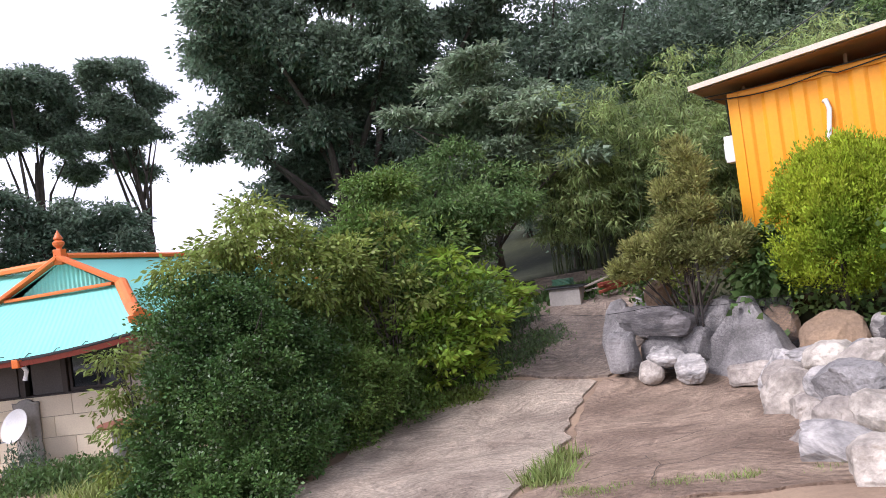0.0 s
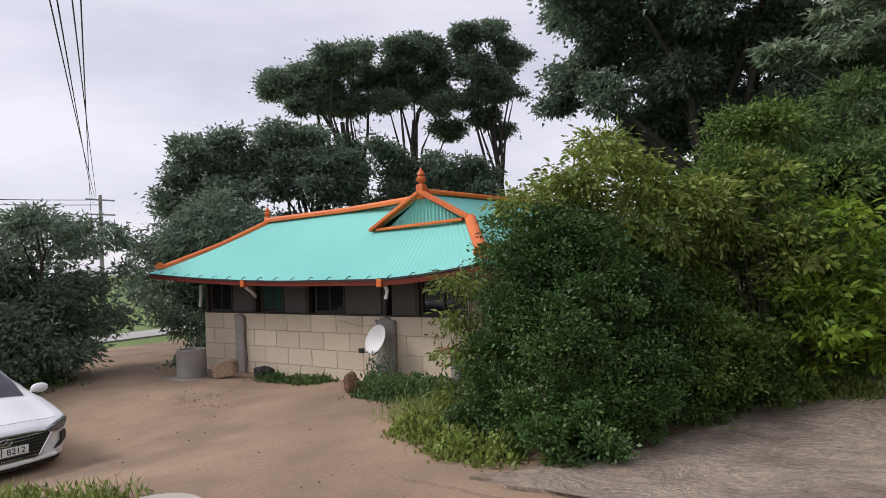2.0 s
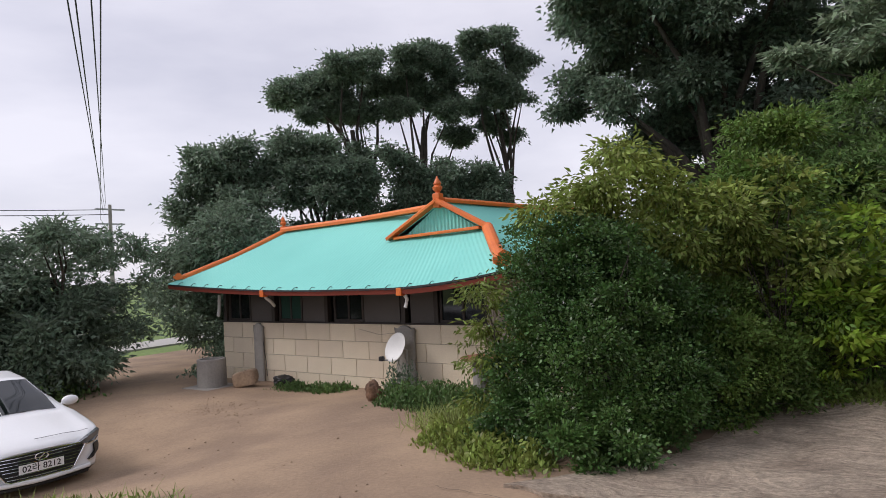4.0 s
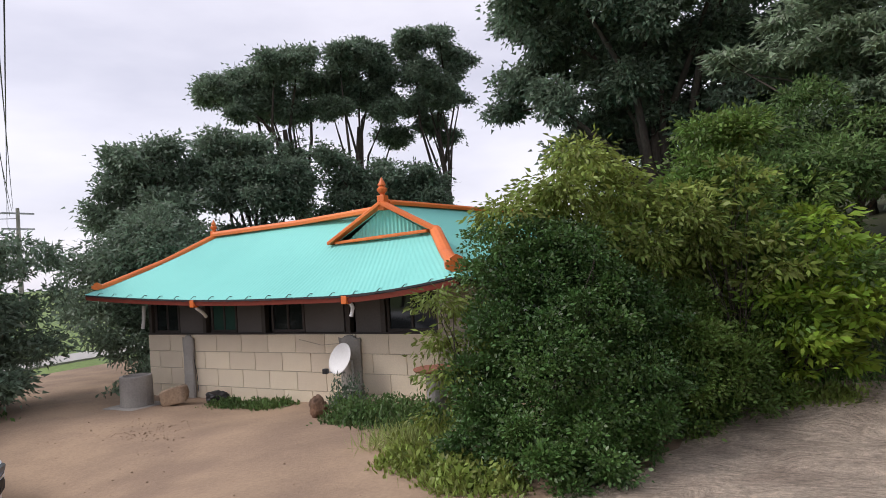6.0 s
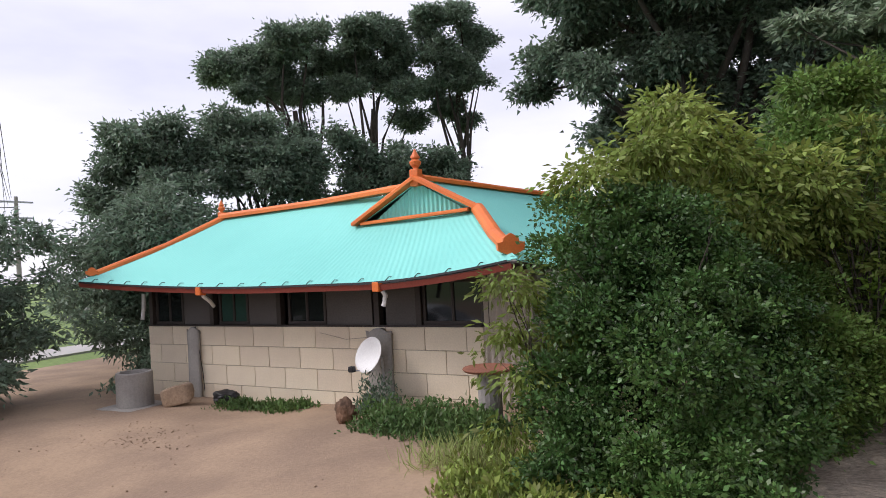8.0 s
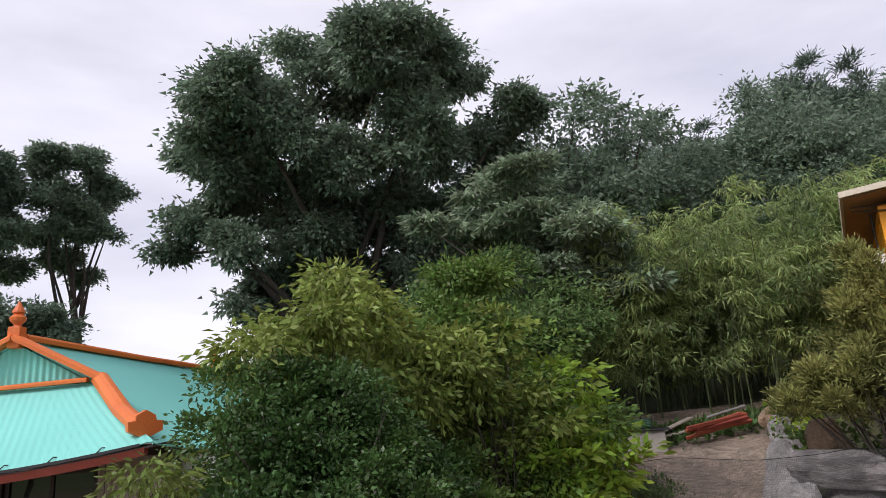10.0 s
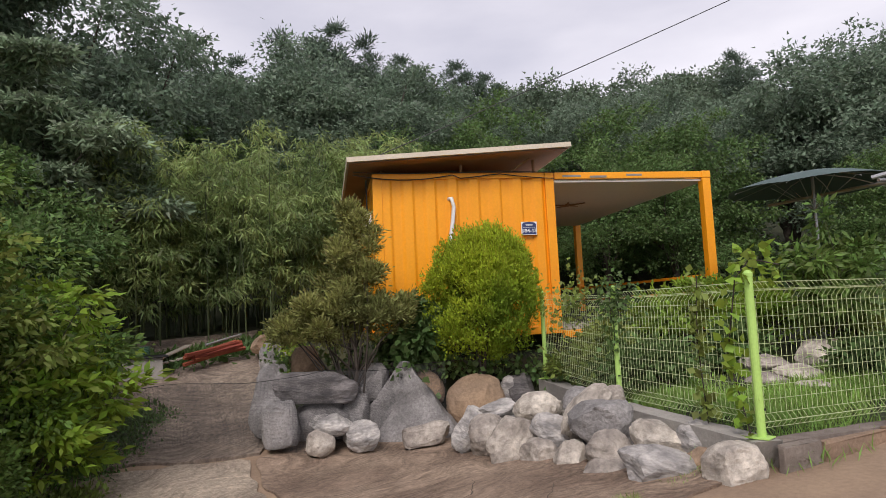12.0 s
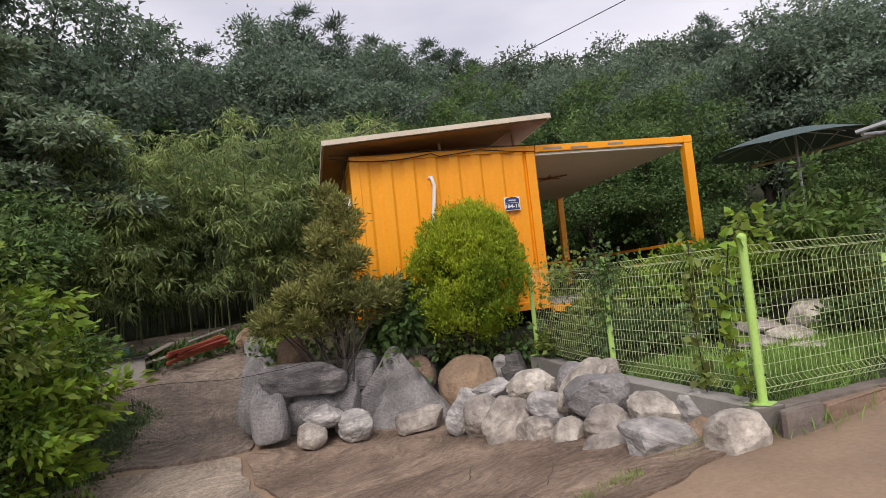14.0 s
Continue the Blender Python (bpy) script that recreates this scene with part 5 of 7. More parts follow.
    bank = [
        (4.31, 7.26, 0.45, 0.48, 0.50, 1.05, M_ROCKGREY, "tall grey stone at the end of the bank", -40, 9),
        (4.76, 6.83, 0.63, 1.13, 0.46, 0.44, M_ROCKDARK, "long dark slate block laid across the bank", -42, 12),
        (4.27, 6.90, 0.22, 0.46, 0.38, 0.66, M_ROCKGREY, "upright grey stone in the bank", -45, 10),
        (4.87, 6.85, 0.18, 0.76, 0.40, 0.56, M_ROCKGREY, "grey stone under the slate block", -45, 10),
        (6.57, 5.70, 0.28, 0.82, 0.50, 0.80, M_ROCKTAN, "smooth tan boulder in the bank", -48, 6),
        (4.99, 7.38, 0.92, 0.50, 0.45, 0.50, M_ROCKTAN, "mossy tan stone above the bank", -40, 8),
        (5.60, 6.72, 0.60, 0.48, 0.42, 0.56, M_ROCKGREY, "grey stone in the bank", -45, 8),
        (5.22, 6.60, 0.28, 0.38, 0.36, 0.52, M_ROCKGREY, "grey stone in the bank", -45, 8),
        (7.00, 5.45, 0.42, 0.30, 0.30, 0.40, M_ROCKBANDED, "banded stone in the bank", -45, 9),
        (7.12, 5.38, 0.38, 0.50, 0.40, 0.55, M_ROCKDARK, "dark stone behind the pile", -50, 9),
        (6.90, 4.85, 0.15, 0.60, 0.40, 0.55, M_ROCKDARK, "dark stone behind the pile", -60, 9),
        (6.15, 6.30, 0.45, 0.60, 0.50, 0.60, M_ROCKTAN, "brown stone in the bank", -40, 8),
    ]
    upper = [
        (4.95, 8.15, 0.55, 0.6, 0.6, 0.8, M_ROCKGREY, "grey boulder beside the drive", 10, 9),
        (5.6, 9.2, 0.9, 0.8, 0.6, 0.7, M_ROCKGREY, "grey boulder beside the drive", 30, 9),
        (6.0, 10.3, 1.05, 0.7, 0.5, 0.45, M_ROCKTAN, "pale boulder at the top of the drive", 30, 8),
    ]
    for i, (x, y, z, sx, sy, sz, m, lab, turn, cuts) in enumerate(bank + upper):
        rock((x, y, z), (sx, sy, sz), turn, m, lab, 200 + i, (rng.uniform(-6, 6), rng.uniform(-6, 6)), BANK, cuts, block=0.42 if i in (1, 2, 3, 6, 7) else 0.0)
    # the pointed slab
    bm = bmesh.new()
    base = [(-0.80, -0.16), (0.82, -0.14), (0.86, 0.16), (-0.70, 0.2)]
    top = [(0.00, -0.05), (0.10, -0.04), (0.11, 0.06), (0.0, 0.06)]
    def tri(u, v):
        k = (u * 4) % 4
        i = int(k) % 4
        f = k - int(k)
        b = Vector(base[i]).lerp(Vector(base[(i + 1) % 4]), f)
        t = Vector(top[i]).lerp(Vector(top[(i + 1) % 4]), f)
        w = v ** 0.92
        bulge = 1 + 0.10 * math.sin(math.pi * v)
        q = b.lerp(t, w) * bulge
        z = -0.12 + 1.13 * v
        s = noise.noise((q.x * 3, q.y * 3 + z, z * 3)) * 0.045 + noise.noise((q.x * 11, q.y * 9, z * 11)) * 0.014
        return Vector((q.x * (1 + s * 1.2), q.y + s * 1.6, z + s * 0.5))
    surface(bm, tri, 72, 26)
    bmesh.ops.remove_doubles(bm, verts=bm.verts, dist=0.0005)
    bmesh.ops.holes_fill(bm, edges=[e for e in bm.edges if e.is_boundary], sides=0)
    bmesh.ops.recalc_face_normals(bm, faces=bm.faces)
    ob = part("standing_stone", bm, M_ROCKGREY, smooth=True)
    ob.matrix_world = pose(5.69, 6.24, -0.09, -6, 0, -46) @ Matrix.Diagonal((1.0, 1, 0.98, 1))
    tagged(ob, "big pointed grey stone slab standing on end", "rock", BANK)


rocks()


# ---- fence on its low wall ----
FC, FL2, FL3, FR = Vector((5.13, 1.455, 0.505)), Vector((6.20, 3.27, 0.50)), Vector((7.30, 5.04, 0.57)), Vector((7.12, 0.60, 0.49))


def fence_walls():
    def run(name, a, b, base, thickness, material, label):
        d = (b - a)
        d.z = 0
        d.normalize()
        s = Vector((-d.y, d.x, 0)) * thickness / 2
        bm = bmesh.new()
        n = 14
        def f(u, v):
            ring = [(-1, -0.6), (-1, 0), (-0.92, 0.0), (0.92, 0.0), (1, 0.0), (1, -0.6)]
            k, zz = ring[round(v * 5)]
            p = a.lerp(b, u) + s * k
            return Vector((p.x + 0.012 * noise.noise((p.x * 5, p.y * 5, zz * 4)), p.y + 0.012 * noise.noise((p.y * 5, p.x * 5, zz * 3)), p.z - 0.012 + (0.008 * noise.noise((p.x * 4, p.y * 4, 1)) if zz == 0 else base)))
        surface(bm, f, n, 5)
        bmesh.ops.holes_fill(bm, edges=[e for e in bm.edges if e.is_boundary], sides=0)
        bmesh.ops.recalc_face_normals(bm, faces=bm.faces)
        return tagged(part(name, bm, material), label, "wall", kind="structure")
    run("wall_fence_west", Vector((5.06, 1.38, 0.50)), FL2 + Vector((0.02, 0.03, 0)), -0.55, 0.24, M_CEMENT, "low grey concrete wall under the fence")
    run("wall_fence_far", FL2 + Vector((0.02, 0.04, 0)), FL3, -0.6, 0.22, M_CEMENT, "low grey concrete wall under the fence")
    w = run("wall_fence_south", Vector((5.22, 1.40, 0.48)), FR + Vector((0.3, -0.12, -0.02)), -0.55, 0.16, M_OLDWALL, "low rough stone wall under the fence")
    # rough stones facing the south wall
    rng = random.Random(3)
    a, b = Vector((5.14, 1.34, 0)), Vector((7.4, 0.40, 0))
    d = (b - a).normalized()
    out = Vector((d.y, -d.x, 0))
    L = (b - a).length
    for row, (z0, z1) in enumerate(((0.05, 0.24), (0.245, 0.46))):
        x = -0.05 * row
        while x < L:
            wid = rng.uniform(0.24, 0.8)
            bm = bmesh.new()
            box(bm, (0, 0, 0), (wid - 0.012, 0.05 + rng.uniform(0, 0.03), z1 - z0 - 0.008 + rng.uniform(-0.03, 0.02)), 0.014)
            for v in bm.verts:
                v.co += Vector((0, rng.uniform(-0.012, 0.012), rng.uniform(-0.014, 0.014)))
            me = part("stone", bm, M_ROCKTAN if rng.random() < 0.2 else M_OLDWALL, w)
            p = a + d * x + out * 0.06 + Vector((0, 0, z0 + 0.02 * x))
            me.matrix_world = Matrix.Translation(p) @ Matrix.Rotation(math.atan2(d.y, d.x), 4, "Z") @ Matrix.Rotation(0, 4, "X") @ Matrix.Translation((0, -0.02, 0))
            x += wid


fence_walls()


def fence_panel(bm, a, b, h, low=0.06, pitch=0.055, seed=0):
    """Welded wire mesh between two posts, with folded edges at top and bottom."""
    d = b - a
    L = Vector((d.x, d.y, 0)).length
    out = Vector((d.y, -d.x, 0)).normalized()
    n = int(L / pitch)
    bend = [(0.0, 0), (0.0, low), (0.045, low + 0.05), (0.0, low + 0.1), (0.0, h - 0.13), (0.05, h - 0.07), (0.0, h - 0.005)]
    for i in range(1, n):
        p = a.lerp(b, i / n)
        tube(bm, [p + out * o + Vector((0, 0, z)) for o, z in bend[1:]], 0.002, 3, False)
    z = low
    while z < h:
        o = 0.0
        tube(bm, [a + Vector((0, 0, z)) + out * 0.006, b + Vector((0, 0, z)) + out * 0.006], 0.0022, 3, False)
        z += 0.105
    for o, z in ((0.045, low + 0.05), (0.05, h - 0.07), (0.0, h - 0.005)):
        tube(bm, [a + out * o + Vector((0, 0, z)), b + out * o + Vector((0, 0, z))], 0.0032, 3, False)
    return bm


def fence():
    ob = thing("mesh_fence", FC, "light green welded-mesh garden fence on a low wall", "fence")
    def P(v):
        return v - FC
    for q, h, r in ((FC, 1.24, 0.033), (FL2, 1.23, 0.03), (FL3, 1.19, 0.03), (FR, 1.22, 0.033)):
        post = part("post", lathe(bmesh.new(), [(r, -0.02), (r, h - 0.03), (r * 1.12, h - 0.03), (r * 1.12, h - 0.005), (r * 0.7, h + 0.012), (0.004, h + 0.02)], P(q), 14), M_FENCE, ob, smooth=False)
        part("base_plate", boxed(P(q) + Vector((-0.075, -0.075, -0.012)), P(q) + Vector((0.075, 0.075, -0.002)), 0.002), M_FENCE, post)
        d = Vector((0.3, -0.95, 0))
        for z in (0.2, 0.62, 1.05):
            part("clip", tubed([P(q) + Vector((0, 0, z)) + d * (r - 0.004), P(q) + Vector((0, 0, z)) + d * (r + 0.012)], 0.009, 7), M_BLACK, post)
    for a, b in ((FC, FL2), (FL2, FL3), (FC, FR)):
        part("mesh_panel", fence_panel(bmesh.new(), P(a), P(b), 1.14 if b is FL3 else 1.17), M_WIRE, ob, "welded wire mesh panel")
    g = thing("gate", FR, "light green mesh garden gate with square frame", "gate")
    d = Vector((0.905, -0.425, 0))
    for s in (0.1, 1.15):
        p = d * s
        part("gate_stile", tubed([p + Vector((0, 0, 0.06)), p + Vector((0, 0, 1.12))], 0.022, 8), M_FENCE, g)
    for z in (0.08, 0.58, 1.1):
        part("gate_rail", tubed([d * 0.1 + Vector((0, 0, z)), d * 1.15 + Vector((0, 0, z))], 0.02, 8), M_FENCE, g)
    part("mesh_panel", fence_panel(bmesh.new(), d * 0.11, d * 1.14, 1.05, 0.1, 0.06), M_WIRE, g)
    part("hinge", boxed((0.02, -0.03, 0.3), (0.09, 0.01, 0.36), 0.004), M_FENCE, g)
    q = Vector((8.35, 1.15, 0.55))
    s = thing("fence_post", q, "light green fence post inside the garden", "post")
    part("pole", lathe(bmesh.new(), [(0.03, -0.1), (0.03, 1.05), (0.033, 1.06), (0.01, 1.08)], (0, 0, 0), 12), M_FENCE, s)
    part("foot", boxed((-0.07, -0.07, -0.1), (0.07, 0.07, -0.08), 0.004), M_FENCE, s)


fence()


# ---- the white car ----
M_CARWHITE = mat("car_white", (0.78, 0.79, 0.80), 0.22, vary=0.02, bump=0, spec=0.6)
M_GLASS = mat("car_glass", (0.02, 0.025, 0.028), 0.05, vary=0.05, bump=0, spec=0.7)
M_CHROME = mat("chrome", (0.75, 0.76, 0.78), 0.12, metal=1.0, vary=0.03, bump=0)
M_LAMP = mat("lamp_glass", (0.10, 0.11, 0.12), 0.06, vary=0.2, bump=0, spec=0.8)
M_PLATE = mat("plate_white", (0.74, 0.75, 0.74), 0.4, vary=0.04, bump=0)
M_TYRE = mat("tyre", (0.02, 0.02, 0.021), 0.8, vary=0.3, bump=0.2)


def text(name, body, size, m, material, parent, spacing=1.0, depth=0.0015, bold=0.0):
    cu = bpy.data.curves.new(name, "FONT")
    cu.body, cu.size, cu.align_x, cu.align_y, cu.extrude, cu.space_character, cu.offset = body, size, "CENTER", "CENTER", depth, spacing, bold
    tmp = new(name + "_curve", cu)
    bpy.context.view_layer.update()
    me = bpy.data.meshes.new_from_object(tmp)
    bpy.data.objects.remove(tmp)
    me.materials.clear()
    ob = part_mesh(name, me, material, parent)
    ob.matrix_basis = m
    return ob


def car():
    ob = thing("car", (-5.33, 1.29, ground_z(-6.0, 1.4) + 0.005), "white parked saloon car with dark slatted grille", "car", turn=-4)
    ob.scale = (0.835, 0.835, 0.835)
    # stations: back from the nose, heights and half-widths of top, shoulder, waist, sill
    st = [(0.0, 0.60, 0.50, 0.58, 0.58, 0.44, 0.62, 0.24, 0.56), (0.10, 0.665, 0.56, 0.64, 0.76, 0.47, 0.80, 0.20, 0.74), (0.30, 0.725, 0.58, 0.685, 0.84, 0.50, 0.875, 0.19, 0.82), (0.7, 0.79, 0.60, 0.745, 0.87, 0.52, 0.90, 0.19, 0.85),
          (1.18, 0.865, 0.64, 0.82, 0.88, 0.53, 0.90, 0.19, 0.85), (1.55, 1.08, 0.60, 0.85, 0.875, 0.53, 0.90, 0.19, 0.85), (2.05, 1.31, 0.52, 0.87, 0.87, 0.53, 0.90, 0.19, 0.85), (2.8, 1.37, 0.54, 0.89, 0.87, 0.53, 0.90, 0.19, 0.85), (3.5, 1.30, 0.52, 0.91, 0.86, 0.55, 0.90, 0.2, 0.85), (4.1, 1.03, 0.58, 0.92, 0.84, 0.55, 0.88, 0.22, 0.83), (4.5, 0.94, 0.60, 0.85, 0.78, 0.55, 0.82, 0.25, 0.76), (4.57, 0.8, 0.5, 0.7, 0.66, 0.5, 0.68, 0.3, 0.6)]
    arr = np.array(st)

    def section(s):
        return [np.interp(s, arr[:, 0], arr[:, k]) for k in range(1, 9)]

    def at(s, k, grow=0.0):
        """A point of the hull: k runs 0 to 1 from the roof's middle down the left side to the floor's middle."""
        zt, wt, zs, ws, zm, wm, zl, wl = section(s)
        ring = [(0, zt + 0.015), (wt * 0.6, zt + 0.01), (wt, zt - 0.012), ((wt + ws) / 2 + 0.02 * (ws - wt), (zt + zs) / 2 + 0.01), (ws, zs), (wm, (zs + zm) / 2), (wm, zm), (wl + 0.02, (zm + zl) / 2), (wl, zl), (0, zl - 0.01)]
        t = k * (len(ring) - 1)
        i = min(int(t), len(ring) - 2)
        f = t - i
        y = ring[i][0] + (ring[i + 1][0] - ring[i][0]) * f
        z = ring[i][1] + (ring[i + 1][1] - ring[i][1]) * f
        nose = 0.16 * (1 - min(s / 0.5, 1)) * (y / 0.8) ** 2
        return Vector((-s - nose - 0.0, y * (1 + grow), z + grow))

    bm = bmesh.new()
    S = np.concatenate([np.linspace(0, 1.2, 16), np.linspace(1.25, 4.57, 30)])
    rings = []
    for s in S:
        half = [at(s, k / 36) for k in range(37)]
        rings.append([bm.verts.new(p) for p in half] + [bm.verts.new(Vector((p.x, -p.y, p.z))) for p in half[-2:0:-1]])
    for r, q in zip(rings, rings[1:]):
        for k in range(len(r)):
            bm.faces.new((r[k], r[(k + 1) % len(r)], q[(k + 1) % len(r)], q[k]))
    bm.faces.new(rings[0])
    bm.faces.new(rings[-1][::-1])
    bmesh.ops.recalc_face_normals(bm, faces=bm.faces)
    part("body", bm, M_CARWHITE, ob, "glossy white body", smooth=True)

    def skin(name, s0, s1, k0, k1, material, side=1, lift=0.006, label="", n=10, both=False):
        bm = bmesh.new()
        def f(u, v):
            p = at(s0 + (s1 - s0) * u, k0 + (k1 - k0) * v)
            return Vector((p.x, p.y * side, p.z)) + Vector((0.55, 0.5 * side * (k1 > 0.35), 0.75)).normalized() * lift
        surface(bm, f, n, n)
        if both:
            surface(bm, lambda u, v: Vector((f(u, v).x, -f(u, v).y, f(u, v).z)), n, n)
            bmesh.ops.remove_doubles(bm, verts=bm.verts, dist=0.0005)
        return part(name, bm, material, ob, label, smooth=True)

    def front_x(y):
        """How far forward the nose stands at a half-width."""
        return 0.02 - 0.25 * y * y - 1.6 * max(0, y - 0.62) ** 1.6

    def face(name, outline, material, side, label="", lift=0.02):
        bm = bmesh.new()
        a = [bm.verts.new((front_x(y) + lift, y * side, z)) for y, z in outline]
        b = [bm.verts.new((front_x(y) + lift - 0.09, y * side, z)) for y, z in outline]
        bm.faces.new(a)
        for k in range(len(a)):
            bm.faces.new((a[k], b[k], b[(k + 1) % len(a)], a[(k + 1) % len(a)]))
        bmesh.ops.recalc_face_normals(bm, faces=bm.faces)
        return part(name, bm, material, ob, label)

    skin("windscreen", 1.24, 2.0, 0.0, 0.235, M_GLASS, both=True, label="dark windscreen")
    skin("rear_window", 3.6, 4.08, 0.0, 0.22, M_GLASS, both=True)
    for side in (1, -1):
        skin("side_window", 1.7, 3.6, 0.27, 0.42, M_GLASS, side, 0.01)
        face("headlight", [(0.47, 0.585), (0.60, 0.635), (0.74, 0.668), (0.83, 0.672), (0.85, 0.65), (0.81, 0.60), (0.70, 0.562), (0.58, 0.555)], M_LAMP, side, "swept-back headlight", 0.03)
        face("daylight_strip", [(0.50, 0.563), (0.60, 0.548), (0.72, 0.556), (0.80, 0.588), (0.79, 0.575), (0.72, 0.543), (0.60, 0.536)], M_CHROME, side, "", 0.034)
        # fog lamp recess
        face("fog_lamp", [(0.70, 0.50), (0.79, 0.52), (0.82, 0.46), (0.80, 0.39), (0.68, 0.335), (0.60, 0.32), (0.72, 0.40)], M_BLACK, side, "dark fog-lamp recess", 0.022)
        mir = bmesh.new()
        bmesh.ops.create_uvsphere(mir, u_segments=14, v_segments=8, radius=1, matrix=Matrix.Translation((-1.62, side * 0.99, 0.91)) @ Matrix.Diagonal((0.07, 0.125, 0.075, 1)))
        box(mir, (-1.64, min(side * 0.86, side * 0.93), 0.86), (-1.58, max(side * 0.86, side * 0.93), 0.90), 0.01)
        part("mirror", mir, M_CARWHITE, ob, "white door mirror", smooth=True)
        for s in (0.86, 3.56):
            wh = bmesh.new()
            for y0, prof in ((0, [(0.0, -0.1), (0.22, -0.1), (0.235, -0.085), (0.29, -0.1), (0.315, -0.07), (0.315, 0.07), (0.29, 0.1), (0.0, 0.1)]),):
                lathe(wh, [(max(r, 0.003), z) for r, z in prof], (0, 0, 0), 28)
            bmesh.ops.rotate(wh, verts=wh.verts, cent=(0, 0, 0), matrix=Matrix.Rotation(radians(90), 3, "X"))
            bmesh.ops.translate(wh, verts=wh.verts, vec=(-s, side * 0.81, 0.315))
            w = part("wheel", wh, M_TYRE, ob, "black tyre with alloy rim")
            rm = bmesh.new()
            lathe(rm, [(0.003, 0), (0.21, 0.0), (0.215, 0.012), (0.19, 0.02), (0.06, 0.012), (0.04, 0.02), (0.003, 0.022)], (0, 0, 0), 24)
            bmesh.ops.rotate(rm, verts=rm.verts, cent=(0, 0, 0), matrix=Matrix.Rotation(radians(-90 * side), 3, "X"))
            bmesh.ops.translate(rm, verts=rm.verts, vec=(-s, side * 0.905, 0.315))
            part("rim", rm, M_METAL, w)
    # grille: dark hexagon with chrome slats
    bm = bmesh.new()
    out = [(-0.50, 0.585), (0.50, 0.585), (0.56, 0.55), (0.40, 0.30), (0.34, 0.275), (-0.34, 0.275), (-0.40, 0.30), (-0.56, 0.55)]
    def gx(y):
        return 0.03 - 0.16 * (y / 0.8) ** 2
    f0 = [bm.verts.new((gx(y), y, z)) for y, z in out]
    f1 = [bm.verts.new((gx(y) - 0.08, y, z)) for y, z in out]
    bm.faces.new(f0)
    for i in range(8):
        bm.faces.new((f0[i], f1[i], f1[(i + 1) % 8], f0[(i + 1) % 8]))
    bmesh.ops.recalc_face_normals(bm, faces=bm.faces)
    gr = part("grille", bm, M_BLACK, ob, "black hexagonal grille")
    for z, w in ((0.565, 0.5), (0.525, 0.52), (0.485, 0.5), (0.445, 0.46), (0.405, 0.43), (0.35, 0.4), (0.31, 0.38)):
        part("slat", tubed([(gx(y) + 0.006, y, z) for y in np.linspace(-w, w, 9)], 0.006, 6), M_CHROME, gr)
    part("grille_trim", tubed([(gx(y) + 0.004, y, z) for y, z in out + out[:1]], 0.01, 6), M_CHROME, gr)
    bm = bmesh.new()
    tube(bm, [(0.045, 0.075 * math.cos(a), 0.535 + 0.04 * math.sin(a)) for a in np.linspace(0, 2 * math.pi, 25)], 0.008, 6)
    tube(bm, [(0.045, -0.035, 0.505), (0.047, 0.0, 0.535), (0.045, 0.035, 0.565)], 0.007, 5)
    part("emblem", bm, M_CHROME, gr, "oval chrome emblem")
    part("bumper_strip", tubed([(gx(y) - 0.02, y, 0.235 + 0.02 * abs(y)) for y in np.linspace(-0.62, 0.62, 15)], 0.03, 8), M_CARWHITE, ob)
    part("air_intake", tubed([(gx(y) - 0.05, y, 0.185) for y in np.linspace(-0.6, 0.6, 15)], 0.03, 8), M_BLACK, ob)
    pl = part("number_plate", boxed((0.035, -0.26, 0.36), (0.045, 0.26, 0.47), 0.004), M_PLATE, ob, "white number plate with black characters")
    text("plate_text", "02라 8212", 0.105, Matrix.Translation((0.0462, 0, 0.412)) @ pose(0, 0, 0, 90, 0, 90), M_BLACK, pl, 1.02, 0.0008, 0.0012)
    part("hood_line", tubed([at(0.2 + 0.0 * k, k, 0) + Vector((0.02, 0, 0.012)) for k in np.linspace(0, 0.33, 12)], 0.003, 4), M_BLACK, ob)
    for side in (1, -1):
        part("wiper", tubed([(-1.24, side * 0.15 + 0.1, 0.915), (-1.27, side * 0.15 - 0.35, 0.93)], 0.008, 5), M_BLACK, ob)


car()


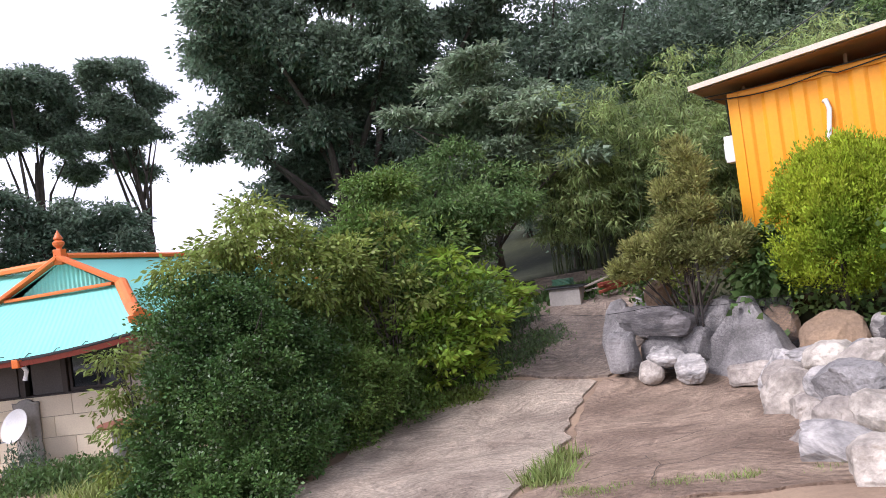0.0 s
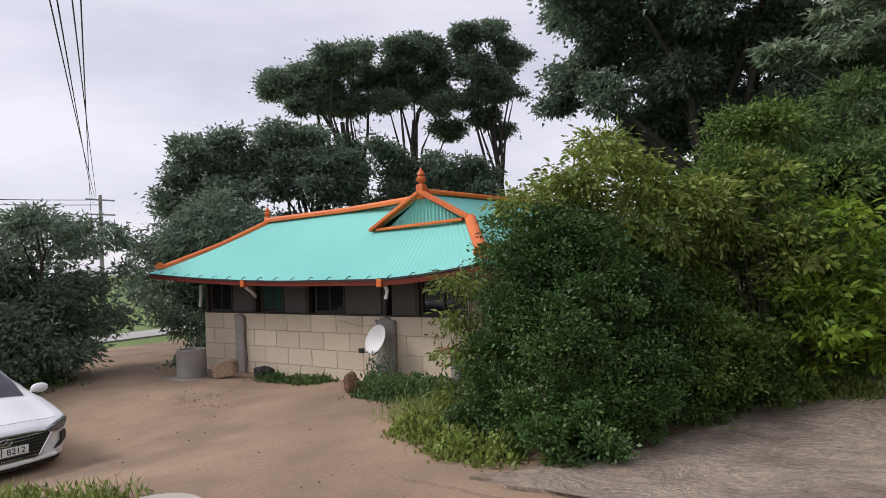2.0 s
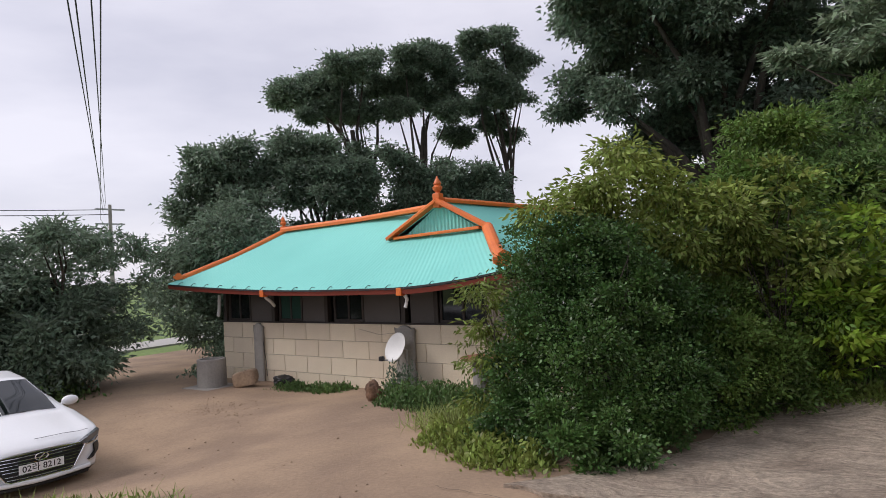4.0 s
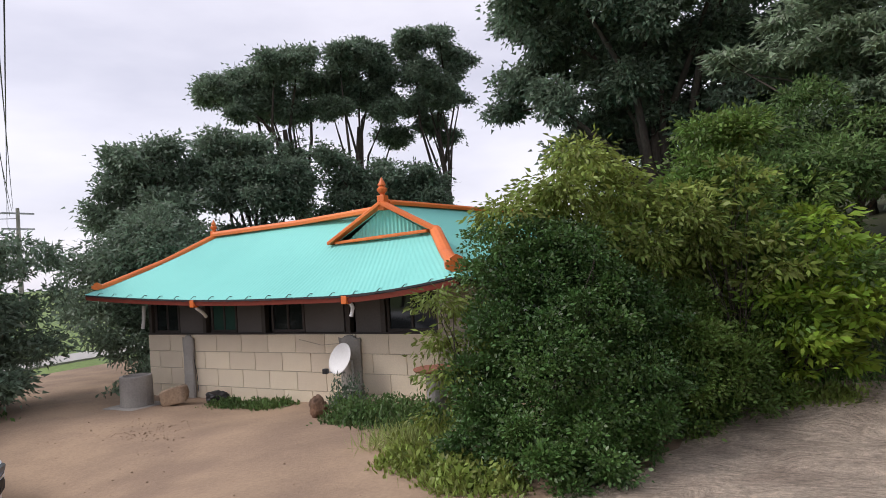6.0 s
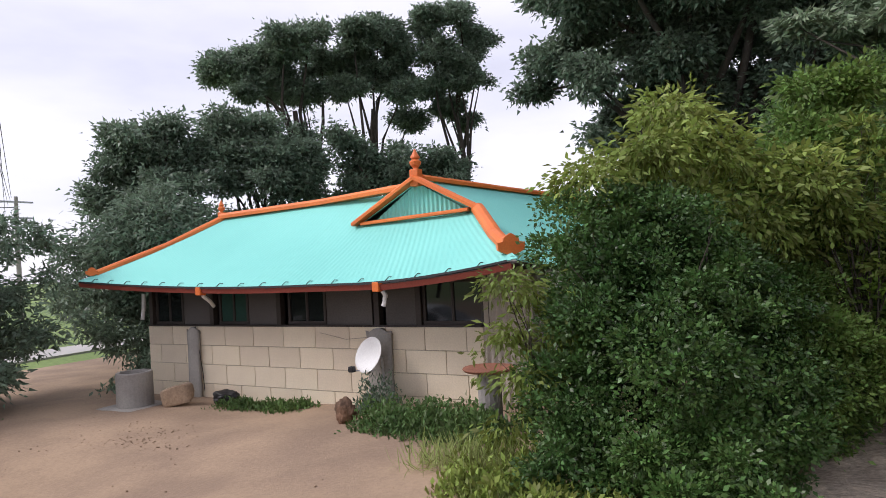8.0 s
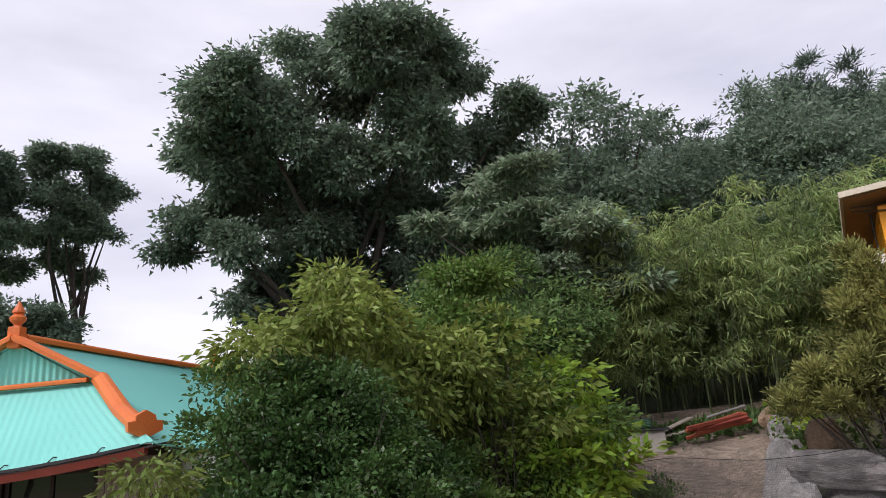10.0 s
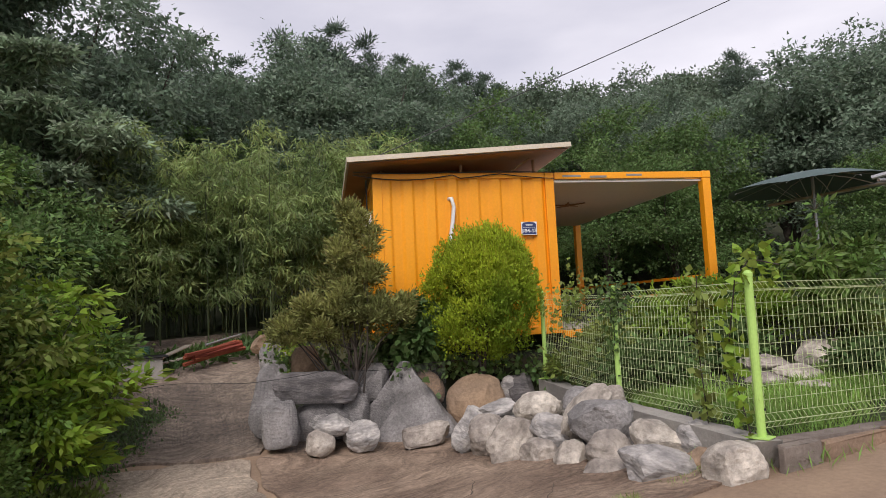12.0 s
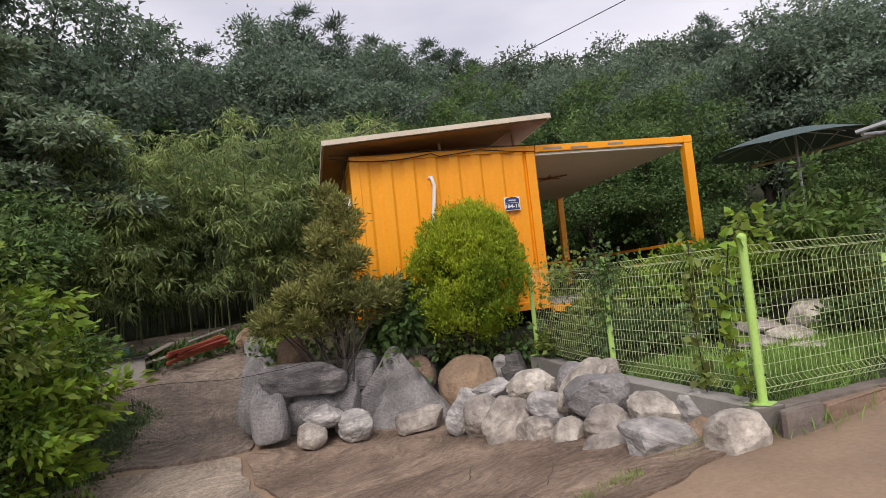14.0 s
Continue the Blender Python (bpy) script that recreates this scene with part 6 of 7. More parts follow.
# ---- things in the yard ----
def yard_things():
    r = thing("concrete_ring", (-8.95, 5.98, -0.62), "grey concrete well ring standing on the yard", "well ring")
    bm = lathe(bmesh.new(), [(0.275, 0), (0.28, 0.02), (0.275, 0.52), (0.27, 0.54), (0.22, 0.54), (0.215, 0.50), (0.215, 0.30)], (0, 0, 0.03), 28)
    part("shell", bm, M_CEMENT, r, smooth=False)
    part("foot_slab", boxed((-0.42, -0.40, -0.03), (0.40, 0.38, 0.035), 0.015), M_CEMENT, r, "low square concrete foot")
    ob = part("stone_block", rock_mesh((0.48, 0.32, 0.32), 77, 3, 0.04, 0.6), M_ROCKTAN, smooth=True)
    ob.matrix_world = pose(-8.2, 6.2, -0.44, 0, -12, 25)
    tagged(ob, "smooth tan stone block tilted on the ground", "rock")
    ob = part("rubber_roll", rock_mesh((0.55, 0.3, 0.24), 78, 4, 0.28), M_BLACK, smooth=True)
    ob.matrix_world = pose(-7.55, 6.55, -0.5, 0, 0, 10)
    tagged(ob, "dark folded sheeting heaped against the wall", "sheeting")
    ob = part("stump", rock_mesh((0.30, 0.30, 0.36), 79, 5, 0.3), mat("rotten_wood", (0.20, 0.115, 0.07), 0.95, vary=0.4, scale=16, bump=1.0, fine=24, second=(0.07, 0.045, 0.03)), smooth=True)
    ob.matrix_world = pose(-4.5, 5.72, -0.33, 0, 0, 20)
    tagged(ob, "weathered brown stump among weeds", "stump")
    # dish
    d = thing("satellite_dish", (-4.62, 6.84, 0.05), "pale satellite dish fixed to the block wall", "satellite dish")
    bm = bmesh.new()
    prof = [(0.003, 0.0), (0.10, 0.006), (0.20, 0.03), (0.27, 0.06), (0.275, 0.056), (0.20, 0.018), (0.10, -0.006), (0.003, -0.012)]
    lathe(bm, prof, (0, 0, 0), 32)
    dish = part("reflector", bm, M_WHITE, d, "off-white dish", smooth=True)
    dish.matrix_basis = pose(-0.1, -0.24, 0.16, 66, 0, -14) @ Matrix.Diagonal((0.93, 0.93, 0.93, 1))
    part("mast", tubed([(0.0, -0.03, -0.3), (0.0, -0.1, -0.25), (0.0, -0.12, 0.12), (-0.05, -0.2, 0.15)], 0.018, 8), M_METAL, d)
    arm = tubed([(-0.08, -0.2, -0.05), (-0.28, -0.42, -0.02)], 0.010, 6)
    part("feed_arm", arm, M_METAL, d)
    part("feed_head", boxed((-0.33, -0.47, -0.04), (-0.25, -0.39, 0.04), 0.015), M_BLACK, d, "black receiver head")
    # cables on the wall
    c = thing("wall_cable", (-8.5, 6.84, 0.5), "thin grey cable hanging on the wall", "cable")
    part("drop_wire", tubed([(0.0, 0.01, 0.07), (0.08, -0.01, -0.3), (0.14, 0, -0.7), (0.16, 0, -1.0)], 0.006, 5), M_BLACK, c)
    part("run_wire", tubed([(2.7, 0.0, -0.01), (3.2, -0.02, -0.1), (3.7, 0.0, -0.06), (4.0, -0.05, 0.0)], 0.005, 5), M_MORTAR, c)
    # round table by the corner
    t = thing("round_table", on(-2.5, 5.7), "small rust-brown round table among the weeds", "table")
    zt = 0.28 - t.location.z
    part("tabletop", lathe(bmesh.new(), [(0.003, zt - 0.04), (0.27, zt - 0.035), (0.29, zt - 0.01), (0.285, zt), (0.003, zt + 0.004)], (0, 0, 0), 24), mat("rusty_top", (0.30, 0.12, 0.07), 0.8, vary=0.3, scale=12, bump=0.2), t)
    part("pedestal", lathe(bmesh.new(), [(0.2, -0.05), (0.2, 0.02), (0.13, 0.1), (0.13, zt - 0.04)], (0, 0, 0), 16), M_CEMENT, t)
    # pale cupboard at the side wall
    w = thing("wall_cupboard", (-2.05, 7.6, 0.0), "pale metal cupboard against the side wall", "cupboard")
    part("body", boxed((-0.34, -0.3, -0.75), (0.25, 0.4, 1.28), 0.012), M_WHITE, w)
    part("roof_sheet", boxed((-0.37, -0.36, 1.28), (0.30, 0.45, 1.31), 0.006), M_BLACK, w)
    part("door", boxed((-0.3, -0.315, -0.6), (0.2, -0.302, 1.2), 0.004), M_WHITE, w)
    # manhole
    m = thing("manhole_cover", on(-2.03, 0.93, 0.0), "round pale concrete manhole cover set in the earth", "manhole cover")
    part("lid", lathe(bmesh.new(), [(0.36, -0.05), (0.36, 0.02), (0.35, 0.028), (0.003, 0.03)], (0, 0, 0), 36), mat("pale_concrete", (0.45, 0.42, 0.36), 0.9, vary=0.08, scale=12, bump=0.3), m)
    part("lifting_eye", tubed([(-0.05, 0.12, 0.028), (-0.02, 0.12, 0.045), (0.02, 0.12, 0.045), (0.05, 0.12, 0.028)], 0.007, 6), M_BLACK, m)


yard_things()


# ---- top of the drive ----
def drive_things():
    t = thing("concrete_trough", (3.9, 10.45, 0.66), "grey concrete trough at the top of the drive", "trough", turn=-18)
    bm = bmesh.new()
    for lo, hi in (((-0.3, -0.25, 0), (0.3, -0.19, 0.36)), ((-0.3, 0.19, 0), (0.3, 0.25, 0.36)), ((-0.3, -0.19, 0), (-0.24, 0.19, 0.36)), ((0.24, -0.19, 0), (0.3, 0.19, 0.36)), ((-0.3, -0.25, -0.1), (0.3, 0.25, 0.0))):
        box(bm, lo, hi, 0.008)
    part("basin", bm, M_CEMENT, t)
    part("sheet", boxed((-0.36, -0.3, 0.362), (0.38, 0.3, 0.385), 0.008), M_BLACK, t, "black sheet over the top")
    h = thing("hose_coil", (3.85, 10.5, 1.05), "coil of green garden hose on the trough", "hose")
    bm = bmesh.new()
    tube(bm, [Vector(((0.2 + 0.02 * math.sin(3 * a)) * math.cos(a), (0.16 + 0.02 * math.cos(2 * a)) * math.sin(a), 0.02 + 0.004 * a)) for a in np.linspace(0, 10 * math.pi, 120)], 0.011, 5)
    part("hose", bm, mat("green_hose", (0.05, 0.13, 0.08), 0.5), h)
    rng = random.Random(4)
    p = thing("steel_pipes", (5.05, 10.35, 0.95), "heap of rust-red square steel tubes", "pipe heap", turn=-10)
    for i in range(14):
        y, z = rng.uniform(-0.16, 0.16), 0.03 + 0.055 * (i // 5)
        o = rng.uniform(-0.15, 0.15)
        ob = part("tube", boxed((-0.45 + o, -0.025, -0.025), (0.5 + o, 0.025, 0.025), 0.004), M_RUSTPIPE, p)
        ob.matrix_basis = pose(0, y, z, rng.uniform(0, 40), -9 + rng.uniform(-4, 4), rng.uniform(-7, 7) + 20)
    ob = part("tube", tubed([(-0.1, 0.1, 0.2), (0.6, 0.36, 0.34)], 0.022, 10), M_METAL, p, "grey plastic pipe")
    b = thing("planks", (4.55, 10.6, 0.75), "grey weathered boards lying by the trough", "boards", turn=15)
    for i, (y, z) in enumerate(((0, 0.02), (0.12, 0.05), (0.26, 0.03))):
        ob = part("plank", boxed((-0.6, -0.06, -0.012), (0.6, 0.06, 0.012), 0.003), M_PANEL, b)
        ob.matrix_basis = pose(0, y, z + 0.12 * i, 0, -6 * i, 8 * i)
    # dark net across the drive
    n = thing("shade_net", (0, 0, 0), "fine dark plastic net strung low across the drive", "net")
    line = [Vector((1.93, 7.9, 0.88)), Vector((2.68, 7.95, 0.82)), Vector((3.7, 7.65, 0.79)), Vector((4.4, 6.55, 0.87)), Vector((5.25, 6.42, 0.88)), Vector((6.25, 5.95, 0.86))]
    def net_at(u, v):
        k = u * 5
        i = min(int(k), 4)
        q = line[i].lerp(line[i + 1], k - i)
        zb = ground_z(q.x, q.y) + 0.06
        z = zb + (q.z - 0.06 * math.sin(math.pi * u * 3) ** 2 - zb) * v
        return Vector((q.x + 0.03 * math.sin(u * 40 + v * 3), q.y + 0.03 * math.sin(u * 31 - v * 2), z))
    bm = bmesh.new()
    N, K = 360, 46
    for i in range(N + 1):
        a = [net_at(i / N, v) for v in (0, 0.25, 0.5, 0.75, 1)]
        for q0, q1 in zip(a, a[1:]):
            e = Vector((0.0007, -0.0004, 0))
            bm.faces.new([bm.verts.new(c) for c in (q0 - e, q0 + e, q1 + e, q1 - e)])
    for j in range(K + 1):
        a = [net_at(i / 60, j / K) for i in range(61)]
        for q0, q1 in zip(a, a[1:]):
            e = Vector((0, 0, 0.0007))
            bm.faces.new([bm.verts.new(c) for c in (q0 - e, q0 + e, q1 + e, q1 - e)])
    tagged(part("netting", bm, mat("dark_net", (0.07, 0.07, 0.072), 0.6, vary=0.2, bump=0), n), kind="stuff")
    part("stake", tubed([(1.93, 7.83, ground_z(1.93, 7.83) - 0.1), (1.95, 7.83, 0.95)], 0.03, 8), M_BARK, n)
    part("top_cord", tubed([net_at(i / 40, 1) for i in range(41)], 0.004, 4), M_BLACK, n)


drive_things()


# ---- fittings of the cabin ----
def cabin_fittings():
    s = part("address_sign", boxed((-0.17, -0.012, -0.19), (0.17, 0, 0.15), 0.006), M_PLATE)
    s.matrix_world = Matrix.Translation(cab(2.52, -0.012, 2.83)) @ Matrix.Rotation(math.atan2(CU.y, CU.x), 4, "Z") @ Matrix.Diagonal((0.78, 1, 0.64, 1))
    tagged(s, "navy and white house-number sign on the cabin", "sign")
    navy = mat("sign_navy", (0.03, 0.045, 0.13), 0.4, vary=0.05, bump=0)
    bm = bmesh.new()
    f = bm.faces.new([bm.verts.new((x, -0.0165, z)) for x, z in ((-0.15, -0.17), (0.15, -0.17), (0.15, 0.09), (0.11, 0.13), (0.0, 0.15), (-0.11, 0.13), (-0.15, 0.09))])
    ex = bmesh.ops.extrude_face_region(bm, geom=[f])
    for v in (g for g in ex["geom"] if isinstance(g, bmesh.types.BMVert)):
        v.co.y += 0.004
    bmesh.ops.recalc_face_normals(bm, faces=bm.faces)
    part("sign_face", bm, navy, s)
    part("sign_line", boxed((-0.13, -0.0205, 0.0), (0.13, -0.0172, 0.006)), M_PLATE, s)
    text("sign_number", "184-15", 0.125, Matrix.Translation((0, -0.0175, -0.085)) @ pose(0, 0, 0, 90), M_PLATE, s, 0.95, 0.001, 0.002)
    for x in (-0.06, -0.02, 0.02, 0.06):
        part("small_character", boxed((x - 0.014, -0.0195, 0.05), (x + 0.014, -0.0172, 0.08)), M_PLATE, s)
    p = thing("drain_hose", cab(1.22, -0.05, 0), "white flexible drain hose on the cabin wall", "hose")
    o = p.location
    part("hose", tubed([cab(1.22, 0.03, 3.33) - o, cab(1.25, -0.04, 3.33) - o, cab(1.28, -0.05, 3.2) - o, cab(1.25, -0.05, 2.95) - o, cab(1.21, -0.05, 2.7) - o, cab(1.2, -0.05, 2.2) - o, cab(1.19, -0.04, 1.6) - o], 0.032, 10), M_WHITE, p, smooth=True)
    part("hose_clip", tubed([cab(1.17, -0.02, 2.62) - o, cab(1.21, -0.09, 2.62) - o, cab(1.25, -0.02, 2.62) - o], 0.008, 5), M_METAL, p)
    m = thing("meter_box", cab(-0.02, 0.25, 2.95), "white electric meter box on the cabin's side", "meter box", turn=-34.6)
    part("case", boxed((-0.14, -0.13, -0.2), (0.0, 0.13, 0.2), 0.015), M_WHITE, m)
    part("cover", boxed((-0.155, -0.1, -0.14), (-0.141, 0.1, 0.1), 0.004), M_PLATE, m)
    part("conduit", tubed([(-0.06, 0, 0.19), (-0.06, 0, 0.75)], 0.012, 6), M_BLACK, m)
    c = thing("black_cable", cab(0, -0.05, 3.7), "slack black cable along the cabin's top edge", "cable")
    o = c.location
    for k, (sag, dz) in enumerate(((0.09, 0.0), (0.03, 0.04))):
        pts = [cab(-0.3 + 3.3 * u, -0.03 - 0.02 * k, CTOP - 0.02 + dz - sag * abs(math.sin(math.pi * (u * 2.0 if u < 0.5 else u * 1.4))) ** 0.9) - o for u in np.linspace(0, 1, 26)]
        part("cable_run", tubed(pts, 0.009, 5), M_BLACK, c)


cabin_fittings()


# ---- garden ----
def garden():
    u = thing("garden_umbrella", on(10.35, 2.36), "open dark-green garden umbrella", "umbrella")
    zt = 3.3 - u.location.z
    part("pole", tubed([(0, 0, -0.1), (0.05, 0, zt)], 0.022, 8), M_METAL, u)
    R = 1.12
    canopy_cloth = mat("umbrella_cloth", (0.06, 0.10, 0.095), 0.65, vary=0.15, bump=0.05)
    bm = bmesh.new()
    surface(bm, lambda a, v: Vector((R * v * math.cos(2 * math.pi * a), R * v * math.sin(2 * math.pi * a), zt + 0.02 - 0.27 * v ** 1.5 + 0.035 * v * abs(math.sin(4 * math.pi * a)))), 64, 8)
    cl = part("canopy", bm, canopy_cloth, u, "dark green cloth canopy", smooth=True)
    for k in range(8):
        a = k * math.pi / 4
        rib = part("rib", tubed([(0.03, 0, zt - 0.01), (R * 0.5 * math.cos(a), R * 0.5 * math.sin(a), zt - 0.10), (R * math.cos(a), R * math.sin(a), zt - 0.27)], 0.007, 5), M_METAL, u)
        part("strut", tubed([(0.03, 0, zt - 0.55), (R * 0.5 * math.cos(a), R * 0.5 * math.sin(a), zt - 0.14)], 0.006, 5), M_METAL, rib)
    a = thing("pergola", on(9.7, 0.95), "galvanised pipe pergola over the garden", "pergola")
    z = 2.92 - a.location.z
    part("upright", tubed([(0.05, 0.1, -0.1), (-0.05, 0.1, z)], 0.03, 10), M_METAL, a)
    part("upright", tubed([(2.2, -1.0, -0.1), (2.2, -1.0, z + 0.1)], 0.03, 10), M_METAL, a)
    part("rail", tubed([(-0.1, 0.52, z + 0.06), (0.25, -1.6, z + 0.42)], 0.03, 10), M_METAL, a)
    part("rail", tubed([(-0.1, 0.45, z + 0.02), (2.4, -1.2, z + 0.1)], 0.025, 10), M_METAL, a)
    part("rail", tubed([(-0.05, 0.1, z), (1.2, 2.2, z + 0.05)], 0.025, 10), M_METAL, a)
    rng = random.Random(12)
    flag = "flat pale garden stone set in the grass"
    for i, (x, y, sx, sy, sz) in enumerate(((8.0, 2.05, 0.6, 0.5, 0.22), (8.25, 2.5, 0.75, 0.55, 0.30), (7.7, 2.3, 0.55, 0.45, 0.18), (8.15, 3.4, 0.6, 0.5, 0.2), (8.3, 4.0, 0.7, 0.5, 0.25), (7.9, 3.9, 0.5, 0.4, 0.2), (8.4, 1.4, 0.6, 0.4, 0.2), (9.2, 3.2, 0.8, 0.6, 0.4), (7.5, 1.75, 0.5, 0.4, 0.12), (8.8, 2.0, 0.7, 0.6, 0.4))):
        rock(on(x, y, sz * 0.35), (sx, sy, sz), rng.uniform(0, 90), M_ROCK, flag, 300 + i, group="garden stones", name="garden_stone")
    rockg = [(9.7, 2.9, 0.9, 0.7), (8.95, 4.9, 0.4, 0.4), (8.6, 3.0, 0.5, 0.4), (7.4, 4.4, 0.4, 0.4), (10.0, 1.0, 1.0, 0.7), (9.6, 4.2, 0.9, 0.7), (6.9, 3.2, 0.6, 0.4), (7.35, 3.75, 0.5, 0.4), (8.3, 4.75, 0.4, 0.4), (9.3, 5.2, 0.45, 0.4), (10.3, 4.3, 0.95, 0.6), (10.9, 3.5, 1.0, 0.6), (8.1, 1.3, 0.5, 0.35), (9.9, 2.0, 0.9, 0.6)]
    for i, (x, y, h, r) in enumerate(rockg):
        m = (L_LIGHT, L_MID, L_MID, L_OLIVE, L_MID)[i % 5]
        tree("garden_shrub", on(x, y), h, [((0, 0, h * 0.75), (r * 0.8, r * 0.8, h * 0.35)), ((0.1, 0, h * 0.4), (r, r, h * 0.35))], 110, 24, 0.17, 0.11, m, "leafy green garden shrub", "shrub", 0.02, 0.45, seed=90 + i, group="garden shrubs")


garden()


def vine(name, pts, n, label, seed, leaf=0.075, m=L_OLIVE, spread=0.11):
    ob = thing(name, pts[0], label, "vine")
    o = Vector(pts[0])
    nr = np.random.default_rng(seed)
    q = [Vector(p) - o for p in pts]
    part("stem", tubed(q, 0.006, 5), M_BARK, ob)
    t = nr.random(n) * (len(q) - 1)
    i = np.minimum(t.astype(int), len(q) - 2)
    arr = np.array(q)
    p = arr[i] + (arr[i + 1] - arr[i]) * (t - i)[:, None] + nr.normal(size=(n, 3)) * spread * np.array([0.6, 0.6, 1])
    d = nr.normal(size=(n, 3)) + np.array([-0.4, -0.4, -0.5])
    part_mesh("foliage", leaf_mesh(name + "_leaves", p, d, leaf, 0.85, 0.2, 0.1, seed), m, ob)


def vines():
    V = Vector
    vine("fence_vine", [FC + V((0.05, 0.1, 0.0)), FC + V((0.12, 0.25, 0.6)), FC + V((0.0, 0.1, 1.2)), FC + V((0.12, 0.02, 1.35)), FC + V((0.4, -0.1, 1.3))], 130, "grape vine climbing the corner post", 81, 0.10, L_LIGHT, 0.08)
    vine("fence_vine", [FC.lerp(FL2, 0.3) + V((0, 0, 0.0)), FC.lerp(FL2, 0.33) + V((0, 0, 0.7)), FC.lerp(FL2, 0.3) + V((0, 0, 1.25))], 130, "yellowing vine hanging on the mesh", 82, 0.09, L_OLIVE, 0.06)
    vine("fence_vine", [FL2 + V((0.1, 0.1, 0.1)), FL2 + V((-0.1, -0.05, 0.9)), FL2 + V((-0.02, 0.05, 1.2)), FC.lerp(FL2, 0.8) + V((0, 0, 1.1))], 420, "dense leafy vine over the fence post", 83, 0.06, L_MID, 0.13)
    vine("fence_vine", [FL2.lerp(FL3, 0.2) + V((0, 0, 1.1)), FL2.lerp(FL3, 0.5) + V((0, 0, 1.05)), FL2.lerp(FL3, 0.8) + V((0, 0, 0.9))], 420, "leafy vine along the fence top", 84, 0.06, L_OLIVE, 0.17)
    vine("fence_vine", [FR + V((-0.35, 0.15, 0.1)), FR + V((-0.4, 0.16, 0.8)), FR + V((-0.3, 0.15, 1.3)), FR + V((-0.6, 0.3, 1.1))], 420, "leafy vine beside the gate post", 85, 0.06, L_MID, 0.13)
    vine("bank_ivy", [V((6.2, 6.2, 0.85)), V((6.7, 5.95, 0.85)), V((7.1, 5.6, 0.75)), V((7.4, 5.1, 0.7)), V((7.1, 4.4, 0.6))], 700, "dark creeper over the bank stones", 86, 0.10, L_MID, 0.16)
    vine("bank_ivy", [V((4.6, 7.7, 0.95)), V((5.1, 7.3, 0.9)), V((5.6, 6.95, 0.85)), V((6.1, 6.55, 0.85))], 500, "low greenery along the bank's top", 87, 0.08, L_MID, 0.14)
    vine("bank_ivy", [V((5.7, 9.1, 1.2)), V((5.4, 8.4, 1.05)), V((5.1, 7.8, 0.95))], 400, "low greenery along the bank's top", 88, 0.09, L_LIGHT, 0.22)


vines()
tree("garden_shrub", on(8.85, 1.85), 2.0, [((0, 0, 1.75), (0.16, 0.16, 0.35)), ((-0.25, 0.2, 1.25), (0.3, 0.3, 0.3)), ((0.3, -0.2, 1.2), (0.3, 0.3, 0.28)), ((0, 0, 0.8), (0.4, 0.4, 0.3))], 130, 20, 0.12, 0.13, L_FRESH, "tall leafy garden shrub behind the mesh fence", "shrub", 0.02, 0.35, seed=91, branches=14, heads=52)


# ---- weeds and grass ----
def blades(name, spots, n, size, material, label, seed, wide=0.08, spread=0.16, lift=1.0, h=None):
    """Grass as one mesh: tufts of blades at several spots."""
    nr = np.random.default_rng(seed)
    c = np.array([on(x, y) for x, y in spots])
    i = nr.integers(0, len(c), n)
    p = c[i] + nr.normal(size=(n, 3)) * np.array([spread, spread, 0])
    p[:, 2] = [land_z(a, b) - 0.01 for a, b in p[:, :2]]
    if h:
        p[:, 2] += h * nr.random(n) ** 1.4 * np.exp(-(((p - c[i])[:, :2] / spread) ** 2).sum(1) / 2)
    d = nr.normal(size=(n, 3)) * 0.45 + np.array([0, 0, lift])
    ob = part_mesh(name, leaf_mesh(name + "_mesh", p, d, size, wide, 0.2, 0.15, seed), material)
    return tagged(ob, label, "grass", kind="stuff")


def strip(a, b, n, wide, seed):
    rng = random.Random(seed)
    return [(a[0] + (b[0] - a[0]) * t + rng.uniform(-wide, wide), a[1] + (b[1] - a[1]) * t + rng.uniform(-wide, wide)) for t in [rng.random() for _ in range(n)]]


blades("weeds", strip((-2.4, 4.3), (-1.6, 4.2), 20, 0.22, 1), 700, 0.27, L_DRYGRASS, "tall yellowing grass beside the bushes", 1, 0.04, 0.12)
blades("weeds", strip((-1.6, 3.75), (-0.75, 3.25), 40, 0.2, 2), 700, 0.14, L_DRYGRASS, "yellowing grass at the foot of the bushes", 2, 0.06)
blades("weeds", strip((-1.7, 3.8), (-0.6, 3.2), 60, 0.26, 21), 6500, 0.065, L_OLIVE, "leafy weeds at the foot of the bushes", 21, 0.5, 0.10, 0.8, 0.24)
blades("weeds", strip((-4.1, 5.75), (-2.3, 5.25), 60, 0.3, 3), 7500, 0.075, L_MID, "green weeds between the wall and the bushes", 3, 0.45, 0.14, 0.7, 0.34)
blades("weeds", strip((-4.7, 6.5), (-4.3, 6.35), 12, 0.12, 31), 1300, 0.07, L_DARK, "dark scrubby weeds under the dish", 31, 0.35, 0.10, 0.7, 0.55)
blades("weeds", strip((-7.4, 6.45), (-5.9, 6.5), 30, 0.14, 4), 2400, 0.075, L_MID, "low weeds at the foot of the block wall", 4, 0.4, 0.10, 0.6, 0.16)
blades("weeds", strip((-4.6, 0.35), (-2.5, 0.85), 26, 0.2, 5), 420, 0.22, L_DRYGRASS, "rough grass beside the parked car", 5, 0.06)
blades("weeds", strip((-4.4, 0.3), (-2.5, 0.85), 30, 0.16, 51), 2000, 0.065, L_OLIVE, "leafy weeds beside the parked car", 51, 0.35, 0.11, 0.7, 0.2)
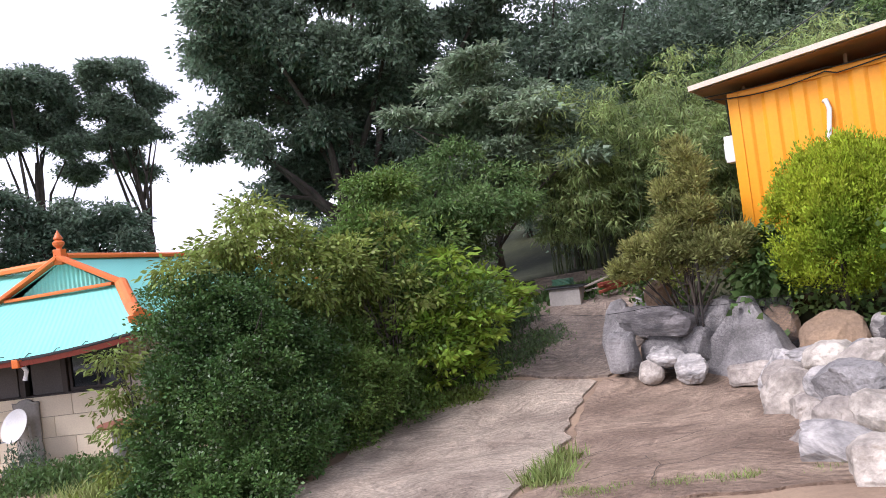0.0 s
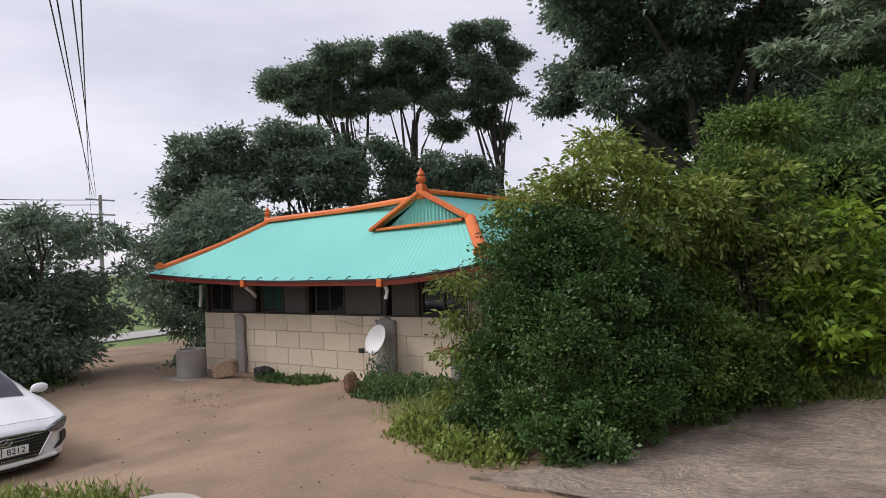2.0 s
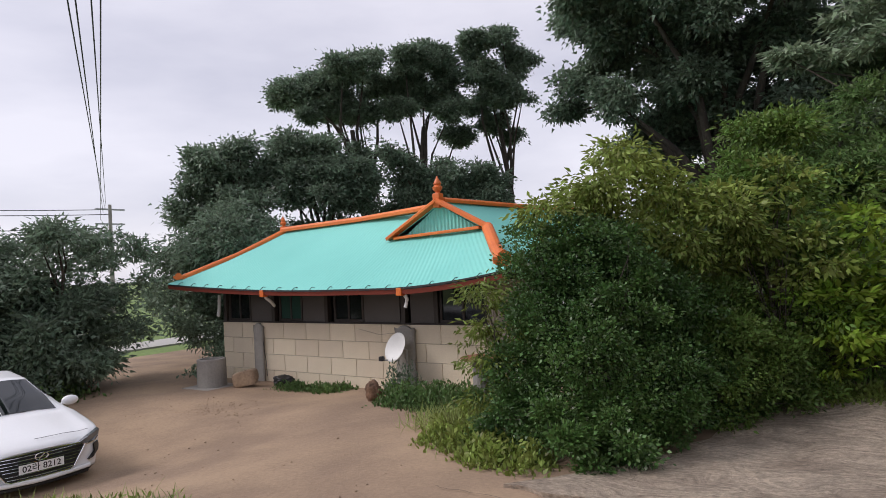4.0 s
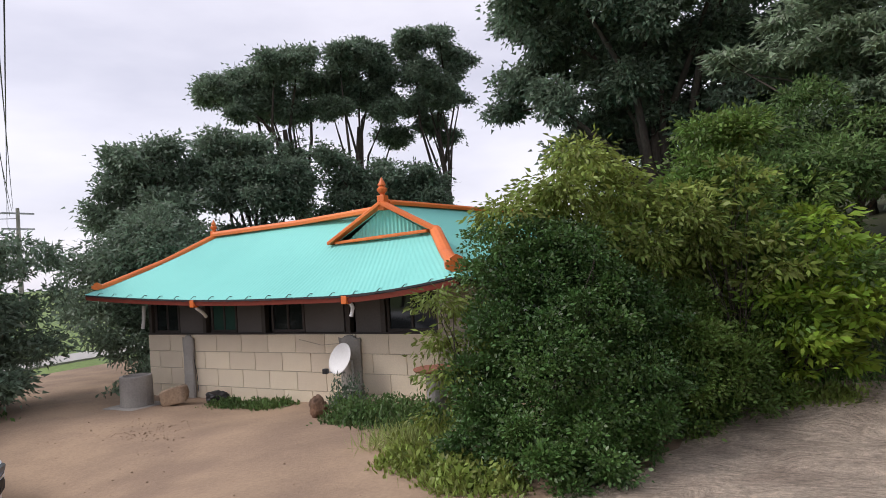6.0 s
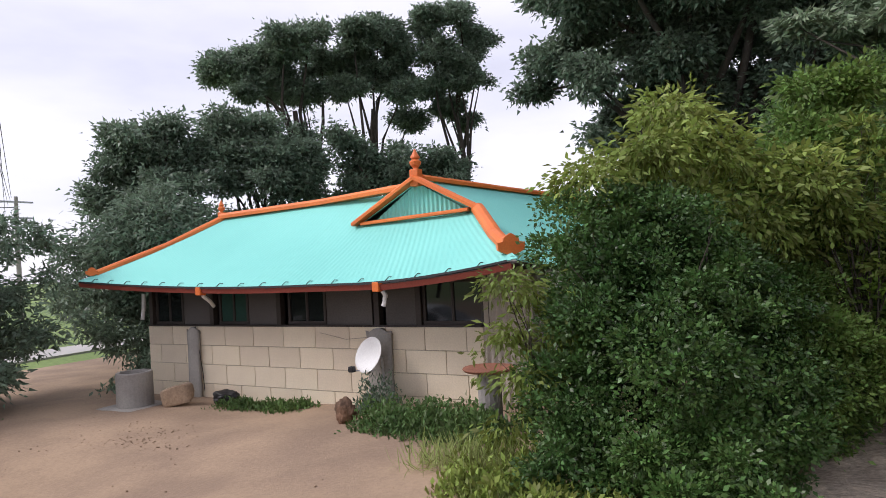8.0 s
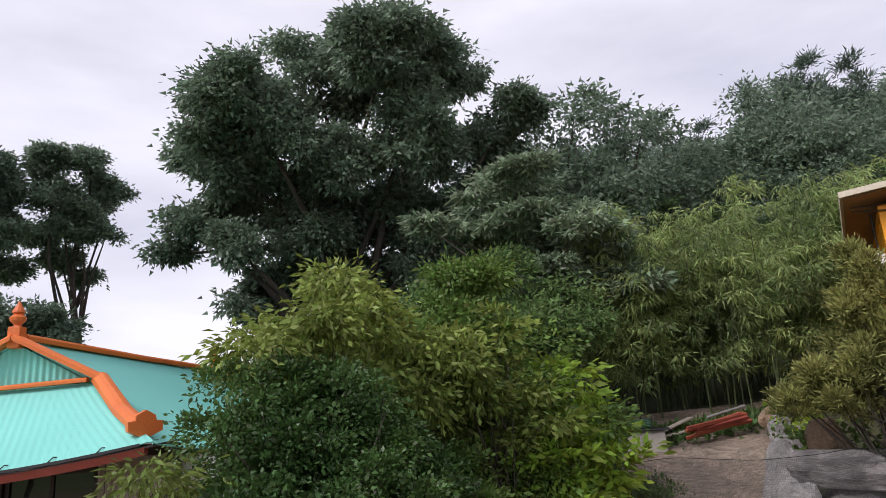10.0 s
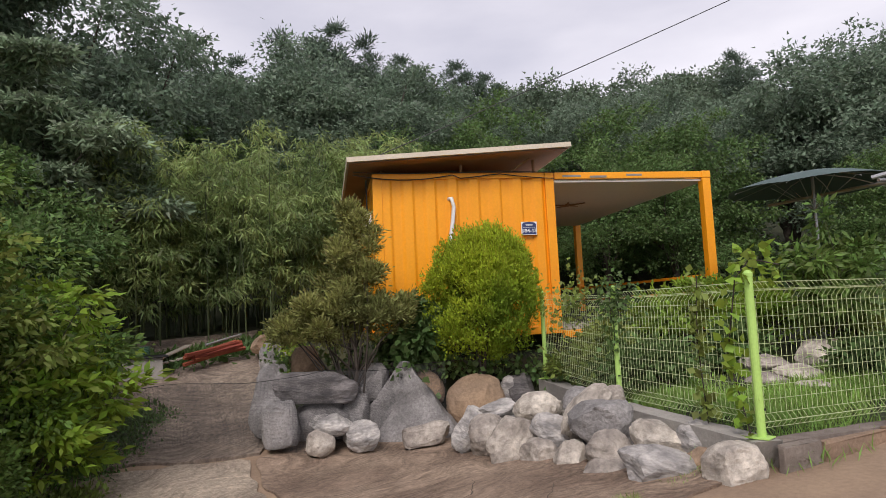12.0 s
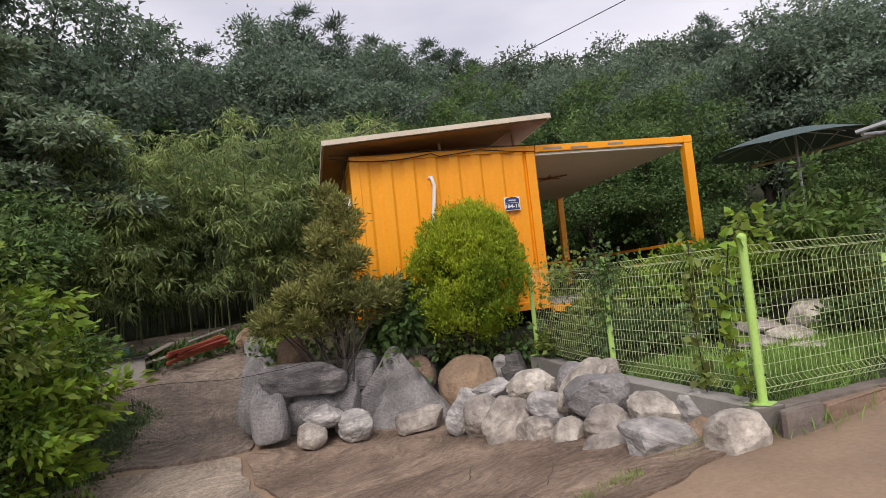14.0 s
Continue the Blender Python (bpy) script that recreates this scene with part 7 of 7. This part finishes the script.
blades("weeds", [(2.93, 2.95), (3.0, 3.15), (2.88, 2.8), (3.08, 3.5)], 700, 0.17, L_DRYGRASS, "grass tuft growing from the concrete joint", 6, 0.08, 0.1)
blades("weeds", strip((3.0, 2.4), (5.0, 1.9), 22, 0.06, 7), 1300, 0.06, L_DRYGRASS, "short grass along the concrete edge", 7, 0.12, 0.06)
blades("weeds", strip((0.6, 7.0), (2.3, 8.1), 40, 0.18, 8), 2600, 0.15, L_GRASS, "grass at the edge of the drive", 8, 0.12)
blades("weeds", strip((1.6, 8.3), (3.1, 10.3), 60, 0.28, 9), 4500, 0.14, L_MID, "low green weeds along the drive", 9, 0.35)
blades("lawn", strip((5.6, 1.7), (8.6, 1.5), 120, 0.45, 10) + strip((6.4, 2.6), (8.3, 4.3), 120, 0.6, 11), 16000, 0.15, L_GRASS, "unmown garden grass behind the fence", 10, 0.07)
blades("weeds", strip((2.2, 7.75), (3.45, 8.95), 90, 0.30, 81), 5200, 0.065, L_MID, "low weeds creeping over the concrete drive", 81, 0.5, 0.13, 0.6, 0.14)
blades("weeds", strip((1.4, 7.1), (2.25, 7.1), 30, 0.12, 82), 2200, 0.07, L_OLIVE, "leafy weeds at the foot of the bushes", 82, 0.5, 0.10, 0.7, 0.16)
blades("weeds", strip((3.6, 10.9), (6.6, 11.3), 60, 0.3, 12), 3000, 0.2, L_MID, "undergrowth below the bamboo", 12, 0.4, 0.2, 0.5)
blades("weeds", strip((-13, 3.5), (-10.4, 3.4), 60, 0.5, 13), 6500, 0.11, L_MID, "undergrowth below the trees", 13, 0.45, 0.3, 0.6, 0.6)
blades("weeds", strip((-11.3, 8.3), (-10.3, 7.2), 40, 0.3, 14), 4200, 0.10, L_DARK, "undergrowth below the trees", 14, 0.45, 0.25, 0.6, 0.7)


def pebbles():
    rng = random.Random(6)
    bm = bmesh.new()
    for i in range(520):
        k = i % 2
        x, y = (rng.gauss(-7.0, 0.55), rng.gauss(4.4, 0.45)) if i < 260 else (rng.uniform(-9, 1), rng.uniform(0.5, 5.5))
        r = rng.uniform(0.004, 0.013)
        m = Matrix.Translation((x, y, land_z(x, y) + r * 0.3)) @ Matrix.Rotation(rng.uniform(0, 6), 4, "Z") @ Matrix.Diagonal((r * 1.3, r, r * 0.7, 1))
        bmesh.ops.create_icosphere(bm, subdivisions=1, radius=1, matrix=m)
    tagged(part("pebbles", bm, M_SAND), "small stones scattered on the earth", "pebbles", kind="stuff")


pebbles()


def cracks():
    """Ragged open joints in the concrete, filled with dark earth."""
    earth = mat("crack_earth", (0.15, 0.115, 0.085), 0.95, vary=0.3, bump=0.4)
    for k, (line, up) in enumerate((
        ([(3.1, 2.55), (3.6, 2.75), (4.0, 2.65), (4.5, 2.95), (5.0, 2.9)], 0.032), ([(3.05, 3.3), (3.5, 3.6), (4.1, 3.5), (4.5, 3.9)], 0.032), ([(3.6, 2.2), (3.8, 2.7), (3.75, 3.1)], 0.032), ([(-0.9, 2.3), (0.1, 2.15), (1.0, 2.3), (2.2, 1.9), (3.2, 1.9)], 0.014))):
        bm = bmesh.new()
        pts = []
        for a, b in zip(line, line[1:]):
            for i in range(14):
                t = i / 14
                x, y = a[0] + (b[0] - a[0]) * t, a[1] + (b[1] - a[1]) * t
                pts.append(Vector((x + 0.05 * noise.noise((x * 6, y * 6, k)), y + 0.05 * noise.noise((x * 6, y * 6, k + 5)), 0)))
        rows = []
        for i, q in enumerate(pts):
            w = 0.003 + 0.007 * abs(noise.noise((q.x * 4, q.y * 4, k + 2)))
            e = (pts[min(i + 1, len(pts) - 1)] - pts[max(i - 1, 0)]).normalized()
            s = Vector((-e.y, e.x, 0)) * w
            z = ground_z(q.x, q.y) + up + 0.003
            rows.append((bm.verts.new((q.x + s.x, q.y + s.y, z)), bm.verts.new((q.x - s.x, q.y - s.y, z))))
        for (a, b), (c, e) in zip(rows, rows[1:]):
            bm.faces.new((a, b, e, c))
        bmesh.ops.recalc_face_normals(bm, faces=bm.faces)
        tagged(part("crack", bm, earth), "thin ragged crack in the concrete", "crack", kind="structure")


cracks()


# ---- power lines and far things ----
def lines():
    p = thing("power_pole", on(-50.8, 26.4), "distant concrete power pole with cross-arms", "power pole")
    h = 7.9 - p.location.z
    part("shaft", tubed([(0, 0, -0.3), (0, 0, h)], [0.2, 0.13], 10), M_CEMENT, p)
    for z in (h - 0.4, h - 1.6):
        part("cross_arm", boxed((-0.08, -1.2, z - 0.06), (0.08, 1.2, z + 0.06)), M_METAL, p)
    wire = mat("line_wire", (0.03, 0.03, 0.032), 0.6, vary=0.1, bump=0)
    def span(a, b, sag, r, label):
        a, b = Vector(a), Vector(b)
        ob = thing("power_line", a, label, "power line", "overhead power lines")
        part("wire", tubed([(b - a) * t - Vector((0, 0, sag * 4 * t * (1 - t))) for t in np.linspace(0, 1, 18)], r, 5), wire, ob)
    top = Vector((-50.8, 26.4, 7.6))
    over = "black overhead line running to a distant pole"
    for (x, y, z), dz in (((-10.55, 4.35, 6.55), 0.0), ((-10.46, 4.42, 6.56), -0.4), ((-10.3, 4.6, 6.57), 0.2), ((-10.2, 4.68, 6.58), -1.0)):
        far_end = top + Vector((0, -0.4 + 0.4 * dz, dz))
        span(far_end + (Vector((x, y, z)) - far_end) * 1.5, far_end, 0.3, 0.014, over)
    for z, dy in ((7.4, -26), (7.0, -27), (5.9, -24), (5.6, -25)):
        span((-55, 26.4 + dy, z), (-50.8, 26.4, z + 0.1), 0.3, 0.03, "far overhead line strung between distant poles")
    span((13.9, 1.6, 8.15), tuple(cab(-0.4, 0.3, 3.88)), 0.05, 0.008, "thin black line from a pole to the cabin")
    rng = random.Random(9)
    r = bmesh.new()
    surface(r, lambda u, v: Vector((-17.5 - 2.2 * v - 3 * u, -14 + 50 * u, ground_z(-17.5 - 3 * u, -14 + 50 * u) + 0.06)), 40, 1)
    tagged(part("road", thick(r, 0.08), mat("pale_road", (0.42, 0.41, 0.38), 0.9, vary=0.12, scale=3, bump=0.2)), "pale concrete farm road beyond the yard", "road", kind="structure")


lines()


# ---- blocks of the house wall, laid last ----
def blocks():
    rows = [(-1.02, -0.705), (-0.705, -0.385), (-0.385, -0.065), (-0.065, 0.255), (0.255, 0.575)]
    cache = {}
    for j, (z0, z1) in enumerate(rows):
        x = FX0 - 0.01 - (0.32 if j % 2 else 0.0)
        while x < -3.12:
            a, b = max(x, FX0), min(x + 0.64, -3.12)
            x += 0.64
            if b - a < 0.05:
                continue
            key = (round(b - a, 3), round(z1 - z0, 3))
            if key not in cache:
                w, h = key[0] - 0.009, key[1] - 0.009
                bm = bmesh.new()
                box(bm, (0, 0, 0), (w, 0.05, h), 0.0)
                bmesh.ops.bevel(bm, geom=[e for e in bm.edges], offset=0.004, segments=1, affect="EDGES")
                me = bpy.data.meshes.new("block")
                bm.to_mesh(me)
                bm.free()
                me.materials.append(M_BLOCK)
                cache[key] = me
            ob = new("block", cache[key])
            ob.parent = HOUSE_WALL
            ob.location = (a + 0.0045, FY - 0.004, z0 + 0.0045)


blocks()
